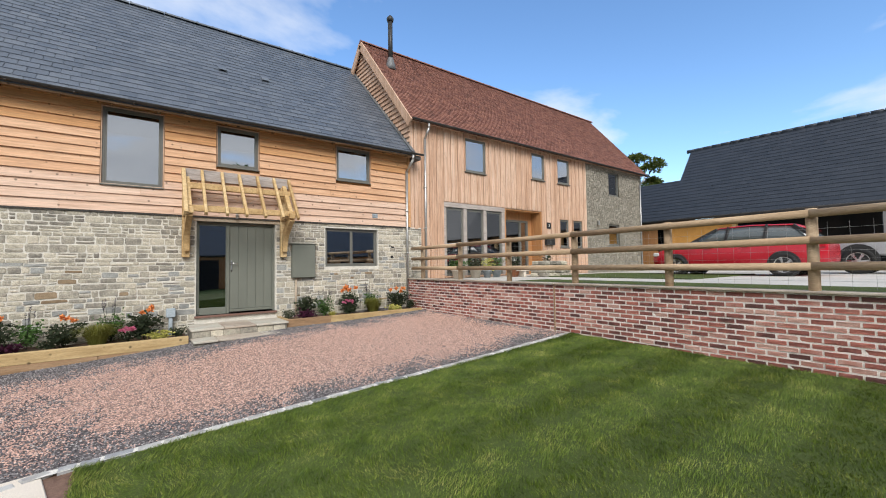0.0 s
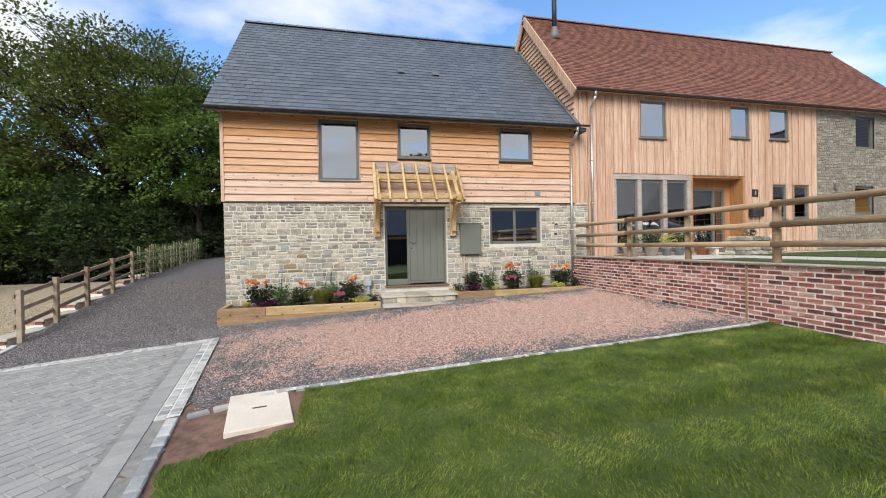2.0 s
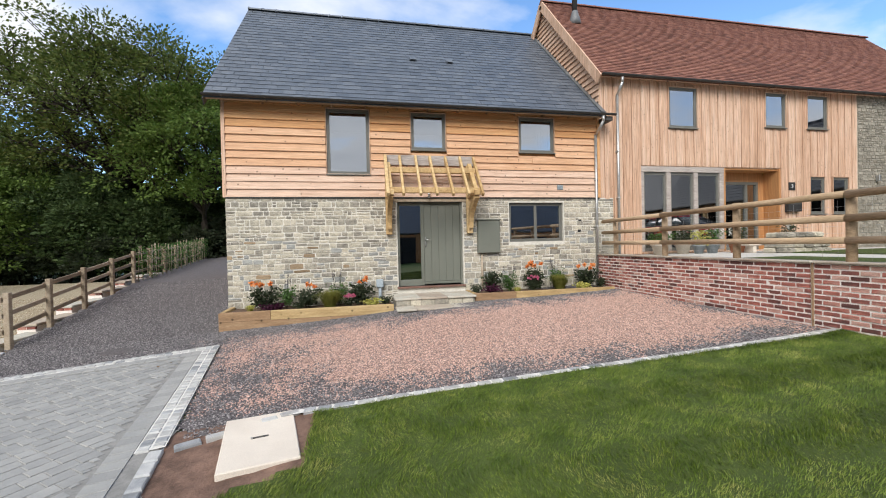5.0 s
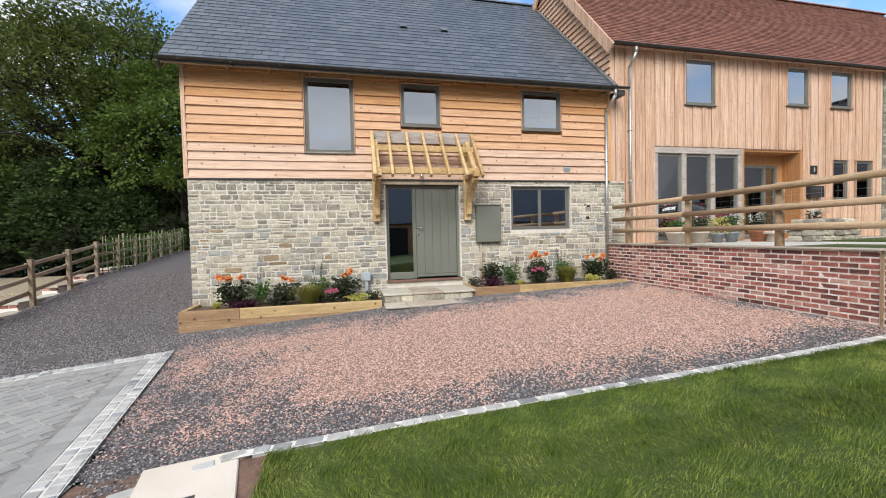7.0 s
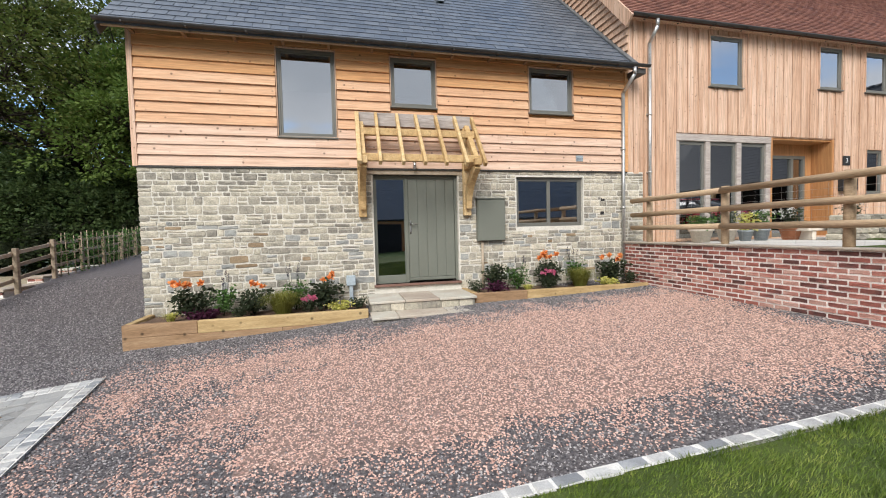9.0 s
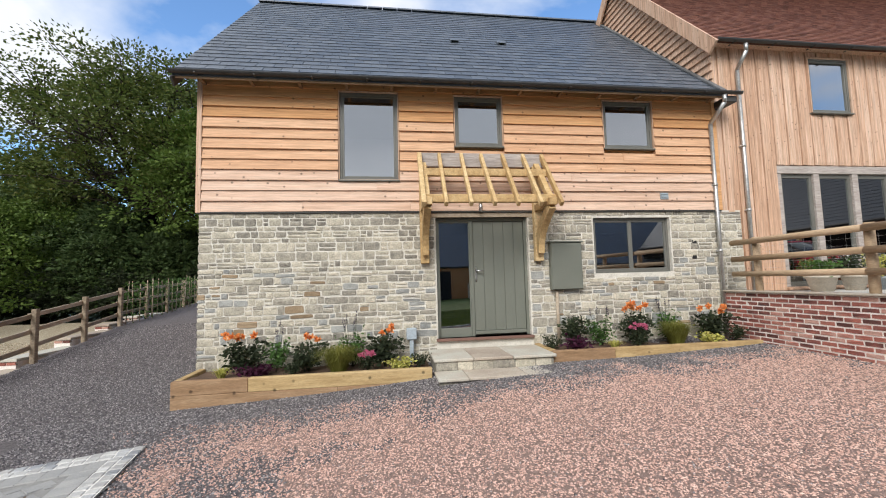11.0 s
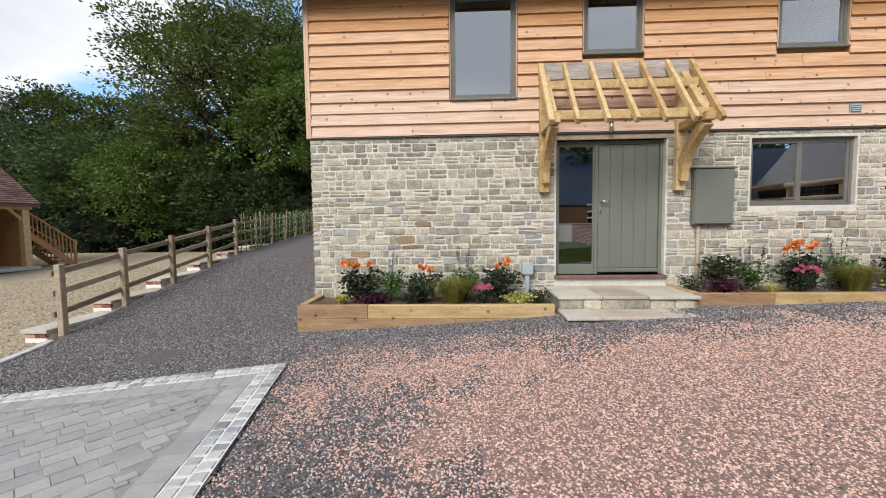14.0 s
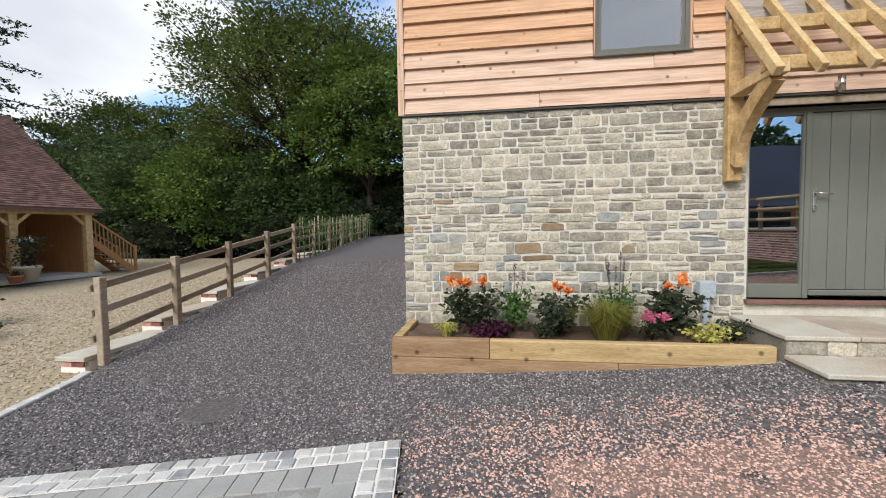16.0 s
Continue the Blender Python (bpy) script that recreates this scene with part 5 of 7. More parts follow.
def planter(x0, x1, y0, y1, ztop, rows, label):
    root = empty("raised_bed", (x0, y0, ztop))
    tagged(root, label, "raised bed")
    w = x1 - x0
    k = 0
    for r in range(rows):
        z1 = -0.2 * r
        cut = w * (0.28 if r == 0 else 0.62) if rows > 1 else w * 0.5
        for a, b in ((0, cut), (cut, w)):
            bm = bmesh.new()
            box(bm, a + 0.002, b - 0.002, 0, 0.1, z1 - 0.198, z1, 0.008)
            part("sleeper", bm, M["sleeper_brown"] if (rows > 1 and (r == 1 or a == 0)) else M["softwood"], root)
        if rows > 1:
            bm = bmesh.new()
            box(bm, -0.002, 0.1, 0.102, y1 - y0, z1 - 0.198, z1, 0.008)
            part("sleeper", bm, M["softwood"], root)
    bm = bmesh.new()
    nx, ny = int(w / 0.06), 12
    g = [[bm.verts.new((0.05 + (w - 0.06) * i / nx, 0.08 + (y1 - y0 - 0.08) * j / ny, -0.05 + 0.03 * noise.noise(Vector((i * 0.35, j * 0.35, x0))))) for j in range(ny + 1)] for i in range(nx + 1)]
    for i in range(nx):
        for j in range(ny):
            bm.faces.new((g[i][j], g[i + 1][j], g[i + 1][j + 1], g[i][j + 1]))
    part("soil", bm, M["earth"], root)
    return root


planter(-2.62, 1.07, 9.62, FY, 0.5, 2, "raised bed of two stacked timber sleepers filled with soil")
planter(3.02, 6.82, 9.66, FY, 0.645, 2, "low raised bed edged with timber sleepers")

Z1, Z2 = 0.45, 0.6
tufty("sedge", "small yellow striped sedge in the raised bed", (-2.07, 9.95, Z1), 0.17, 0.42, "leaf_yellow", 160, 1, 0.005)
bushy("dahlia", "dark-leaved dahlia with orange flowers", (-1.82, 10.15, Z1), 0.52, 0.5, "leaf_dark", 0.085, 420, 2, 5, "petal_orange", 0.062)
bushy("heuchera", "low purple-leaved heuchera in a bed", (-1.6, 9.9, Z1), 0.16, 0.42, "leaf_purple", 0.075, 240, 3)
bushy("salvia", "upright green salvia with dark flower spikes", (-1.34, 10.15, Z1), 0.5, 0.38, "leaf_green", 0.06, 330, 4, spikes=4)
bushy("dahlia", "dark-leaved dahlia with coral flowers", (-0.84, 10.1, Z1), 0.42, 0.46, "leaf_dark", 0.08, 380, 5, 3, "petal_orange", 0.06)
bushy("small_shrub", "low dark green shrub in the raised bed", (-1.02, 9.9, Z1), 0.2, 0.3, "leaf_dark", 0.045, 220, 6)
tufty("sedge", "mound of bronze-green feathery grass", (-0.36, 9.95, Z1), 0.44, 1.0, "leaf_grassy", 1300, 7, 0.003)
bushy("salvia", "leafy green salvia with dark flower spikes", (-0.18, 10.25, Z1), 0.55, 0.42, "leaf_green", 0.055, 380, 8, spikes=6)
bushy("phlox", "small plant covered with pink flowers", (0.09, 9.95, Z1), 0.22, 0.3, "leaf_dark", 0.04, 220, 9, 16, "petal_pink", 0.032)
bushy("dahlia", "dark-leaved dahlia with two orange flowers", (0.35, 10.12, Z1), 0.5, 0.48, "leaf_dark", 0.09, 420, 10, 3, "petal_orange", 0.06)
bushy("euonymus", "yellow variegated euonymus cushion", (0.59, 9.88, Z1), 0.16, 0.34, "leaf_yellow", 0.055, 300, 11)
bushy("small_shrub", "low grey-green lavender by the step", (0.9, 10.0, Z1), 0.2, 0.32, "leaf_dark", 0.04, 300, 12)
bushy("small_shrub", "low dark shrub beside the steps", (3.15, 10.05, Z2), 0.22, 0.36, "leaf_dark", 0.04, 260, 13)
bushy("heuchera", "low purple-leaved heuchera in a bed", (3.55, 9.92, Z2), 0.18, 0.46, "leaf_purple", 0.07, 260, 14)
bushy("dahlia", "dark-leaved dahlia with buds", (3.62, 10.2, Z2), 0.5, 0.46, "leaf_dark", 0.08, 400, 15)
bushy("salvia", "upright green salvia with dark flower spikes", (4.15, 10.2, Z2), 0.46, 0.44, "leaf_green", 0.055, 360, 16, spikes=5)
tufty("sedge", "small yellow striped sedge in the raised bed", (4.2, 9.88, Z2), 0.15, 0.42, "leaf_yellow", 160, 17, 0.005)
bushy("dahlia", "dark-leaved dahlia with orange flowers", (4.78, 10.12, Z2), 0.55, 0.5, "leaf_dark", 0.085, 440, 18, 6, "petal_orange", 0.065)
bushy("phlox", "small plant covered with pink flowers", (4.62, 9.85, Z2), 0.3, 0.28, "leaf_dark", 0.045, 200, 19, 14, "petal_pink", 0.034)
tufty("sedge", "mound of bronze-green feathery grass", (5.4, 9.95, Z2), 0.44, 0.95, "leaf_grassy", 1200, 20, 0.003)
bushy("salvia", "leafy green salvia with dark flower spikes", (5.5, 10.3, Z2), 0.52, 0.4, "leaf_green", 0.055, 340, 21, spikes=5)
bushy("euonymus", "yellow variegated euonymus cushion", (5.98, 9.88, Z2), 0.17, 0.36, "leaf_yellow", 0.055, 300, 22)
bushy("dahlia", "dark-leaved dahlia with orange flowers", (6.3, 10.15, Z2), 0.5, 0.5, "leaf_dark", 0.085, 420, 23, 5, "petal_orange", 0.062)
bushy("small_shrub", "low dark shrub by the brick wall", (6.6, 10.0, Z2), 0.26, 0.34, "leaf_dark", 0.05, 260, 24)


# ---- lane fence ----
def lane_fence():
    root = empty("lane_fence", (0, 0, 0))
    tagged(root, "three-rail sawn timber fence stepping up the lane", "fence")
    ys = [10.0, 11.45, 13.1, 14.9, 16.7] + [18.5 + 1.8 * i for i in range(7)]
    pts = [(fence_x(y), y, gz(fence_x(y) + 0.4, y)) for y in ys]
    for x, y, z in pts:
        bm = bmesh.new()
        box(bm, x - 0.05, x + 0.05, y - 0.05, y + 0.05, z - 0.4, z + 1.12, 0.008)
        part("post", bm, M["fence"], root)
    for (x, y, z), (u, v, w) in zip(pts, pts[1:]):
        for h in (0.98, 0.66, 0.33):
            bm = bmesh.new()
            bar(bm, (x - 0.07, y - 0.08, z + h), (u - 0.07, v + 0.08, w + h), 0.038, 0.095, bevel=0.005)
            part("rail", bm, M["fence"], root)
    # stepped slab footing on the yard side
    foot = empty("stepped_footing", (0, 0, 0))
    tagged(foot, "stepped brick footing with pale slab tops under the fence", "footing")
    bme = piece_mesh("footing_brick", M["brick"], 0.04, 0.0, 3)
    rr = random.Random(3)
    for i, ((x, y, z), (u, v, w)) in enumerate(zip(pts[:6], pts[1:7])):
        zt = (z * 0.55 + w * 0.45) + 0.02
        bm = bmesh.new()
        box(bm, min(x, u) - 0.42, min(x, u) + 0.02, y - 0.1, v - 0.12, zt - 0.06, zt, 0.006)
        part("slab", bm, M["slab"], foot)
        part("core", boxes((min(x, u) - 0.38, min(x, u) - 0.02, y - 0.06, v - 0.14, min(yard_z(-7, y), z) - 0.2, zt - 0.06)), M["mortar"], foot)
        for k in range(2):
            piece("footing_brick", bme, foot, block(min(x, u) - 0.37 + k * 0.18, y - 0.075, zt - 0.135, 0.17, 0.06, 0.066))
    # woven uprights and climbers past the fifth post
    for j in range(4, 11):
        x, y, z = pts[j]
        hu = empty("trellis_hurdle", (x + 0.06, y, z))
        tagged(hu, "rustic stick hurdle with climbing plants against the fence", "hurdle", "lane hurdles")
        sl = (pts[j + 1][2] - z) / 1.8
        rr = random.Random(100 + j)
        for k in range(5):
            yy = 0.15 + k * 0.35
            bm = bmesh.new()
            tube(bm, (0, yy, yy * sl - 0.1), (rr.uniform(-0.05, 0.05), yy + rr.uniform(-0.06, 0.06), yy * sl + 1.15 + rr.uniform(0, 0.2)), 0.016, 0.012, 6)
            part("stake", bm, M["fence"], hu)
        cs = [(rr.gauss(0.03, 0.07), rr.uniform(0, 1.8), 0) for k in range(420)]
        cs = [(a, b, b * sl + 1.25 * rr.random() ** 0.7) for a, b, c in cs]
        part("climber", leaf_cloud(cs, 0.075, 50 + j), M["leaf_green"], hu)["kind"] = "stuff"


lane_fence()
bm = bmesh.new()
kd = Vector((-6.45, 9.75)) - PL
nk = 9
for i in range(nk):
    a, b = PL + kd * (i / nk), PL + kd * ((i + 0.97) / nk)
    bar(bm, (a.x - 0.05, a.y, gz(a.x, a.y) + 0.0), (b.x - 0.05, b.y, gz(b.x, b.y) + 0.0), 0.11, 0.09, bevel=0.01)
structure(part("kerb_edging", bm, M["sett"]), "pale kerb strip between lane and yard")


# ---- terrace fence on the brick wall ----
def terrace_fence():
    root = empty("terrace_fence", (6.93, 0, 1.485))
    tagged(root, "round-rail timber fence with wire mesh on the brick wall", "fence")
    ys = [9.78 - 1.73 * i for i in range(9)]
    for y in ys:
        bm = bmesh.new()
        tube(bm, (0.02, y, -0.3), (0.02, y, 0.95 + 0.009 * (10.2 - y)), 0.062, 0.06, 12)
        part("post", bm, M["rail"], root)
    for h in (0.3, 0.58, 0.88):
        y = 10.2
        for i in range(5):
            bm = bmesh.new()
            L = 3.46 if i else 2.15
            rr = random.Random(int(h * 100) + i)
            rise = (h - 0.25) * 0.0155
            pts = [(-0.075, y, h + rise * (10.2 - y) + rr.uniform(-0.006, 0.006)), (-0.075, y - L + 0.003, h + rise * (10.2 - y + L) + rr.uniform(-0.006, 0.006))]
            for a, b in zip(pts, pts[1:]):
                tube(bm, a, b, 0.05 + rr.uniform(-0.002, 0.002), 0.05, 12)
            part("rail", bm, M["rail"], root)
            y -= L
    bm = bmesh.new()
    for h in (0.12, 0.22, 0.4, 0.5, 0.68, 0.78):
        tube(bm, (0.09, 10.0, h), (0.09, -4.2, h), 0.0013, None, 4)
    y = 10.0
    while y > -4.2:
        tube(bm, (0.09, y, 0.02), (0.09, y, 0.86), 0.0011, None, 4)
        y -= 0.2
    part("wire_mesh", bm, M["zinc"], root, "fine galvanised stock mesh")


terrace_fence()

# ---- covers in the ground ----
mh = empty("inspection_cover", (-0.641, 4.213, gz(-0.641, 4.213) + 0.02), 11.4)
tagged(mh, "pale concrete inspection cover let into the lawn edge", "inspection cover")
part("slab", boxes((-0.31, 0.31, -0.52, 0.52, -0.1, 0.03), bevel=0.008), M["concrete"], mh)
part("lifting_slot", boxes((-0.07, 0.07, -0.014, 0.014, 0.026, 0.0335)), M["gutter"], mh)
part("lifting_slot", boxes((-0.075, -0.06, -0.02, 0.02, 0.026, 0.0345)), M["zinc"], mh)
dc = empty("drain_cover", (-4.05, 8.8, gz(-4.05, 8.8) + 0.018))
tagged(dc, "dark round drain cover lying in the gravel", "drain cover")
bm = bmesh.new()
lathe(bm, [(0.27, -0.02), (0.27, 0.006), (0.25, 0.01)], 24)
part("lid", bm, M["grit_dark"], dc)

for x, y, r in ((-1.39, 3.14, 30), (-2.6, 7.35, 100), (-2.75, 7.2, 10), (0.98, 8.75, 60)):
    z = gz(x, y) + 0.047
    lf = part("fallen_leaf", leaf_cloud([(0, 0, 0)], 0.07, int(r), 0.15), M["sleeper_brown"])
    lf.matrix_basis = pose(x, y, z + 0.006, 0, 0, r)
    tagged(lf, "dry brown fallen leaf on the ground", "leaf", "fallen leaves")


# ---- trees ----
def tree(name, label, at, h, w, leaf, size, lobes, per, seed, trunk=0.35, low=0.3, category="tree", group="", fill=1.0):
    """A forked trunk whose limbs carry lobes; each lobe bears flat sprays of leaves on its upper side, with gaps between."""
    root = empty(name, at)
    tagged(root, label, category, group)
    rs = random.Random(seed)
    fork = h * (low * 0.6 + 0.1)
    bm = bmesh.new()
    tube(bm, (0, 0, -0.3), (0.12, 0, fork * 0.55), trunk, trunk * 0.82, 9)
    tube(bm, (0.12, 0, fork * 0.55), (0, 0.1, fork), trunk * 0.82, trunk * 0.66, 9)
    part("trunk", bm, M["bark"], root)
    R, H = w * 0.5, h * (1 - low) * 0.5
    mid_z = h * low + H
    bm = bmesh.new()
    sprays = []
    for k in range(lobes):
        # spread the lobes evenly over an uneven dome
        cz = 1 - 1.75 * (k + 0.5) / lobes
        az = k * 2.39996 + rs.uniform(-0.35, 0.35)
        ring = math.sqrt(max(0.0, 1 - cz * cz))
        reach = rs.uniform(0.58, 0.86)
        c = Vector((R * reach * ring * math.cos(az), R * reach * ring * math.sin(az), mid_z + H * 0.8 * cz * rs.uniform(0.85, 1.05)))
        lr = R * rs.uniform(0.22, 0.34) * fill
        base = Vector((0, 0.1, fork + (c.z - fork) * rs.uniform(0.05, 0.3)))
        elbow = base.lerp(c, 0.5) + Vector((rs.gauss(0, 0.04 * w), rs.gauss(0, 0.04 * w), 0.05 * h))
        r = trunk * rs.uniform(0.28, 0.4)
        tube(bm, (0, 0.1, fork * 0.97), base, r * 1.3, r * 1.1, 7, False)
        tube(bm, base, elbow, r, r * 0.65, 6, False)
        tube(bm, elbow, c, r * 0.65, r * 0.3, 6, False)
        for q in range(rs.randint(15, 22)):
            d = Vector((rs.gauss(0, 1), rs.gauss(0, 1), rs.gauss(0.35, 0.8))).normalized()
            t = c + Vector((d.x * lr, d.y * lr, d.z * lr * 0.8)) * rs.uniform(0.55, 1.08)
            if t.z < 0.15:
                continue
            tube(bm, c.lerp(elbow, rs.uniform(0, 0.35)), t, r * 0.24, r * 0.08, 4, False)
            sprays.append((t, lr * rs.uniform(0.24, 0.36), d))
    part("branchwork", bm, M["bark"], root)
    rn = np.random.RandomState(seed)
    C = np.array([tuple(t) for t, q, d in sprays])
    S = np.array([q for t, q, d in sprays])
    D = np.array([tuple(d) for t, q, d in sprays])
    off = np.clip(rn.normal(0, 0.75, (len(C) * per, 3)), -1.5, 1.5) * S.repeat(per)[:, None] * np.array([1.0, 1.0, 0.5])
    # sprays droop towards their rims
    off[:, 2] -= 0.3 * np.hypot(off[:, 0], off[:, 1])
    part("crown", leaf_cloud(C.repeat(per, 0) + off, size, seed, 0.5, out=D.repeat(per, 0) * 0.6, up=0.25), M[leaf], root)
    return root


def conifer(at, h, w, seed):
    root = empty("conifer", at)
    tagged(root, "tall dark conifer with drooping tiers of branches", "tree")
    rs = random.Random(seed)
    bm = bmesh.new()
    tube(bm, (0, 0, -0.3), (0, 0, h), 0.35, 0.04, 8)
    part("trunk", bm, M["bark"], root)
    bm = bmesh.new()
    pts = []
    z = h * 0.12
    while z < h * 0.97:
        k = 1 - z / h
        for i in range(6):
            a = rs.uniform(0, 6.28)
            L = w * 0.5 * (k ** 0.8) * rs.uniform(0.5, 1.1) + 0.3
            sag = rs.uniform(0.05, 0.24)
            e = (L * math.cos(a), L * math.sin(a), z - L * sag)
            tube(bm, (0, 0, z), e, 0.06, 0.015, 4, False)
            for j in range(int(34 * L / 2) + 10):
                q = rs.random() ** 0.6
                side = rs.gauss(0, 0.12 + 0.16 * L * q * (1.1 - q))
                pts.append((e[0] * q - side * math.sin(a), e[1] * q + side * math.cos(a), z + (e[2] - z) * q - abs(rs.gauss(0, 0.13))))
        z += h * 0.036
    part("branchwork", bm, M["bark"], root)
    part("crown", leaf_cloud(pts, 0.27, seed, 0.45), M["leaf_conifer"], root)


tree("broadleaf_tree", "tall spreading broadleaf tree turning bronze at the top", (-15.0, 32.5, 0.6), 16.2, 16.6, "leaf_tree", 0.21, 40, 84, 21, 0.5, 0.28)
tree("broadleaf_tree", "leafy fresh green tree beside the lane", (-9.4, 29.5, 1.0), 12.0, 9.6, "leaf_lit", 0.21, 24, 74, 22, 0.3, 0.2, fill=1.1)
for i, (x, y, h, w) in enumerate(((-26.0, 31.5, 8.4, 8.5), (-20.8, 30.6, 7.4, 8.0), (-16.4, 30.6, 7.0, 7.0), (-31.5, 32.5, 9.5, 9), (-12.6, 31.4, 6.0, 6.5), (-8.4, 33.8, 6.5, 7.0), (-4.6, 36.5, 8.5, 7.5), (-0.5, 35.5, 7.5, 7.0), (-23, 35.5, 10.0, 10.0))):
    tree("hedgerow_shrub", "dense green hedgerow shrub", (x, y, 0.1), h, w, "leaf_hedge" if i not in (1, 6) else "leaf_lit", 0.22, 24, 60, 40 + i, 0.16, 0.0, "shrub", "hedgerow shrubs", 1.3)
# darker leaves carry the shade at the foot of hedge and trees
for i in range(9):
    tree("hedgerow_shrub", "low hedgerow undergrowth, leaves darkened for the shade under the trees", (-28.5 + i * 2.75, 30.2 + 0.7 * math.sin(i * 2.3) + (2.6 if i > 7 else 0), 0.1), 2.9 + 0.6 * math.sin(i * 1.9), 4.6, "leaf_dark", 0.2, 10, 62, 140 + i, 0.08, 0.0, "shrub", "hedgerow shrubs", 1.5)
# added backing row: keeps light out of the hedge gaps, shade in its leaf colour
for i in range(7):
    tree("hedgerow_shrub", "dense dark green thicket added behind the hedge to darken its gaps", (-34 + i * 6.2, 40.5 + math.sin(i * 2.0), 0.2), 7.5 + math.sin(i * 1.3), 10.0, "leaf_dark", 0.42, 20, 42, 160 + i, 0.2, 0.0, "shrub", "hedgerow shrubs", 1.5)
tree("broadleaf_tree", "rounded green tree behind the outbuilding", (-36.5, 38.5, 0.3), 14.0, 12, "leaf_tree", 0.26, 24, 60, 61, 0.35, 0.15)
tree("broadleaf_tree", "open-crowned green tree behind the outbuilding", (-29.0, 39.0, 0.3), 13.0, 9.5, "leaf_tree", 0.24, 16, 55, 62, 0.3, 0.3)
conifer((-38.5, 27.5, 0.2), 26, 21, 5)
conifer((-45.0, 33, 0.2), 24, 12, 6)
tree("broadleaf_tree", "small tree behind the garage range", (33.5, 17.0, 1.2), 10.3, 4.8, "leaf_tree", 0.22, 14, 50, 63, 0.25, 0.2)
for i in range(8):
    tree("hedgerow_shrub", "dense dark green hedgerow shrub", (-36 + i * 9.5, -27 - 3 * math.sin(i * 2.1), 0.0), (11.5 if i > 4 else 7.0) + math.sin(i * 1.7), 10.5, "leaf_hedge", 0.6, 14, 26, 80 + i, 0.2, 0.0, "shrub", "hedgerow shrubs", 1.5)


# ---- barn that closes the place behind the walker ----
def rear_barn():
    root = empty("timber_barn", (2.0, -16.0, 0.0))
    tagged(root, "long timber barn with a dark slate roof", "building")
    for b in ((-16, 40, 0, 0.2, -0.2, 3.1), (-16, 40, -8.2, -8.0, -0.2, 3.1), (-16, -15.8, -8, 0, -0.2, 3.1), (39.8, 40, -8, 0, -0.2, 3.1)):
        part("wall", boxes(b), M["door_orange"], root)
    bm = bmesh.new()
    q = [[bm.verts.new((x, y, z)) for y, z in ((0.5, 2.9), (-4.0, 7.8), (-8.5, 2.9), (-8.3, 2.75), (-4.0, 7.55), (0.3, 2.75))] for x in (-16.4, 40.4)]
    for i in range(6):
        bm.faces.new((q[0][i], q[0][(i + 1) % 6], q[1][(i + 1) % 6], q[1][i]))
    bm.faces.new(q[0])
    bm.faces.new(q[1])
    bmesh.ops.recalc_face_normals(bm, faces=bm.faces)
    part("roof", bm, M["slate_far"], root)
    for x in (-5, 1, 8, 14):
        part("door", boxes((x, x + 2.6, 0.2, 0.24, 0, 2.5)), M["dark"], root)


rear_barn()


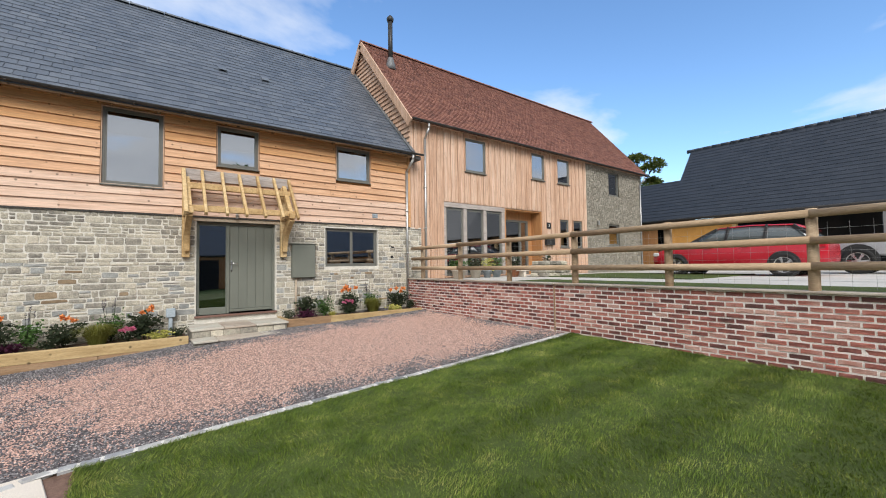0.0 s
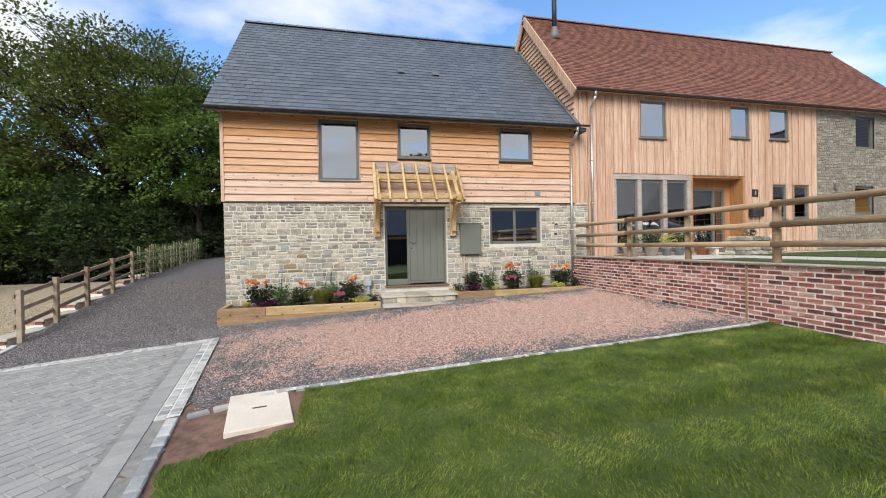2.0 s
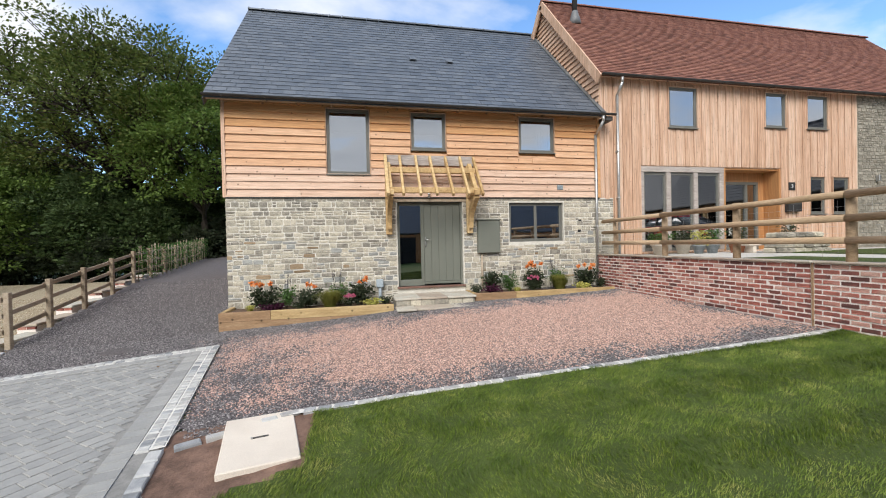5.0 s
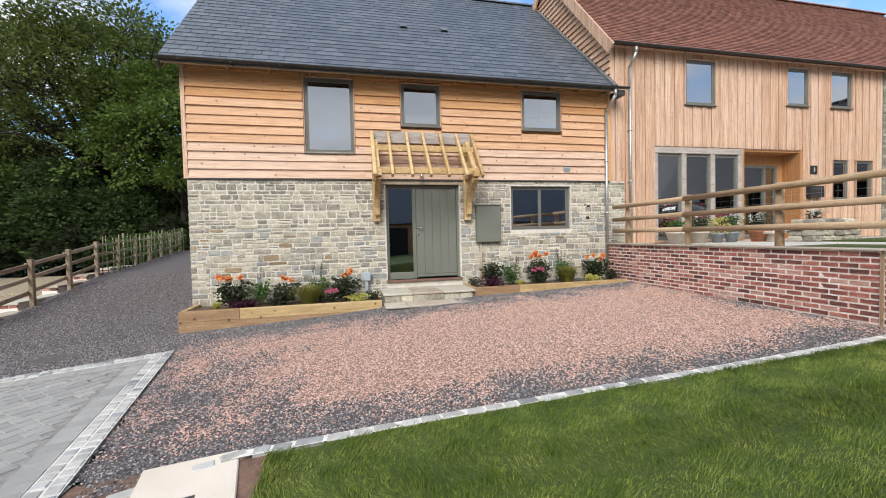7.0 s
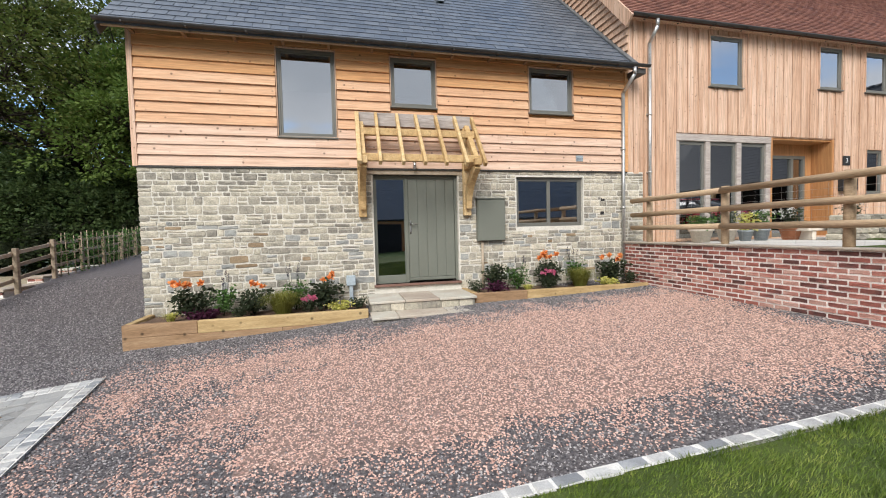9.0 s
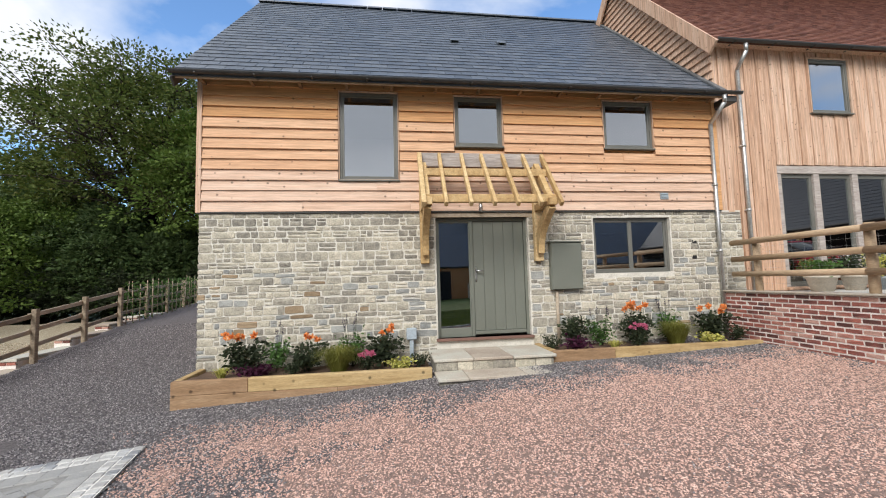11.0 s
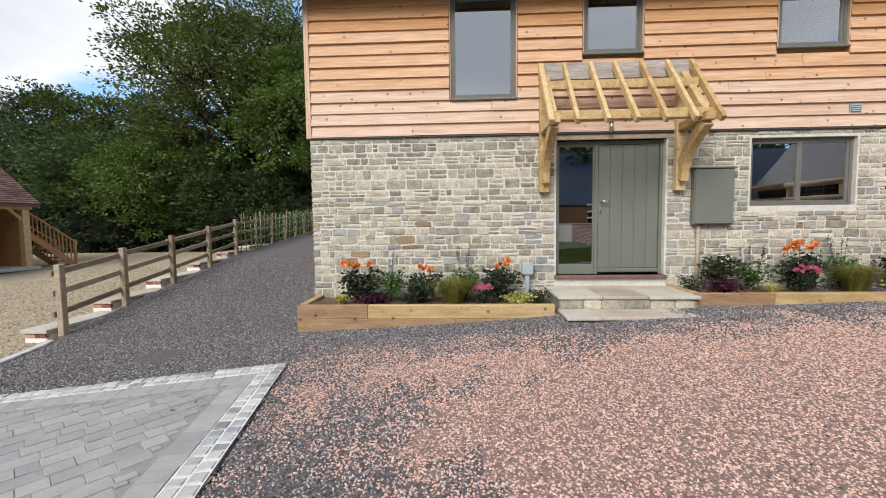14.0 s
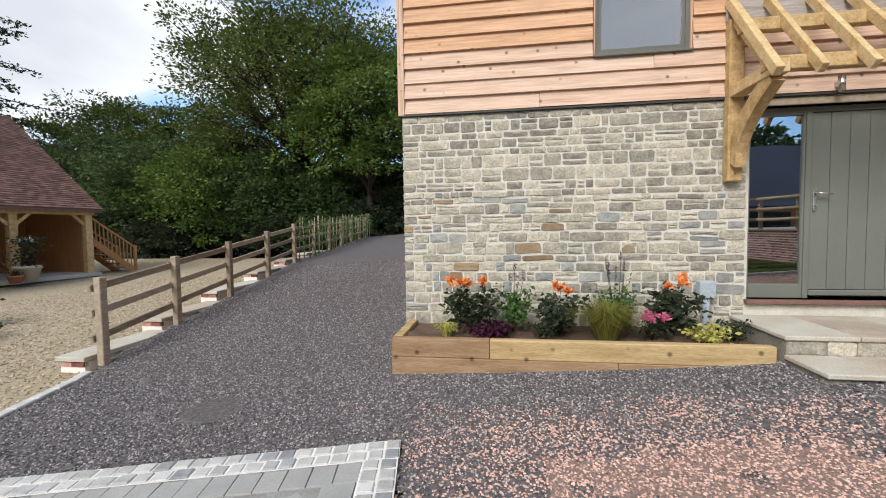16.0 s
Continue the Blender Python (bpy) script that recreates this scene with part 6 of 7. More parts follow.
# ---- timber outbuilding across the yard ----
def outbuilding():
    root = empty("timber_outbuilding", (-17.367, 19.354, 0.1), -97.0)
    tagged(root, "oak-framed outbuilding with brown tiled roof and open bay", "building")
    pr = lambda n, b, m, l="": part(n, b, m, root, l)
    ez, rz_, ry = 2.55, 6.5, -4.6
    def slope(x0, x1, ey, ez):
        bm = bmesh.new()
        for a, b in (((ey, ez), (ry, rz_)), ((2 * ry - ey, ez), (ry, rz_))):
            q = [bm.verts.new(c) for c in ((x0, a[0], a[1]), (x1, a[0], a[1]), (x1, b[0], b[1]), (x0, b[0], b[1]))]
            lo = [bm.verts.new((w.co.x, w.co.y, w.co.z - 0.14)) for w in q]
            bm.faces.new(q)
            bm.faces.new(lo[::-1])
            for i in range(4):
                bm.faces.new((q[i], lo[i], lo[(i + 1) % 4], q[(i + 1) % 4]))
        bmesh.ops.recalc_face_normals(bm, faces=bm.faces)
        return bm
    roof = pr("roof", slope(-0.15, 16, 0.35, ez - 0.05), M["tile_brown"])
    rg = random.Random(9)
    flip = Matrix(((-1, 0, 0, 0), (0, -1, 0, 0), (0, 0, 1, 0), (0, 0, 0, 1)))
    ms = [flip @ m for r, m in shingle_mats(-16, 0.17, (-0.35, ez - 0.05), (-ry, rz_), 0.2, 0.13, 0.22, 0.02, rg)]
    ob = part("tiles", many("tiles", CUBE_V, CUBE_F, ms), M["tile_brown"], roof)
    ob["kind"] = "stuff"
    # nearer block with its own lower eave
    ms = [flip @ m for r, m in shingle_mats(-16, -4.5, (-1.2, ez - 0.16), (0.2, ez + 0.55), 0.2, 0.13, 0.22, 0.02, rg)]
    ob = part("tiles", many("tiles", CUBE_V, CUBE_F, ms), M["tile_brown"], roof)
    ob["kind"] = "stuff"
    for b in ((4.68, 15.8, 0.7, 0.9, -0.1, ez - 0.1), (4.68, 4.88, -3.6, 0.7, -0.1, ez - 0.1)):
        pr("wall", boxes(b), M["board"])
    for i in range(13):
        pr("board", boxes((4.63, 15.8, 0.9, 0.93, -0.05 + i * 0.18, 0.12 + i * 0.18), bevel=0.006), M["board"])
    for b in ((0.0, 4.7, -3.7, -3.6, -0.1, ez), (0, 0.1, -9.0, -0.1, -0.1, ez), (0.1, 15.8, -9.0, -8.9, -0.1, ez), (15.7, 15.8, -8.9, 0.5, -0.1, ez)):
        pr("wall", boxes(b), M["door_orange"])
    for i in range(8):
        pr("stud", boxes((0.5 + i * 0.5, 0.6 + i * 0.5, -3.6, -3.5, 0, ez - 0.1)), M["oak"])
    bm = bmesh.new()
    bar(bm, (0.6, -3.48, 0.1), (2.4, -3.48, 1.7), 0.1, 0.1)
    pr("brace", bm, M["oak"])
    bm = bmesh.new()
    bar(bm, (2.4, -3.47, 0.1), (1.1, -3.47, 1.9), 0.1, 0.1)
    pr("brace", bm, M["oak"])
    pr("screen", boxes((3.7, 4.2, -3.5, -3.45, 1.0, 1.55), bevel=0.01), M["black"], "dark framed panel on the back wall")
    for x in (0.12, 2.42):
        pr("post", boxes((x - 0.12, x + 0.12, -0.2, 0.04, 0, ez - 0.28), bevel=0.012), M["oak"])
        for s in (-1, 1):
            bm = bmesh.new()
            if x + s * 0.6 > -0.1:
                bar(bm, (x, -0.08, ez - 0.75), (x + s * 0.5, -0.08, ez - 0.26), 0.09, 0.1)
                pr("brace", bm, M["oak"])
            else:
                bm.free()
    pr("beam", boxes((-0.1, 4.68, -0.2, 0.04, ez - 0.28, ez - 0.06), bevel=0.012), M["oak"])
    pr("floor", boxes((-0.1, 4.68, -3.6, 0.25, -0.1, 0.03)), M["slab"])
    bm = bmesh.new()
    for a, b in (((4.85, 1.0, ez - 0.15), (4.85, 0.97, -0.05)),):
        tube(bm, a, b, 0.04, None, 10)
    pr("downpipe", bm, M["zinc"])
    bm = bmesh.new()
    tube(bm, (4.5, 1.24, ez - 0.2), (15.8, 1.24, ez - 0.2), 0.05, None, 8)
    pr("gutter", bm, M["zinc"])
    # outside stair
    st = pr("stair", boxes((-0.3, 0.0, -1.6, -0.5, 1.55, 1.6)), M["door_orange"], "outside oak stair with balustrade")
    for s in range(8):
        part("tread", boxes((-0.5 - s * 0.205, -0.26 - s * 0.205, -1.55, -0.5, 1.36 - s * 0.19, 1.4 - s * 0.19), bevel=0.004), M["door_orange"], st)
    for y in (-0.48, -1.56):
        bm = bmesh.new()
        bar(bm, (0, y, 1.5), (-2.0, y, -0.15), 0.05, 0.24)
        part("stringer", bm, M["door_orange"], st)
        bm = bmesh.new()
        bar(bm, (0, y, 2.4), (-2.02, y, 0.92), 0.07, 0.06)
        part("handrail", bm, M["door_orange"], st)
        for k in range(12):
            x = -0.13 - k * 0.155
            part("baluster", boxes((x - 0.018, x + 0.018, y - 0.018, y + 0.018, 1.42 + x * 0.82, 2.36 + x * 0.73)), M["door_orange"], st)
        part("newel", boxes((-2.07, -1.97, y - 0.05, y + 0.05, -0.1, 1.0), bevel=0.008), M["door_orange"], st)
    lamp = tagged(empty("wall_lantern", (0, 0, 0)), "small galvanised lantern on orange boards", "wall lantern")
    lamp.matrix_basis = root.matrix_basis @ pose(5.3, 0.95, 1.65)
    bm = bmesh.new()
    tube(bm, (0, 0, 0.15), (0, 0.2, 0.2), 0.012, None, 6)
    lathe(bm, [(0.02, 0.2), (0.11, 0.13), (0.11, 0.11)], 12, (0, 0.2, 0))
    part("shade", bm, M["zinc"], lamp)
    return root


ob_root = outbuilding()


def potted(at, r, h, pot, leaf, ph, pw, n, seed, label, flowers=0, size=0.07):
    root = empty("potted_plant", at)
    tagged(root, label, "potted plant", "terrace pots")
    bm = bmesh.new()
    lathe(bm, [(r * 0.68, 0), (r * 0.95, h * 0.82), (r * 1.06, h * 0.83), (r * 1.08, h), (r * 0.93, h), (r * 0.9, h * 0.88)], 20)
    part("pot", bm, M[pot], root)
    rs = random.Random(seed)
    cs = []
    while len(cs) < n:
        p = (rs.gauss(0, pw * 0.26), rs.gauss(0, pw * 0.26), h * 0.9 + ph * rs.random() ** 0.8)
        cs.append(p)
    part("foliage", leaf_cloud(cs, size, seed), M[leaf], root)
    part("stem", stems([((0, 0, h * 0.8), (rs.gauss(0, pw * 0.15), rs.gauss(0, pw * 0.15), h + ph * 0.7)) for i in range(6)], 0.005), M["leaf_dark"], root)
    for i in range(flowers):
        c = np.array([(rs.gauss(0, pw * 0.25), rs.gauss(0, pw * 0.25), h + ph * rs.uniform(0.6, 1.05))]) + np.random.RandomState(i).normal(0, 0.012, (12, 3))
        part("flower", leaf_cloud(c, 0.045, i, 1.0), M["petal_white"], root)


potted((8.5, 10.0, TZ), 0.24, 0.3, "pot_pale", "leaf_green", 0.3, 0.5, 420, 1, "bushy green plant in a wide pale pot")
potted((9.22, 10.0, TZ), 0.2, 0.3, "pot_pale", "leaf_dark", 0.4, 0.4, 260, 2, "dark plant in a buff clay pot", 3)
potted((9.7, 9.95, TZ), 0.15, 0.25, "pot_grey", "leaf_yellow", 0.42, 0.4, 260, 3, "yellow-green plant in a blue-grey pot")
potted((10.1, 9.9, TZ), 0.17, 0.27, "pot_grey", "leaf_green", 0.42, 0.42, 300, 4, "leafy plant with pale flowers in a grey pot", 8)
potted((10.85, 9.8, TZ), 0.22, 0.3, "terracotta", "leaf_dark", 0.42, 0.42, 320, 5, "white-flowered plant in a terracotta pot", 14)
potted((12.3, 9.5, TZ), 0.16, 0.4, "pot_pale", "leaf_dark", 0.4, 0.35, 220, 6, "pale-flowered plant in a stone pot", 10)
m = ob_root.matrix_basis
potted(tuple(m @ Vector((2.5, 0.75, 0.02))), 0.34, 0.5, "pot_pale", "leaf_dark", 1.0, 0.8, 520, 7, "tall dark plant with white flowers in a terracotta pot", 10, 0.1)
potted(tuple(m @ Vector((2.95, 0.95, 0.0))), 0.2, 0.25, "terracotta", "leaf_dark", 0.15, 0.3, 80, 8, "small terracotta pot beside a larger one")


def bench(at, rz):
    root = empty("stone_bench", at, rz)
    tagged(root, "low pale slab bench on the terrace", "bench")
    part("seat", boxes((-0.6, 0.6, -0.2, 0.2, 0.2, 0.27), bevel=0.01), M["concrete"], root)
    for x in (-0.45, 0.35):
        part("support", boxes((x, x + 0.1, -0.16, 0.16, 0, 0.2), bevel=0.01), M["concrete"], root)


bench((11.35, 9.45, TZ), -8)
pile = empty("stone_pile", (11.75, 8.9, TZ))
tagged(pile, "loose stack of rough building stones on the terrace", "stone pile")
rs = random.Random(77)
pm = [piece_mesh("stacked_stone", M["stone"], 0.06, 0.07, 200 + i) for i in range(4)]
for k in range(4):
    for i in range(5 - (k > 2)):
        for j in range(2):
            piece("stacked_stone", rs.choice(pm), pile, block(-0.7 + i * 0.3 + rs.uniform(-0.03, 0.03), -0.3 + j * 0.3, k * 0.135, 0.28, 0.28, 0.13, rs.uniform(-8, 8)))


def folding_table():
    root = empty("garden_table", (0, 0, 0))
    root.matrix_basis = m @ pose(4.0, 0.55, 0.03)
    tagged(root, "small folding wooden garden table under the open bay", "garden table")
    for i in range(6):
        part("slat", boxes((-0.5, 0.5, -0.3 + i * 0.1, -0.215 + i * 0.1, 0.7, 0.725), bevel=0.004), M["fence"], root)
    for y in (-0.25, 0.25):
        for s in (-1, 1):
            bm = bmesh.new()
            bar(bm, (s * 0.42, y, 0), (-s * 0.38, y, 0.7), 0.03, 0.04)
            part("leg", bm, M["fence"], root)


folding_table()


def flower_bed():
    for i, (x, y, h, w, fl) in enumerate(((-11.2, 10.4, 0.55, 0.9, 9), (-12.2, 10.9, 0.6, 1.0, 12), (-12.0, 9.8, 0.35, 1.1, 0), (-10.9, 9.5, 0.3, 0.9, 0), (-13.2, 10.3, 0.5, 1.1, 8), (-10.4, 10.9, 0.28, 0.8, 0), (-11.7, 11.7, 0.6, 0.9, 8), (-10.0, 10.2, 0.2, 0.7, 0), (-13.0, 9.2, 0.35, 1.0, 0))):
        bushy("bed_shrub", "low grey-green shrub with white flowers in a gravel bed" if fl else "low spreading grey-green shrub in a gravel bed", (x, y, yard_z(x, y)), h, w, "leaf_dark", 0.09, 800, 300 + i, fl, "petal_white", 0.07)


flower_bed()


# ---- vehicles ----
def wheel(parent, x, y, r, w, spokes=5):
    bm = bmesh.new()
    prof = [(r * 0.68, -w / 2), (r * 0.95, -w / 2), (r, -w * 0.35), (r, w * 0.35), (r * 0.95, w / 2), (r * 0.68, w / 2)]
    n = 28
    rings = [[bm.verts.new((x + o, y + q * math.cos(2 * math.pi * i / n), r + q * math.sin(2 * math.pi * i / n))) for i in range(n)] for q, o in prof]
    for a, b in zip(rings, rings[1:] + rings[:1]):
        for i in range(n):
            f = bm.faces.new((a[i], a[(i + 1) % n], b[(i + 1) % n], b[i]))
            f.smooth = True
    bmesh.ops.recalc_face_normals(bm, faces=bm.faces)
    wh = part("wheel", bm, M["tyre"], parent)
    bm = bmesh.new()
    s = -1 if x < 0 else 1
    tube(bm, (x + s * w * 0.1, y, r), (x + s * w * 0.42, y, r), r * 0.18, None, 12)
    for k in range(spokes):
        a = 2 * math.pi * k / spokes
        for d in (-0.1, 0.1):
            bar(bm, (x + s * w * 0.36, y, r), (x + s * w * 0.32, y + r * 0.66 * math.cos(a + d), r + r * 0.66 * math.sin(a + d)), 0.03, 0.035, up=(1, 0, 0))
    for i in range(n):
        a, b = 2 * math.pi * i / n, 2 * math.pi * (i + 1) / n
        tube(bm, (x + s * w * 0.36, y + r * 0.67 * math.cos(a), r + r * 0.67 * math.sin(a)), (x + s * w * 0.36, y + r * 0.67 * math.cos(b), r + r * 0.67 * math.sin(b)), 0.02, None, 5, False)
    part("rim", bm, M["steel"], wh, "alloy rim")
    bm = bmesh.new()
    tube(bm, (x - s * w * 0.1, y, r), (x + s * w * 0.05, y, r), r * 0.66, None, 20)
    part("brake_disc", bm, M["black"], wh)


def loft(stations, mat, name, parent, smooth=True):
    """Body from cross-sections: each (y, [(x, z), ...]) for the right half, mirrored."""
    bm = bmesh.new()
    rings = []
    for y, half in stations:
        pts = [(x, z) for x, z in half] + [(-x, z) for x, z in reversed(half)]
        rings.append([bm.verts.new((x, y, z)) for x, z in pts])
    for a, b in zip(rings, rings[1:]):
        n = len(a)
        for i in range(n):
            f = bm.faces.new((a[i], a[(i + 1) % n], b[(i + 1) % n], b[i]))
            f.smooth = smooth
    bm.faces.new(rings[0])
    bm.faces.new(rings[-1][::-1])
    bmesh.ops.recalc_face_normals(bm, faces=bm.faces)
    return part(name, bm, mat, parent)


def red_car():
    root = empty("estate_car", (15.5, 4.55, TZ))
    tagged(root, "red estate car parked on the terrace drive", "car")
    def sec(y, zl, zb, hw, top):
        return (y, [(hw * 0.9, zl), (hw, zl + 0.12), (hw * 1.01, (zl + zb) / 2), (hw * 0.985, zb - 0.06), (hw * 0.93, zb), (hw * 0.6, top), (0.001, top + 0.015)])
    body = loft([sec(-2.32, 0.42, 0.86, 0.72, 0.88), sec(-2.22, 0.3, 0.98, 0.82, 1.0), sec(-1.9, 0.24, 1.03, 0.89, 1.06), sec(-1.0, 0.2, 1.03, 0.91, 1.05), sec(0.3, 0.2, 1.0, 0.91, 1.02), sec(0.95, 0.2, 0.97, 0.91, 1.0), sec(1.5, 0.22, 0.9, 0.89, 0.95), sec(2.0, 0.26, 0.8, 0.84, 0.86), sec(2.25, 0.34, 0.68, 0.72, 0.72), sec(2.34, 0.42, 0.58, 0.55, 0.6)], M["car_red"], "body", root)
    def gsec(y, z0, z1, w0, w1):
        return (y, [(w0, z0), (w1 + (w0 - w1) * 0.4, z0 + (z1 - z0) * 0.6), (w1, z1), (0.001, z1 + 0.01)])
    loft([gsec(-2.1, 1.02, 1.1, 0.76, 0.62), gsec(-1.65, 1.0, 1.43, 0.82, 0.62), gsec(-0.6, 1.0, 1.49, 0.84, 0.64), gsec(0.25, 0.99, 1.46, 0.84, 0.63), gsec(0.75, 0.97, 1.24, 0.8, 0.62), gsec(1.12, 0.95, 1.0, 0.74, 0.62)], M["glass_car"], "window_band", root)
    loft([gsec(-1.95, 1.28, 1.3, 0.66, 0.6), gsec(-1.6, 1.44, 1.475, 0.66, 0.6), gsec(-0.6, 1.485, 1.525, 0.67, 0.6), gsec(0.2, 1.46, 1.49, 0.66, 0.6), gsec(0.34, 1.4, 1.43, 0.65, 0.6)], M["car_red"], "roof", root)
    for s in (-1, 1):
        bm = bmesh.new()
        for y0, z0, y1, z1 in ((1.1, 0.98, 0.28, 1.45), (0.02, 0.99, -0.04, 1.49), (-0.95, 1.0, -1.0, 1.49), (-2.05, 1.05, -1.6, 1.44)):
            bar(bm, (s * 0.855, y0, z0), (s * 0.655, y1, z1), 0.05, 0.07)
        part("pillars", bm, M["black"], root)
        bm = bmesh.new()
        box(bm, s * 0.98 - 0.1, s * 0.98 + 0.1, 0.72, 0.84, 0.98, 1.1, 0.02)
        part("door_mirror", bm, M["black"], root)
        part("headlight", boxes((s * 0.72 - 0.12, s * 0.72 + 0.12, 2.0, 2.2, 0.64, 0.76), bevel=0.02), M["lamp_lens"], root)
        part("tail_light", boxes((s * 0.76 - 0.1, s * 0.76 + 0.1, -2.28, -2.1, 0.78, 0.98), bevel=0.02), M["car_red"], root)
        part("sill", boxes((s * 0.92 - 0.02, s * 0.92 + 0.02, -1.0, 1.0, 0.2, 0.3), bevel=0.01), M["black"], root)
        for y in (0.45, -0.5):
            part("door_handle", boxes((s * 0.93 - 0.015, s * 0.93 + 0.015, y - 0.1, y + 0.1, 0.86, 0.89), bevel=0.006), M["car_red"], root)
        for y in (1.42, -1.4):
            bm = bmesh.new()
            tube(bm, (s * 0.7, y, 0.34), (s * 0.925, y, 0.34), 0.375, None, 24)
            part("wheel_arch", bm, M["black"], root)
            wheel(root, s * 0.86, y, 0.325, 0.2)


M["glass_car"] = material("tinted_car_glass", [(0.3, (0.07, 0.085, 0.09)), (0.7, (0.1, 0.12, 0.125))], 0.06, 1, bump=0, spec=1.0)
red_car()


def four_by_four():
    root = empty("off_road_vehicle", (18.4, 0.75, TZ))
    tagged(root, "boxy silver off-road vehicle parked beside the red car", "car")
    bm = bmesh.new()
    box(bm, -0.85, 0.85, -2.1, 0.6, 0.5, 1.15, 0.04)
    box(bm, -0.82, 0.82, 0.6, 1.9, 0.55, 1.2, 0.05)
    part("body", bm, M["car_silver"], root)
    bm = bmesh.new()
    box(bm, -0.8, 0.8, -2.08, 0.75, 1.15, 1.95, 0.06)
    part("cabin", bm, M["car_silver"], root)
    for s in (-1, 1):
        for a, b in ((-1.9, -0.75), (-0.6, 0.1), (0.15, 0.65)):
            part("side_window", boxes((s * 0.8 - 0.012, s * 0.8 + 0.012, a, b, 1.28, 1.75), bevel=0.006), M["glass_car"], root)
        for y in (1.3, -1.3):
            bm = bmesh.new()
            tube(bm, (s * 0.6, y, 0.45), (s * 0.865, y, 0.45), 0.46, None, 20)
            part("wheel_arch", bm, M["black"], root)
            wheel(root, s * 0.82, y, 0.39, 0.22, 6)
    part("windscreen", boxes((-0.7, 0.7, 0.74, 0.77, 1.25, 1.8), bevel=0.006), M["glass_car"], root)
    part("bumper", boxes((-0.85, 0.85, 1.9, 2.05, 0.5, 0.65), bevel=0.02), M["black"], root)
    part("spare_wheel", boxes((-0.4, 0.4, -2.35, -2.1, 0.75, 1.5), bevel=0.1), M["tyre"], root)
    part("bumper", boxes((-0.85, 0.85, -2.25, -2.1, 0.45, 0.6), bevel=0.02), M["black"], root)


four_by_four()


# ---- facing pieces: stones, boards, bricks, slates, setts and pavers ----
def stone_face(parent, x0, x1, z0, z1, holes, y, seed, limit, joined_mat, low_first=0.0, size=1.0):
    """Random-coursed rubble: stones laid in uneven courses, leaving out the openings."""
    rs = random.Random(seed)
    kinds = [(M["stone"], 10), (M["stone_blue"], 3), (M["stone_rust"], 2)]
    meshes = [[piece_mesh("stone", mt, 0.022, 0.05, seed * 50 + 10 * k + i) for i in range(n)] for k, (mt, n) in enumerate(kinds)]
    laid = []
    z = z0
    while z < z1 - 0.02:
        h = min(rs.choice((0.085, 0.1, 0.12, 0.14, 0.155, 0.175)) * rs.uniform(0.9, 1.1) * size, z1 - z)
        if z1 - z - h < 0.045:
            h = z1 - z
        cuts = [(x0, x1)]
        for a, b, c, d in holes:
            if c < z + h - 0.02 and d > z + 0.02:
                nxt = []
                for p, q in cuts:
                    if p < a:
                        nxt.append((p, min(q, a)))
                    if q > b:
                        nxt.append((max(p, b), q))
                cuts = [(p, q) for p, q in nxt if q - p > 0.03]
        for p, q in cuts:
            x = p
            while x < q - 0.01:
                w = rs.choice((0.12, 0.16, 0.2, 0.25, 0.3, 0.36)) * rs.uniform(0.8, 1.2) * size
                if q - x - w < 0.09:
                    w = q - x
                g = rs.uniform(0.012, 0.023) * min(size, 1)
                if h > 0.1 * size and rs.random() < 0.3:
                    k = rs.uniform(0.4, 0.6)
                    for zz, hh in ((z, h * k), (z + h * k, h * (1 - k))):
                        laid.append((x + g / 2, zz + g / 2, w - g, hh - g, rs.uniform(-0.008, 0.0)))
                else:
                    laid.append((x + g / 2, z + g / 2, w - g, h - g, rs.uniform(-0.009, 0.0)))
                x += w
        z += h
    laid.sort(key=lambda s: s[1] < low_first)
    for i, (x, zz, w, h, o) in enumerate(laid[:limit]):
        k = rs.random()
        ms = meshes[2] if k < 0.045 else (meshes[1] if k < 0.2 else meshes[0])
        dz = rs.uniform(-0.006, 0.006)
        piece("stone", rs.choice(ms), parent, Matrix.LocRotScale((x, y + o - 0.004, zz + dz), Euler((0, radians(rs.uniform(-2.2, 2.2)), 0)), (w, 0.085, h + rs.uniform(-0.012, 0.008))))
    rest = laid[limit:]
    if rest:
        me = meshes[0][0]
        bv = np.array([tuple(v.co) for v in me.vertices])
        tri = []
        for p in me.polygons:
            vs = list(p.vertices)
            tri += [(vs[0], vs[i], vs[i + 1]) for i in range(1, len(vs) - 1)]
        ob = part("stones", many("stones", bv, np.array(tri), [block(x, y + o - 0.004, zz, w, 0.085, h) for x, zz, w, h, o in rest]), joined_mat, parent)
        ob["kind"] = "stuff"


stone_face(wall_south, XL, DOOR[0] - 0.02, 0.05, 3.03, [], FY, 1, 300, M["stone_joined"], low_first=0.55, size=0.9)
ws2 = empty("wall_south_stone_east", (0, 0, 0))
structure(ws2, "rubble stone facing beside the kitchen window")
stone_face(ws2, DOOR[1] + 0.02, XR + 0.46, 0.4, 3.03, [(KIT[0] - 0.02, KIT[1] + 0.02, KIT[2] - 0.04, KIT[3] + 0.02)], FY, 2, 300, M["stone_joined"], low_first=0.75, size=0.9)
stone_face(wall_far, 16.52, 21.46, 1.42, 6.43, BW, FY, 3, 0, M["stone_far"], size=0.66)
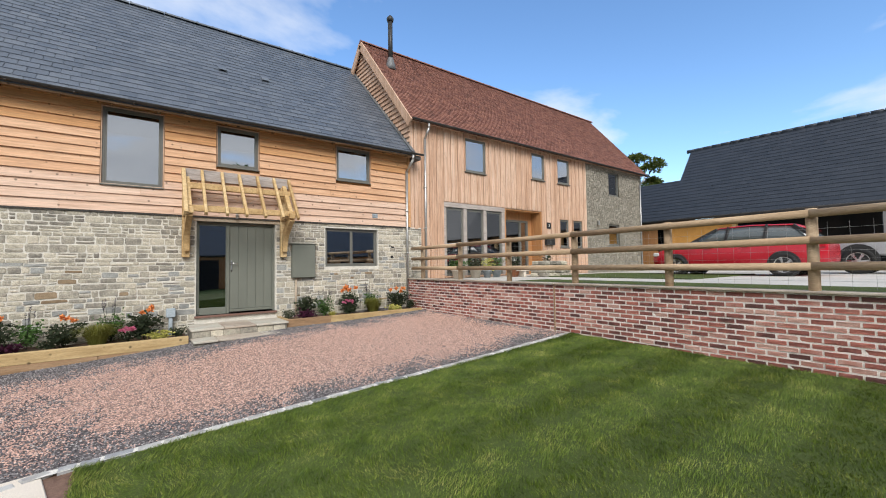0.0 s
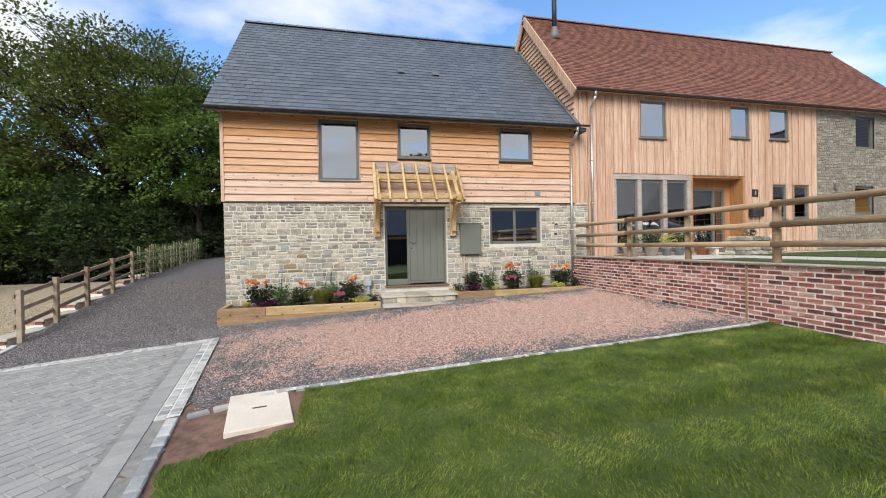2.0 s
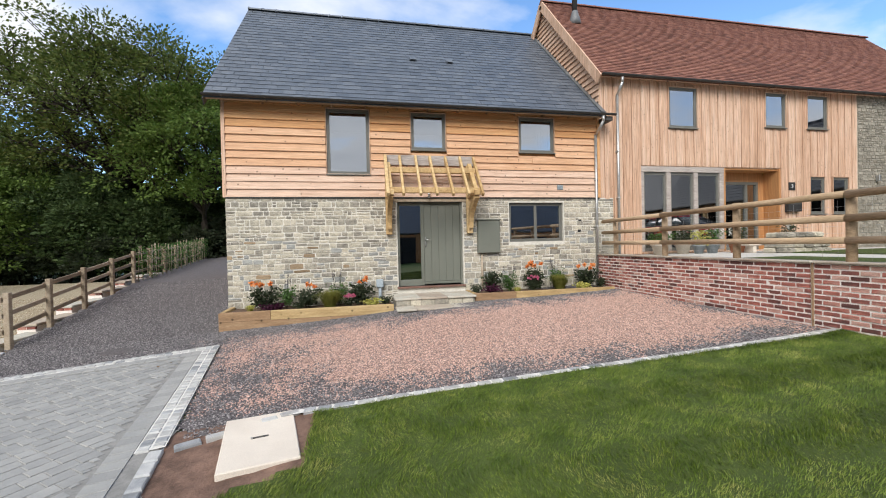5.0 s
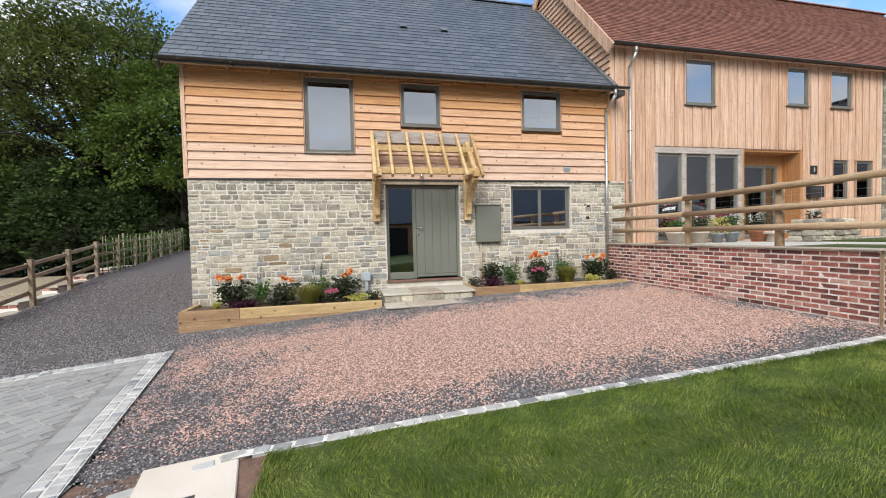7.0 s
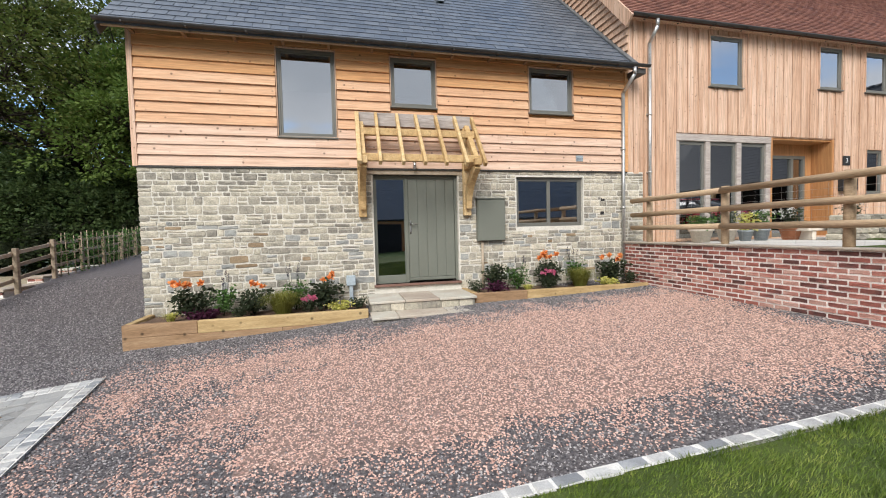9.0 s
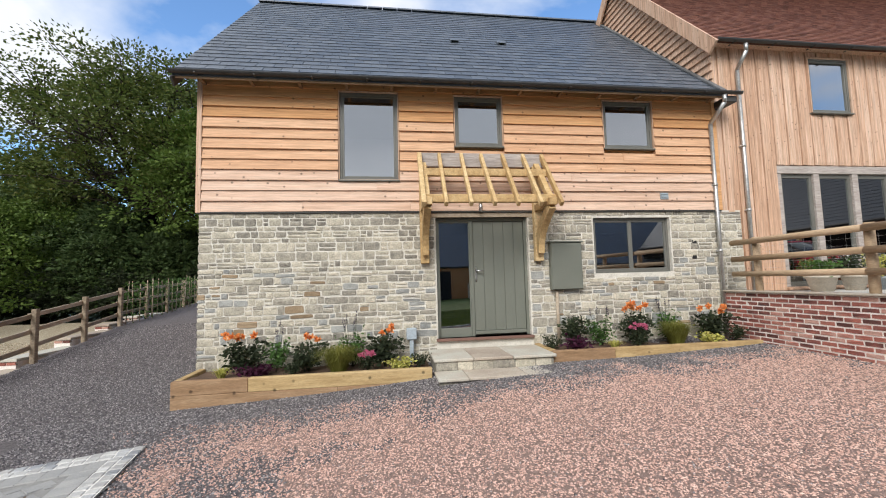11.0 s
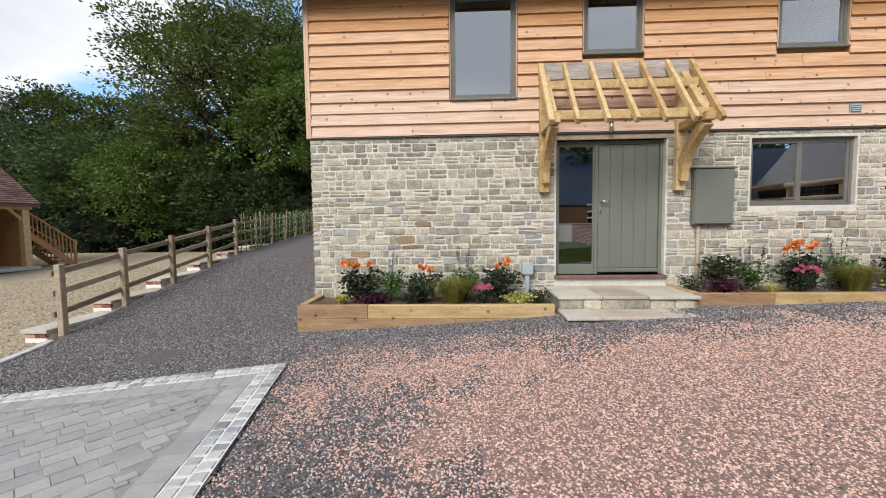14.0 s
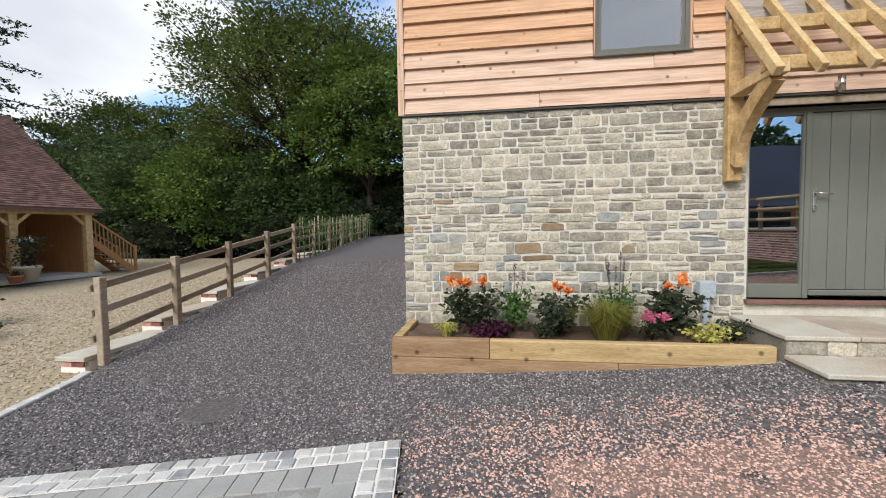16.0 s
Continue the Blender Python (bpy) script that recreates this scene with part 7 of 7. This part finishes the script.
# quoin return on the lane side
ret = empty("wall_west_stone_facing", (0, 0, 0))
structure(ret, "rubble stone facing on the lane side")
rs = random.Random(12)
qm = [piece_mesh("stone", M["stone"], 0.055, 0.05, 900 + i) for i in range(5)]
z = 0.1
while z < 2.95:
    h = rs.choice((0.085, 0.11, 0.14))
    y = FY + 0.03
    while y < FY + 2.2:
        w = rs.uniform(0.16, 0.4)
        piece("stone", rs.choice(qm), ret, Matrix.LocRotScale((XL - 0.0, y + w - 0.012, z), Euler((0, 0, radians(-90))), (w - 0.014, 0.08, h - 0.014)))
        y += w
    z += h


def wedge_mesh(name, mat):
    """Feather-edged board: thick at the lower edge, thin at the top; front towards -y."""
    v = [(0, 0, 0), (1, 0, 0), (1, 0.37, 1), (0, 0.37, 1), (0, 1, 0), (1, 1, 0), (1, 1, 1), (0, 1, 1), (0, 0.03, 0.05), (1, 0.03, 0.05)]
    f = [(0, 1, 9, 8), (8, 9, 2, 3), (5, 4, 7, 6), (0, 4, 5, 1), (3, 2, 6, 7), (0, 8, 3, 7, 4), (1, 5, 6, 2, 9)]
    me = bpy.data.meshes.new(name)
    me.from_pydata(v, [], f)
    me.materials.append(mat)
    return me


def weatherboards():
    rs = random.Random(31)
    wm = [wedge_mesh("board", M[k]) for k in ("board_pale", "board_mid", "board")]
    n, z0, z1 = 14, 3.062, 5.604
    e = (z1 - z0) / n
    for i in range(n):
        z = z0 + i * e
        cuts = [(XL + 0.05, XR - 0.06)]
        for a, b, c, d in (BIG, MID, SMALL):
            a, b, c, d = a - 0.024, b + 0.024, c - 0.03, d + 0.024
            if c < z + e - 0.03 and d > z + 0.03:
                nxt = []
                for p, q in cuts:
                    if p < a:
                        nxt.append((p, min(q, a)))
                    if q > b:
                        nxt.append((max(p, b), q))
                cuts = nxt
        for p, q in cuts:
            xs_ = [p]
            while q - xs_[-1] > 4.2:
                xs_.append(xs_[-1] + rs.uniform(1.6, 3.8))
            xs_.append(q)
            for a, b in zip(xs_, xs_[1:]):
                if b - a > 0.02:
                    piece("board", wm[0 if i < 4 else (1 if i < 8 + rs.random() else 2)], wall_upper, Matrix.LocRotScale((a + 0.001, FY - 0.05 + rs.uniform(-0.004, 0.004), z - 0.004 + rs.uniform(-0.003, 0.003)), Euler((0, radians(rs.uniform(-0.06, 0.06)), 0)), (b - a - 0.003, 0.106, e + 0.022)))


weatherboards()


def vertical_boards():
    rs = random.Random(32)
    me = piece_mesh("board", M["vboard"], 0.03, 0.0, 4)
    x = XR + 0.06
    i = 0
    while x < 16.48:
        w = min(0.148 * rs.uniform(0.94, 1.06), 16.5 - x)
        cuts = [(1.44, 6.43)]
        if x < XR + 0.46:
            cuts = [(3.0, 6.43)]
        for a, b, c, d in TW + SW + [GLZ, REC]:
            a, b, c, d = a - 0.025, b + 0.025, c - 0.03, d + 0.02
            if a < x + w * 0.5 < b:
                nxt = []
                for p, q in cuts:
                    if p < c:
                        nxt.append((p, min(q, c)))
                    if q > d:
                        nxt.append((max(p, d), q))
                cuts = nxt
        for p, q in cuts:
            if q - p > 0.03:
                o = 0.0 if i % 2 else 0.02
                piece("board", me, wall_timber, block(x + 0.004, FY - 0.012 + o, p, w - 0.008, 0.055, q - p))
        x += w
        i += 1


vertical_boards()


def brick_wall():
    rs = random.Random(41)
    me = [piece_mesh("brick", M["brick"], 0.012, 0.016, 500 + i) for i in range(4)]
    wall2 = empty("wall_brick_south", (0, 0, 0))
    structure(wall2, "red brick facing of the retaining wall beside the lawn")
    parts, rest, count = [], [], {0: 0, 1: 0}
    ch = 0.0755
    for c in range(15):
        z = 1.452 - (c + 1) * ch
        for sec, (ya, yb) in enumerate(((10.42, 5.03), (4.996, -9.0))):
            y = ya + (0.1125 if c % 2 else 0)
            while y > yb + 0.02:
                a, b = min(y, ya), max(y - 0.225, yb)
                y -= 0.225
                if a - b < 0.05:
                    continue
                ground_z = gz(6.8, (a + b) / 2)
                if z + ch < ground_z - 0.02:
                    continue
                mt = Matrix.LocRotScale((6.848 + rs.uniform(-0.003, 0.003), a - 0.005, z + 0.005), Euler((0, 0, radians(-90))), (a - b - 0.019, 0.06, ch - 0.021))
                if sec == 0 and count[0] < 300 or sec == 1 and b > 0.2 and count[1] < 300:
                    count[sec] += 1
                    piece("brick", rs.choice(me), wall_brick if sec == 0 else wall2, mt)
                else:
                    rest.append(mt)
    m0 = me[0]
    bv = np.array([tuple(v.co) for v in m0.vertices])
    tri = []
    for p in m0.polygons:
        vs = list(p.vertices)
        tri += [(vs[0], vs[i], vs[i + 1]) for i in range(1, len(vs) - 1)]
    ob = part("bricks", many("bricks", bv, np.array(tri), rest), M["brick_far"], wall2)
    ob["kind"] = "stuff"


brick_wall()

slate_me = unit_box_mesh("slate", M["slate"])
near_slates = [m for r, m in slates if r <= 8]
for m in near_slates[:300]:
    piece("slate", slate_me, slate_roof, m)
if near_slates[300:]:
    ob = part("slates", many("slates", CUBE_V, CUBE_F, near_slates[300:]), M["slate_far"], slate_roof)
    ob["kind"] = "stuff"


def top_piece(name, mat, seed, bev=0.05):
    """A unit block with its worn face up."""
    rs = random.Random(seed)
    bm = bmesh.new()
    lo = [bm.verts.new((x, y, 0)) for x, y in ((0, 0), (1, 0), (1, 1), (0, 1))]
    mi = [bm.verts.new((x, y, 0.82)) for x, y in ((0, 0), (1, 0), (1, 1), (0, 1))]
    hi = [bm.verts.new((bev + x * (1 - 2 * bev) + rs.uniform(-bev, bev) * 0.5, bev + y * (1 - 2 * bev) + rs.uniform(-bev, bev) * 0.5, 1 + rs.uniform(-0.05, 0.05))) for x, y in ((0, 0), (1, 0), (1, 1), (0, 1))]
    for a, b in ((lo, mi), (mi, hi)):
        for i in range(4):
            j = (i + 1) % 4
            bm.faces.new((a[i], a[j], b[j], b[i]))
    bm.faces.new(hi)
    me = bpy.data.meshes.new(name)
    bm.to_mesh(me)
    bm.free()
    me.materials.append(mat)
    return me


def lay_setts():
    rs = random.Random(51)
    white = [top_piece("sett", M["sett"], 700 + i, 0.09) for i in range(4)]
    grey = [top_piece("sett", M["sett_grey"], 720 + i, 0.09) for i in range(4)]
    # mortar bed under the double rows
    bm = bmesh.new()
    def bed(o, d, length, inward, w):
        n = int(length / 0.3) + 1
        q = []
        for i in range(n + 1):
            a = o + d * (length * i / n)
            b = a + inward * w
            q.append((bm.verts.new((a.x, a.y, gz(a.x, a.y) + 0.04)), bm.verts.new((b.x, b.y, gz(b.x, b.y) + 0.04))))
        for (a, b), (c, e) in zip(q, q[1:]):
            bm.faces.new((a, c, e, b))
    fn = Vector((far_dir.y, -far_dir.x)) * -1
    if cross2(PC, far_dir, *(PC + fn)) < 0:
        fn = -fn
    sn = Vector((-side_dir.y, side_dir.x))
    if cross2(PC, side_dir, *(PC + sn)) > 0:
        sn = -sn
    bed(PC, far_dir, 9.0, fn, 0.235)
    bed(PC, side_dir, 4.0, sn, 0.235)
    bmesh.ops.recalc_face_normals(bm, faces=bm.faces)
    structure(part("trim_sett_bed", bm, M["mortar_white"]), "white mortar bed under the setts")
    for o, d, inw, length in ((PC, far_dir, fn, 9.0), (PC, side_dir, sn, 3.95)):
        ang = math.degrees(math.atan2(d.y, d.x))
        for row in range(2):
            s = 0.0 if o is PC and d is far_dir else 0.24
            while s < length:
                L = rs.uniform(0.1, 0.135)
                p = o + d * s + inw * (0.008 + row * 0.115)
                # pieces run along d with the width towards inw
                ux, uy = d * (L - 0.014), inw * 0.1
                z = gz(p.x, p.y)
                mt = Matrix(((ux.x, uy.x, 0, p.x), (ux.y, uy.y, 0, p.y), (0.0, 0, 0.055, z - 0.008 + rs.uniform(-0.003, 0.003)), (0, 0, 0, 1)))
                piece("sett", rs.choice(white if rs.random() < 0.8 else grey), paving, mt)
                s += L
    # single grey row on down the side of the paving
    s = 4.05
    while s < 12:
        L = rs.uniform(0.2, 0.3)
        p = PC + side_dir * s + sn * 0.0
        ux, uy = side_dir * (L - 0.01), sn * 0.11
        piece("sett", rs.choice(grey), paving, Matrix(((ux.x, uy.x, 0, p.x), (ux.y, uy.y, 0, p.y), (0, 0, 0.055, gz(p.x, p.y) - 0.004), (0, 0, 0, 1))))
        s += L
    # lawn edging on a pale bed
    bm = bmesh.new()
    q = []
    for i in range(60):
        x = -0.5 + 7.28 * i / 59
        y = lawn_edge_y(x)
        q.append([bm.verts.new((x, y + o, gz(x, y + o) + 0.043)) for o in (-0.1, 0.0)])
    for (a, b), (c, e) in zip(q, q[1:]):
        bm.faces.new((a, c, e, b))
    structure(part("trim_edging_bed", bm, M["mortar_white"]), "white mortar bed under the lawn edging")
    x = -1.35
    while x < 6.8:
        L = rs.uniform(0.13, 0.26)
        y = lawn_edge_y(x) - 0.095 + rs.uniform(-0.008, 0.008) - (max(0, -0.45 - x) * 0.42)
        k = rs.random()
        mt = block(x, y, gz(x, y) - 0.01, L - 0.016, 0.092, 0.065, rs.uniform(-2, 2) + (22 if x < -0.5 else 0))
        piece("sett", rs.choice(white if k < 0.72 else grey), lawn, mt)
        x += L
    return fn, sn


FN, SN = lay_setts()


def lay_pavers():
    rs = random.Random(52)
    me = [top_piece("paver", M["paver"], 740 + i, 0.018) for i in range(4)]
    rest, n = [], 0
    todo = []
    # soldier course along both edges
    for o, d, inw, length, start in ((PC, far_dir, FN, 9.0, 0.24), (PC, side_dir, SN, 11.0, 0.44)):
        s = start
        while s < length:
            p = o + d * s + inw * 0.24
            todo.append((p, d * 0.152, inw * 0.205))
            s += 0.158
    ang = radians(50)
    u, v = Vector((math.cos(ang), math.sin(ang))), Vector((-math.sin(ang), math.cos(ang)))
    centre = Vector((-3.6, 6.6))
    def depth(p):
        return min(cross2(PC, far_dir, p.x, p.y), -cross2(PC, side_dir, p.x, p.y))
    r = -60
    while r < 60:
        s = -11 + rs.uniform(0, 0.2)
        while s < 11:
            L = rs.choice((0.16, 0.16, 0.24, 0.24, 0.12, 0.2))
            p = centre + u * s + v * (r * 0.166)
            cs = [p, p + u * L, p + v * 0.166, p + u * L + v * 0.166]
            dmin = min(depth(c) for c in cs)
            if dmin > 0.452 and p.y > -3 and p.x > -11:
                todo.append((p, u * (L - 0.004), v * 0.162))
            elif max(depth(c) for c in cs) > 0.5 and p.y > -3 and p.x > -11:
                # cut piece at the edge: shrink it until it fits
                for k in (0.75, 0.5, 0.3):
                    for sx, sy in ((0, 0), (1 - k, 0), (0, 1 - k), (1 - k, 1 - k)):
                        q = p + u * L * sx + v * 0.166 * sy
                        cc = [q, q + u * L * k, q + v * 0.166 * k, q + u * L * k + v * 0.166 * k]
                        if min(depth(c) for c in cc) > 0.452:
                            todo.append((q, u * (L * k - 0.005), v * (0.16 * k)))
                            break
                    else:
                        continue
                    break
            s += L
        r += 1
    todo.sort(key=lambda t: (t[0] - Vector((-2.9, 7.2))).length)
    for i, (p, a, b) in enumerate(todo):
        mt = Matrix(((a.x, b.x, 0, p.x), (a.y, b.y, 0, p.y), (0.051 * a.x, 0.051 * b.x, 0.05, gz(p.x, p.y) - 0.012 + rs.uniform(-0.0015, 0.0015)), (0, 0, 0, 1)))
        if i < 300:
            piece("paver", rs.choice(me), paving, mt)
        else:
            rest.append(mt)
    bv = np.array([tuple(v.co) for v in me[0].vertices])
    f = np.array([tuple(p.vertices) for p in me[0].polygons])
    ob = part("pavers", many("pavers", bv, f, rest), M["paver_far"], paving)
    ob["kind"] = "stuff"


lay_pavers()
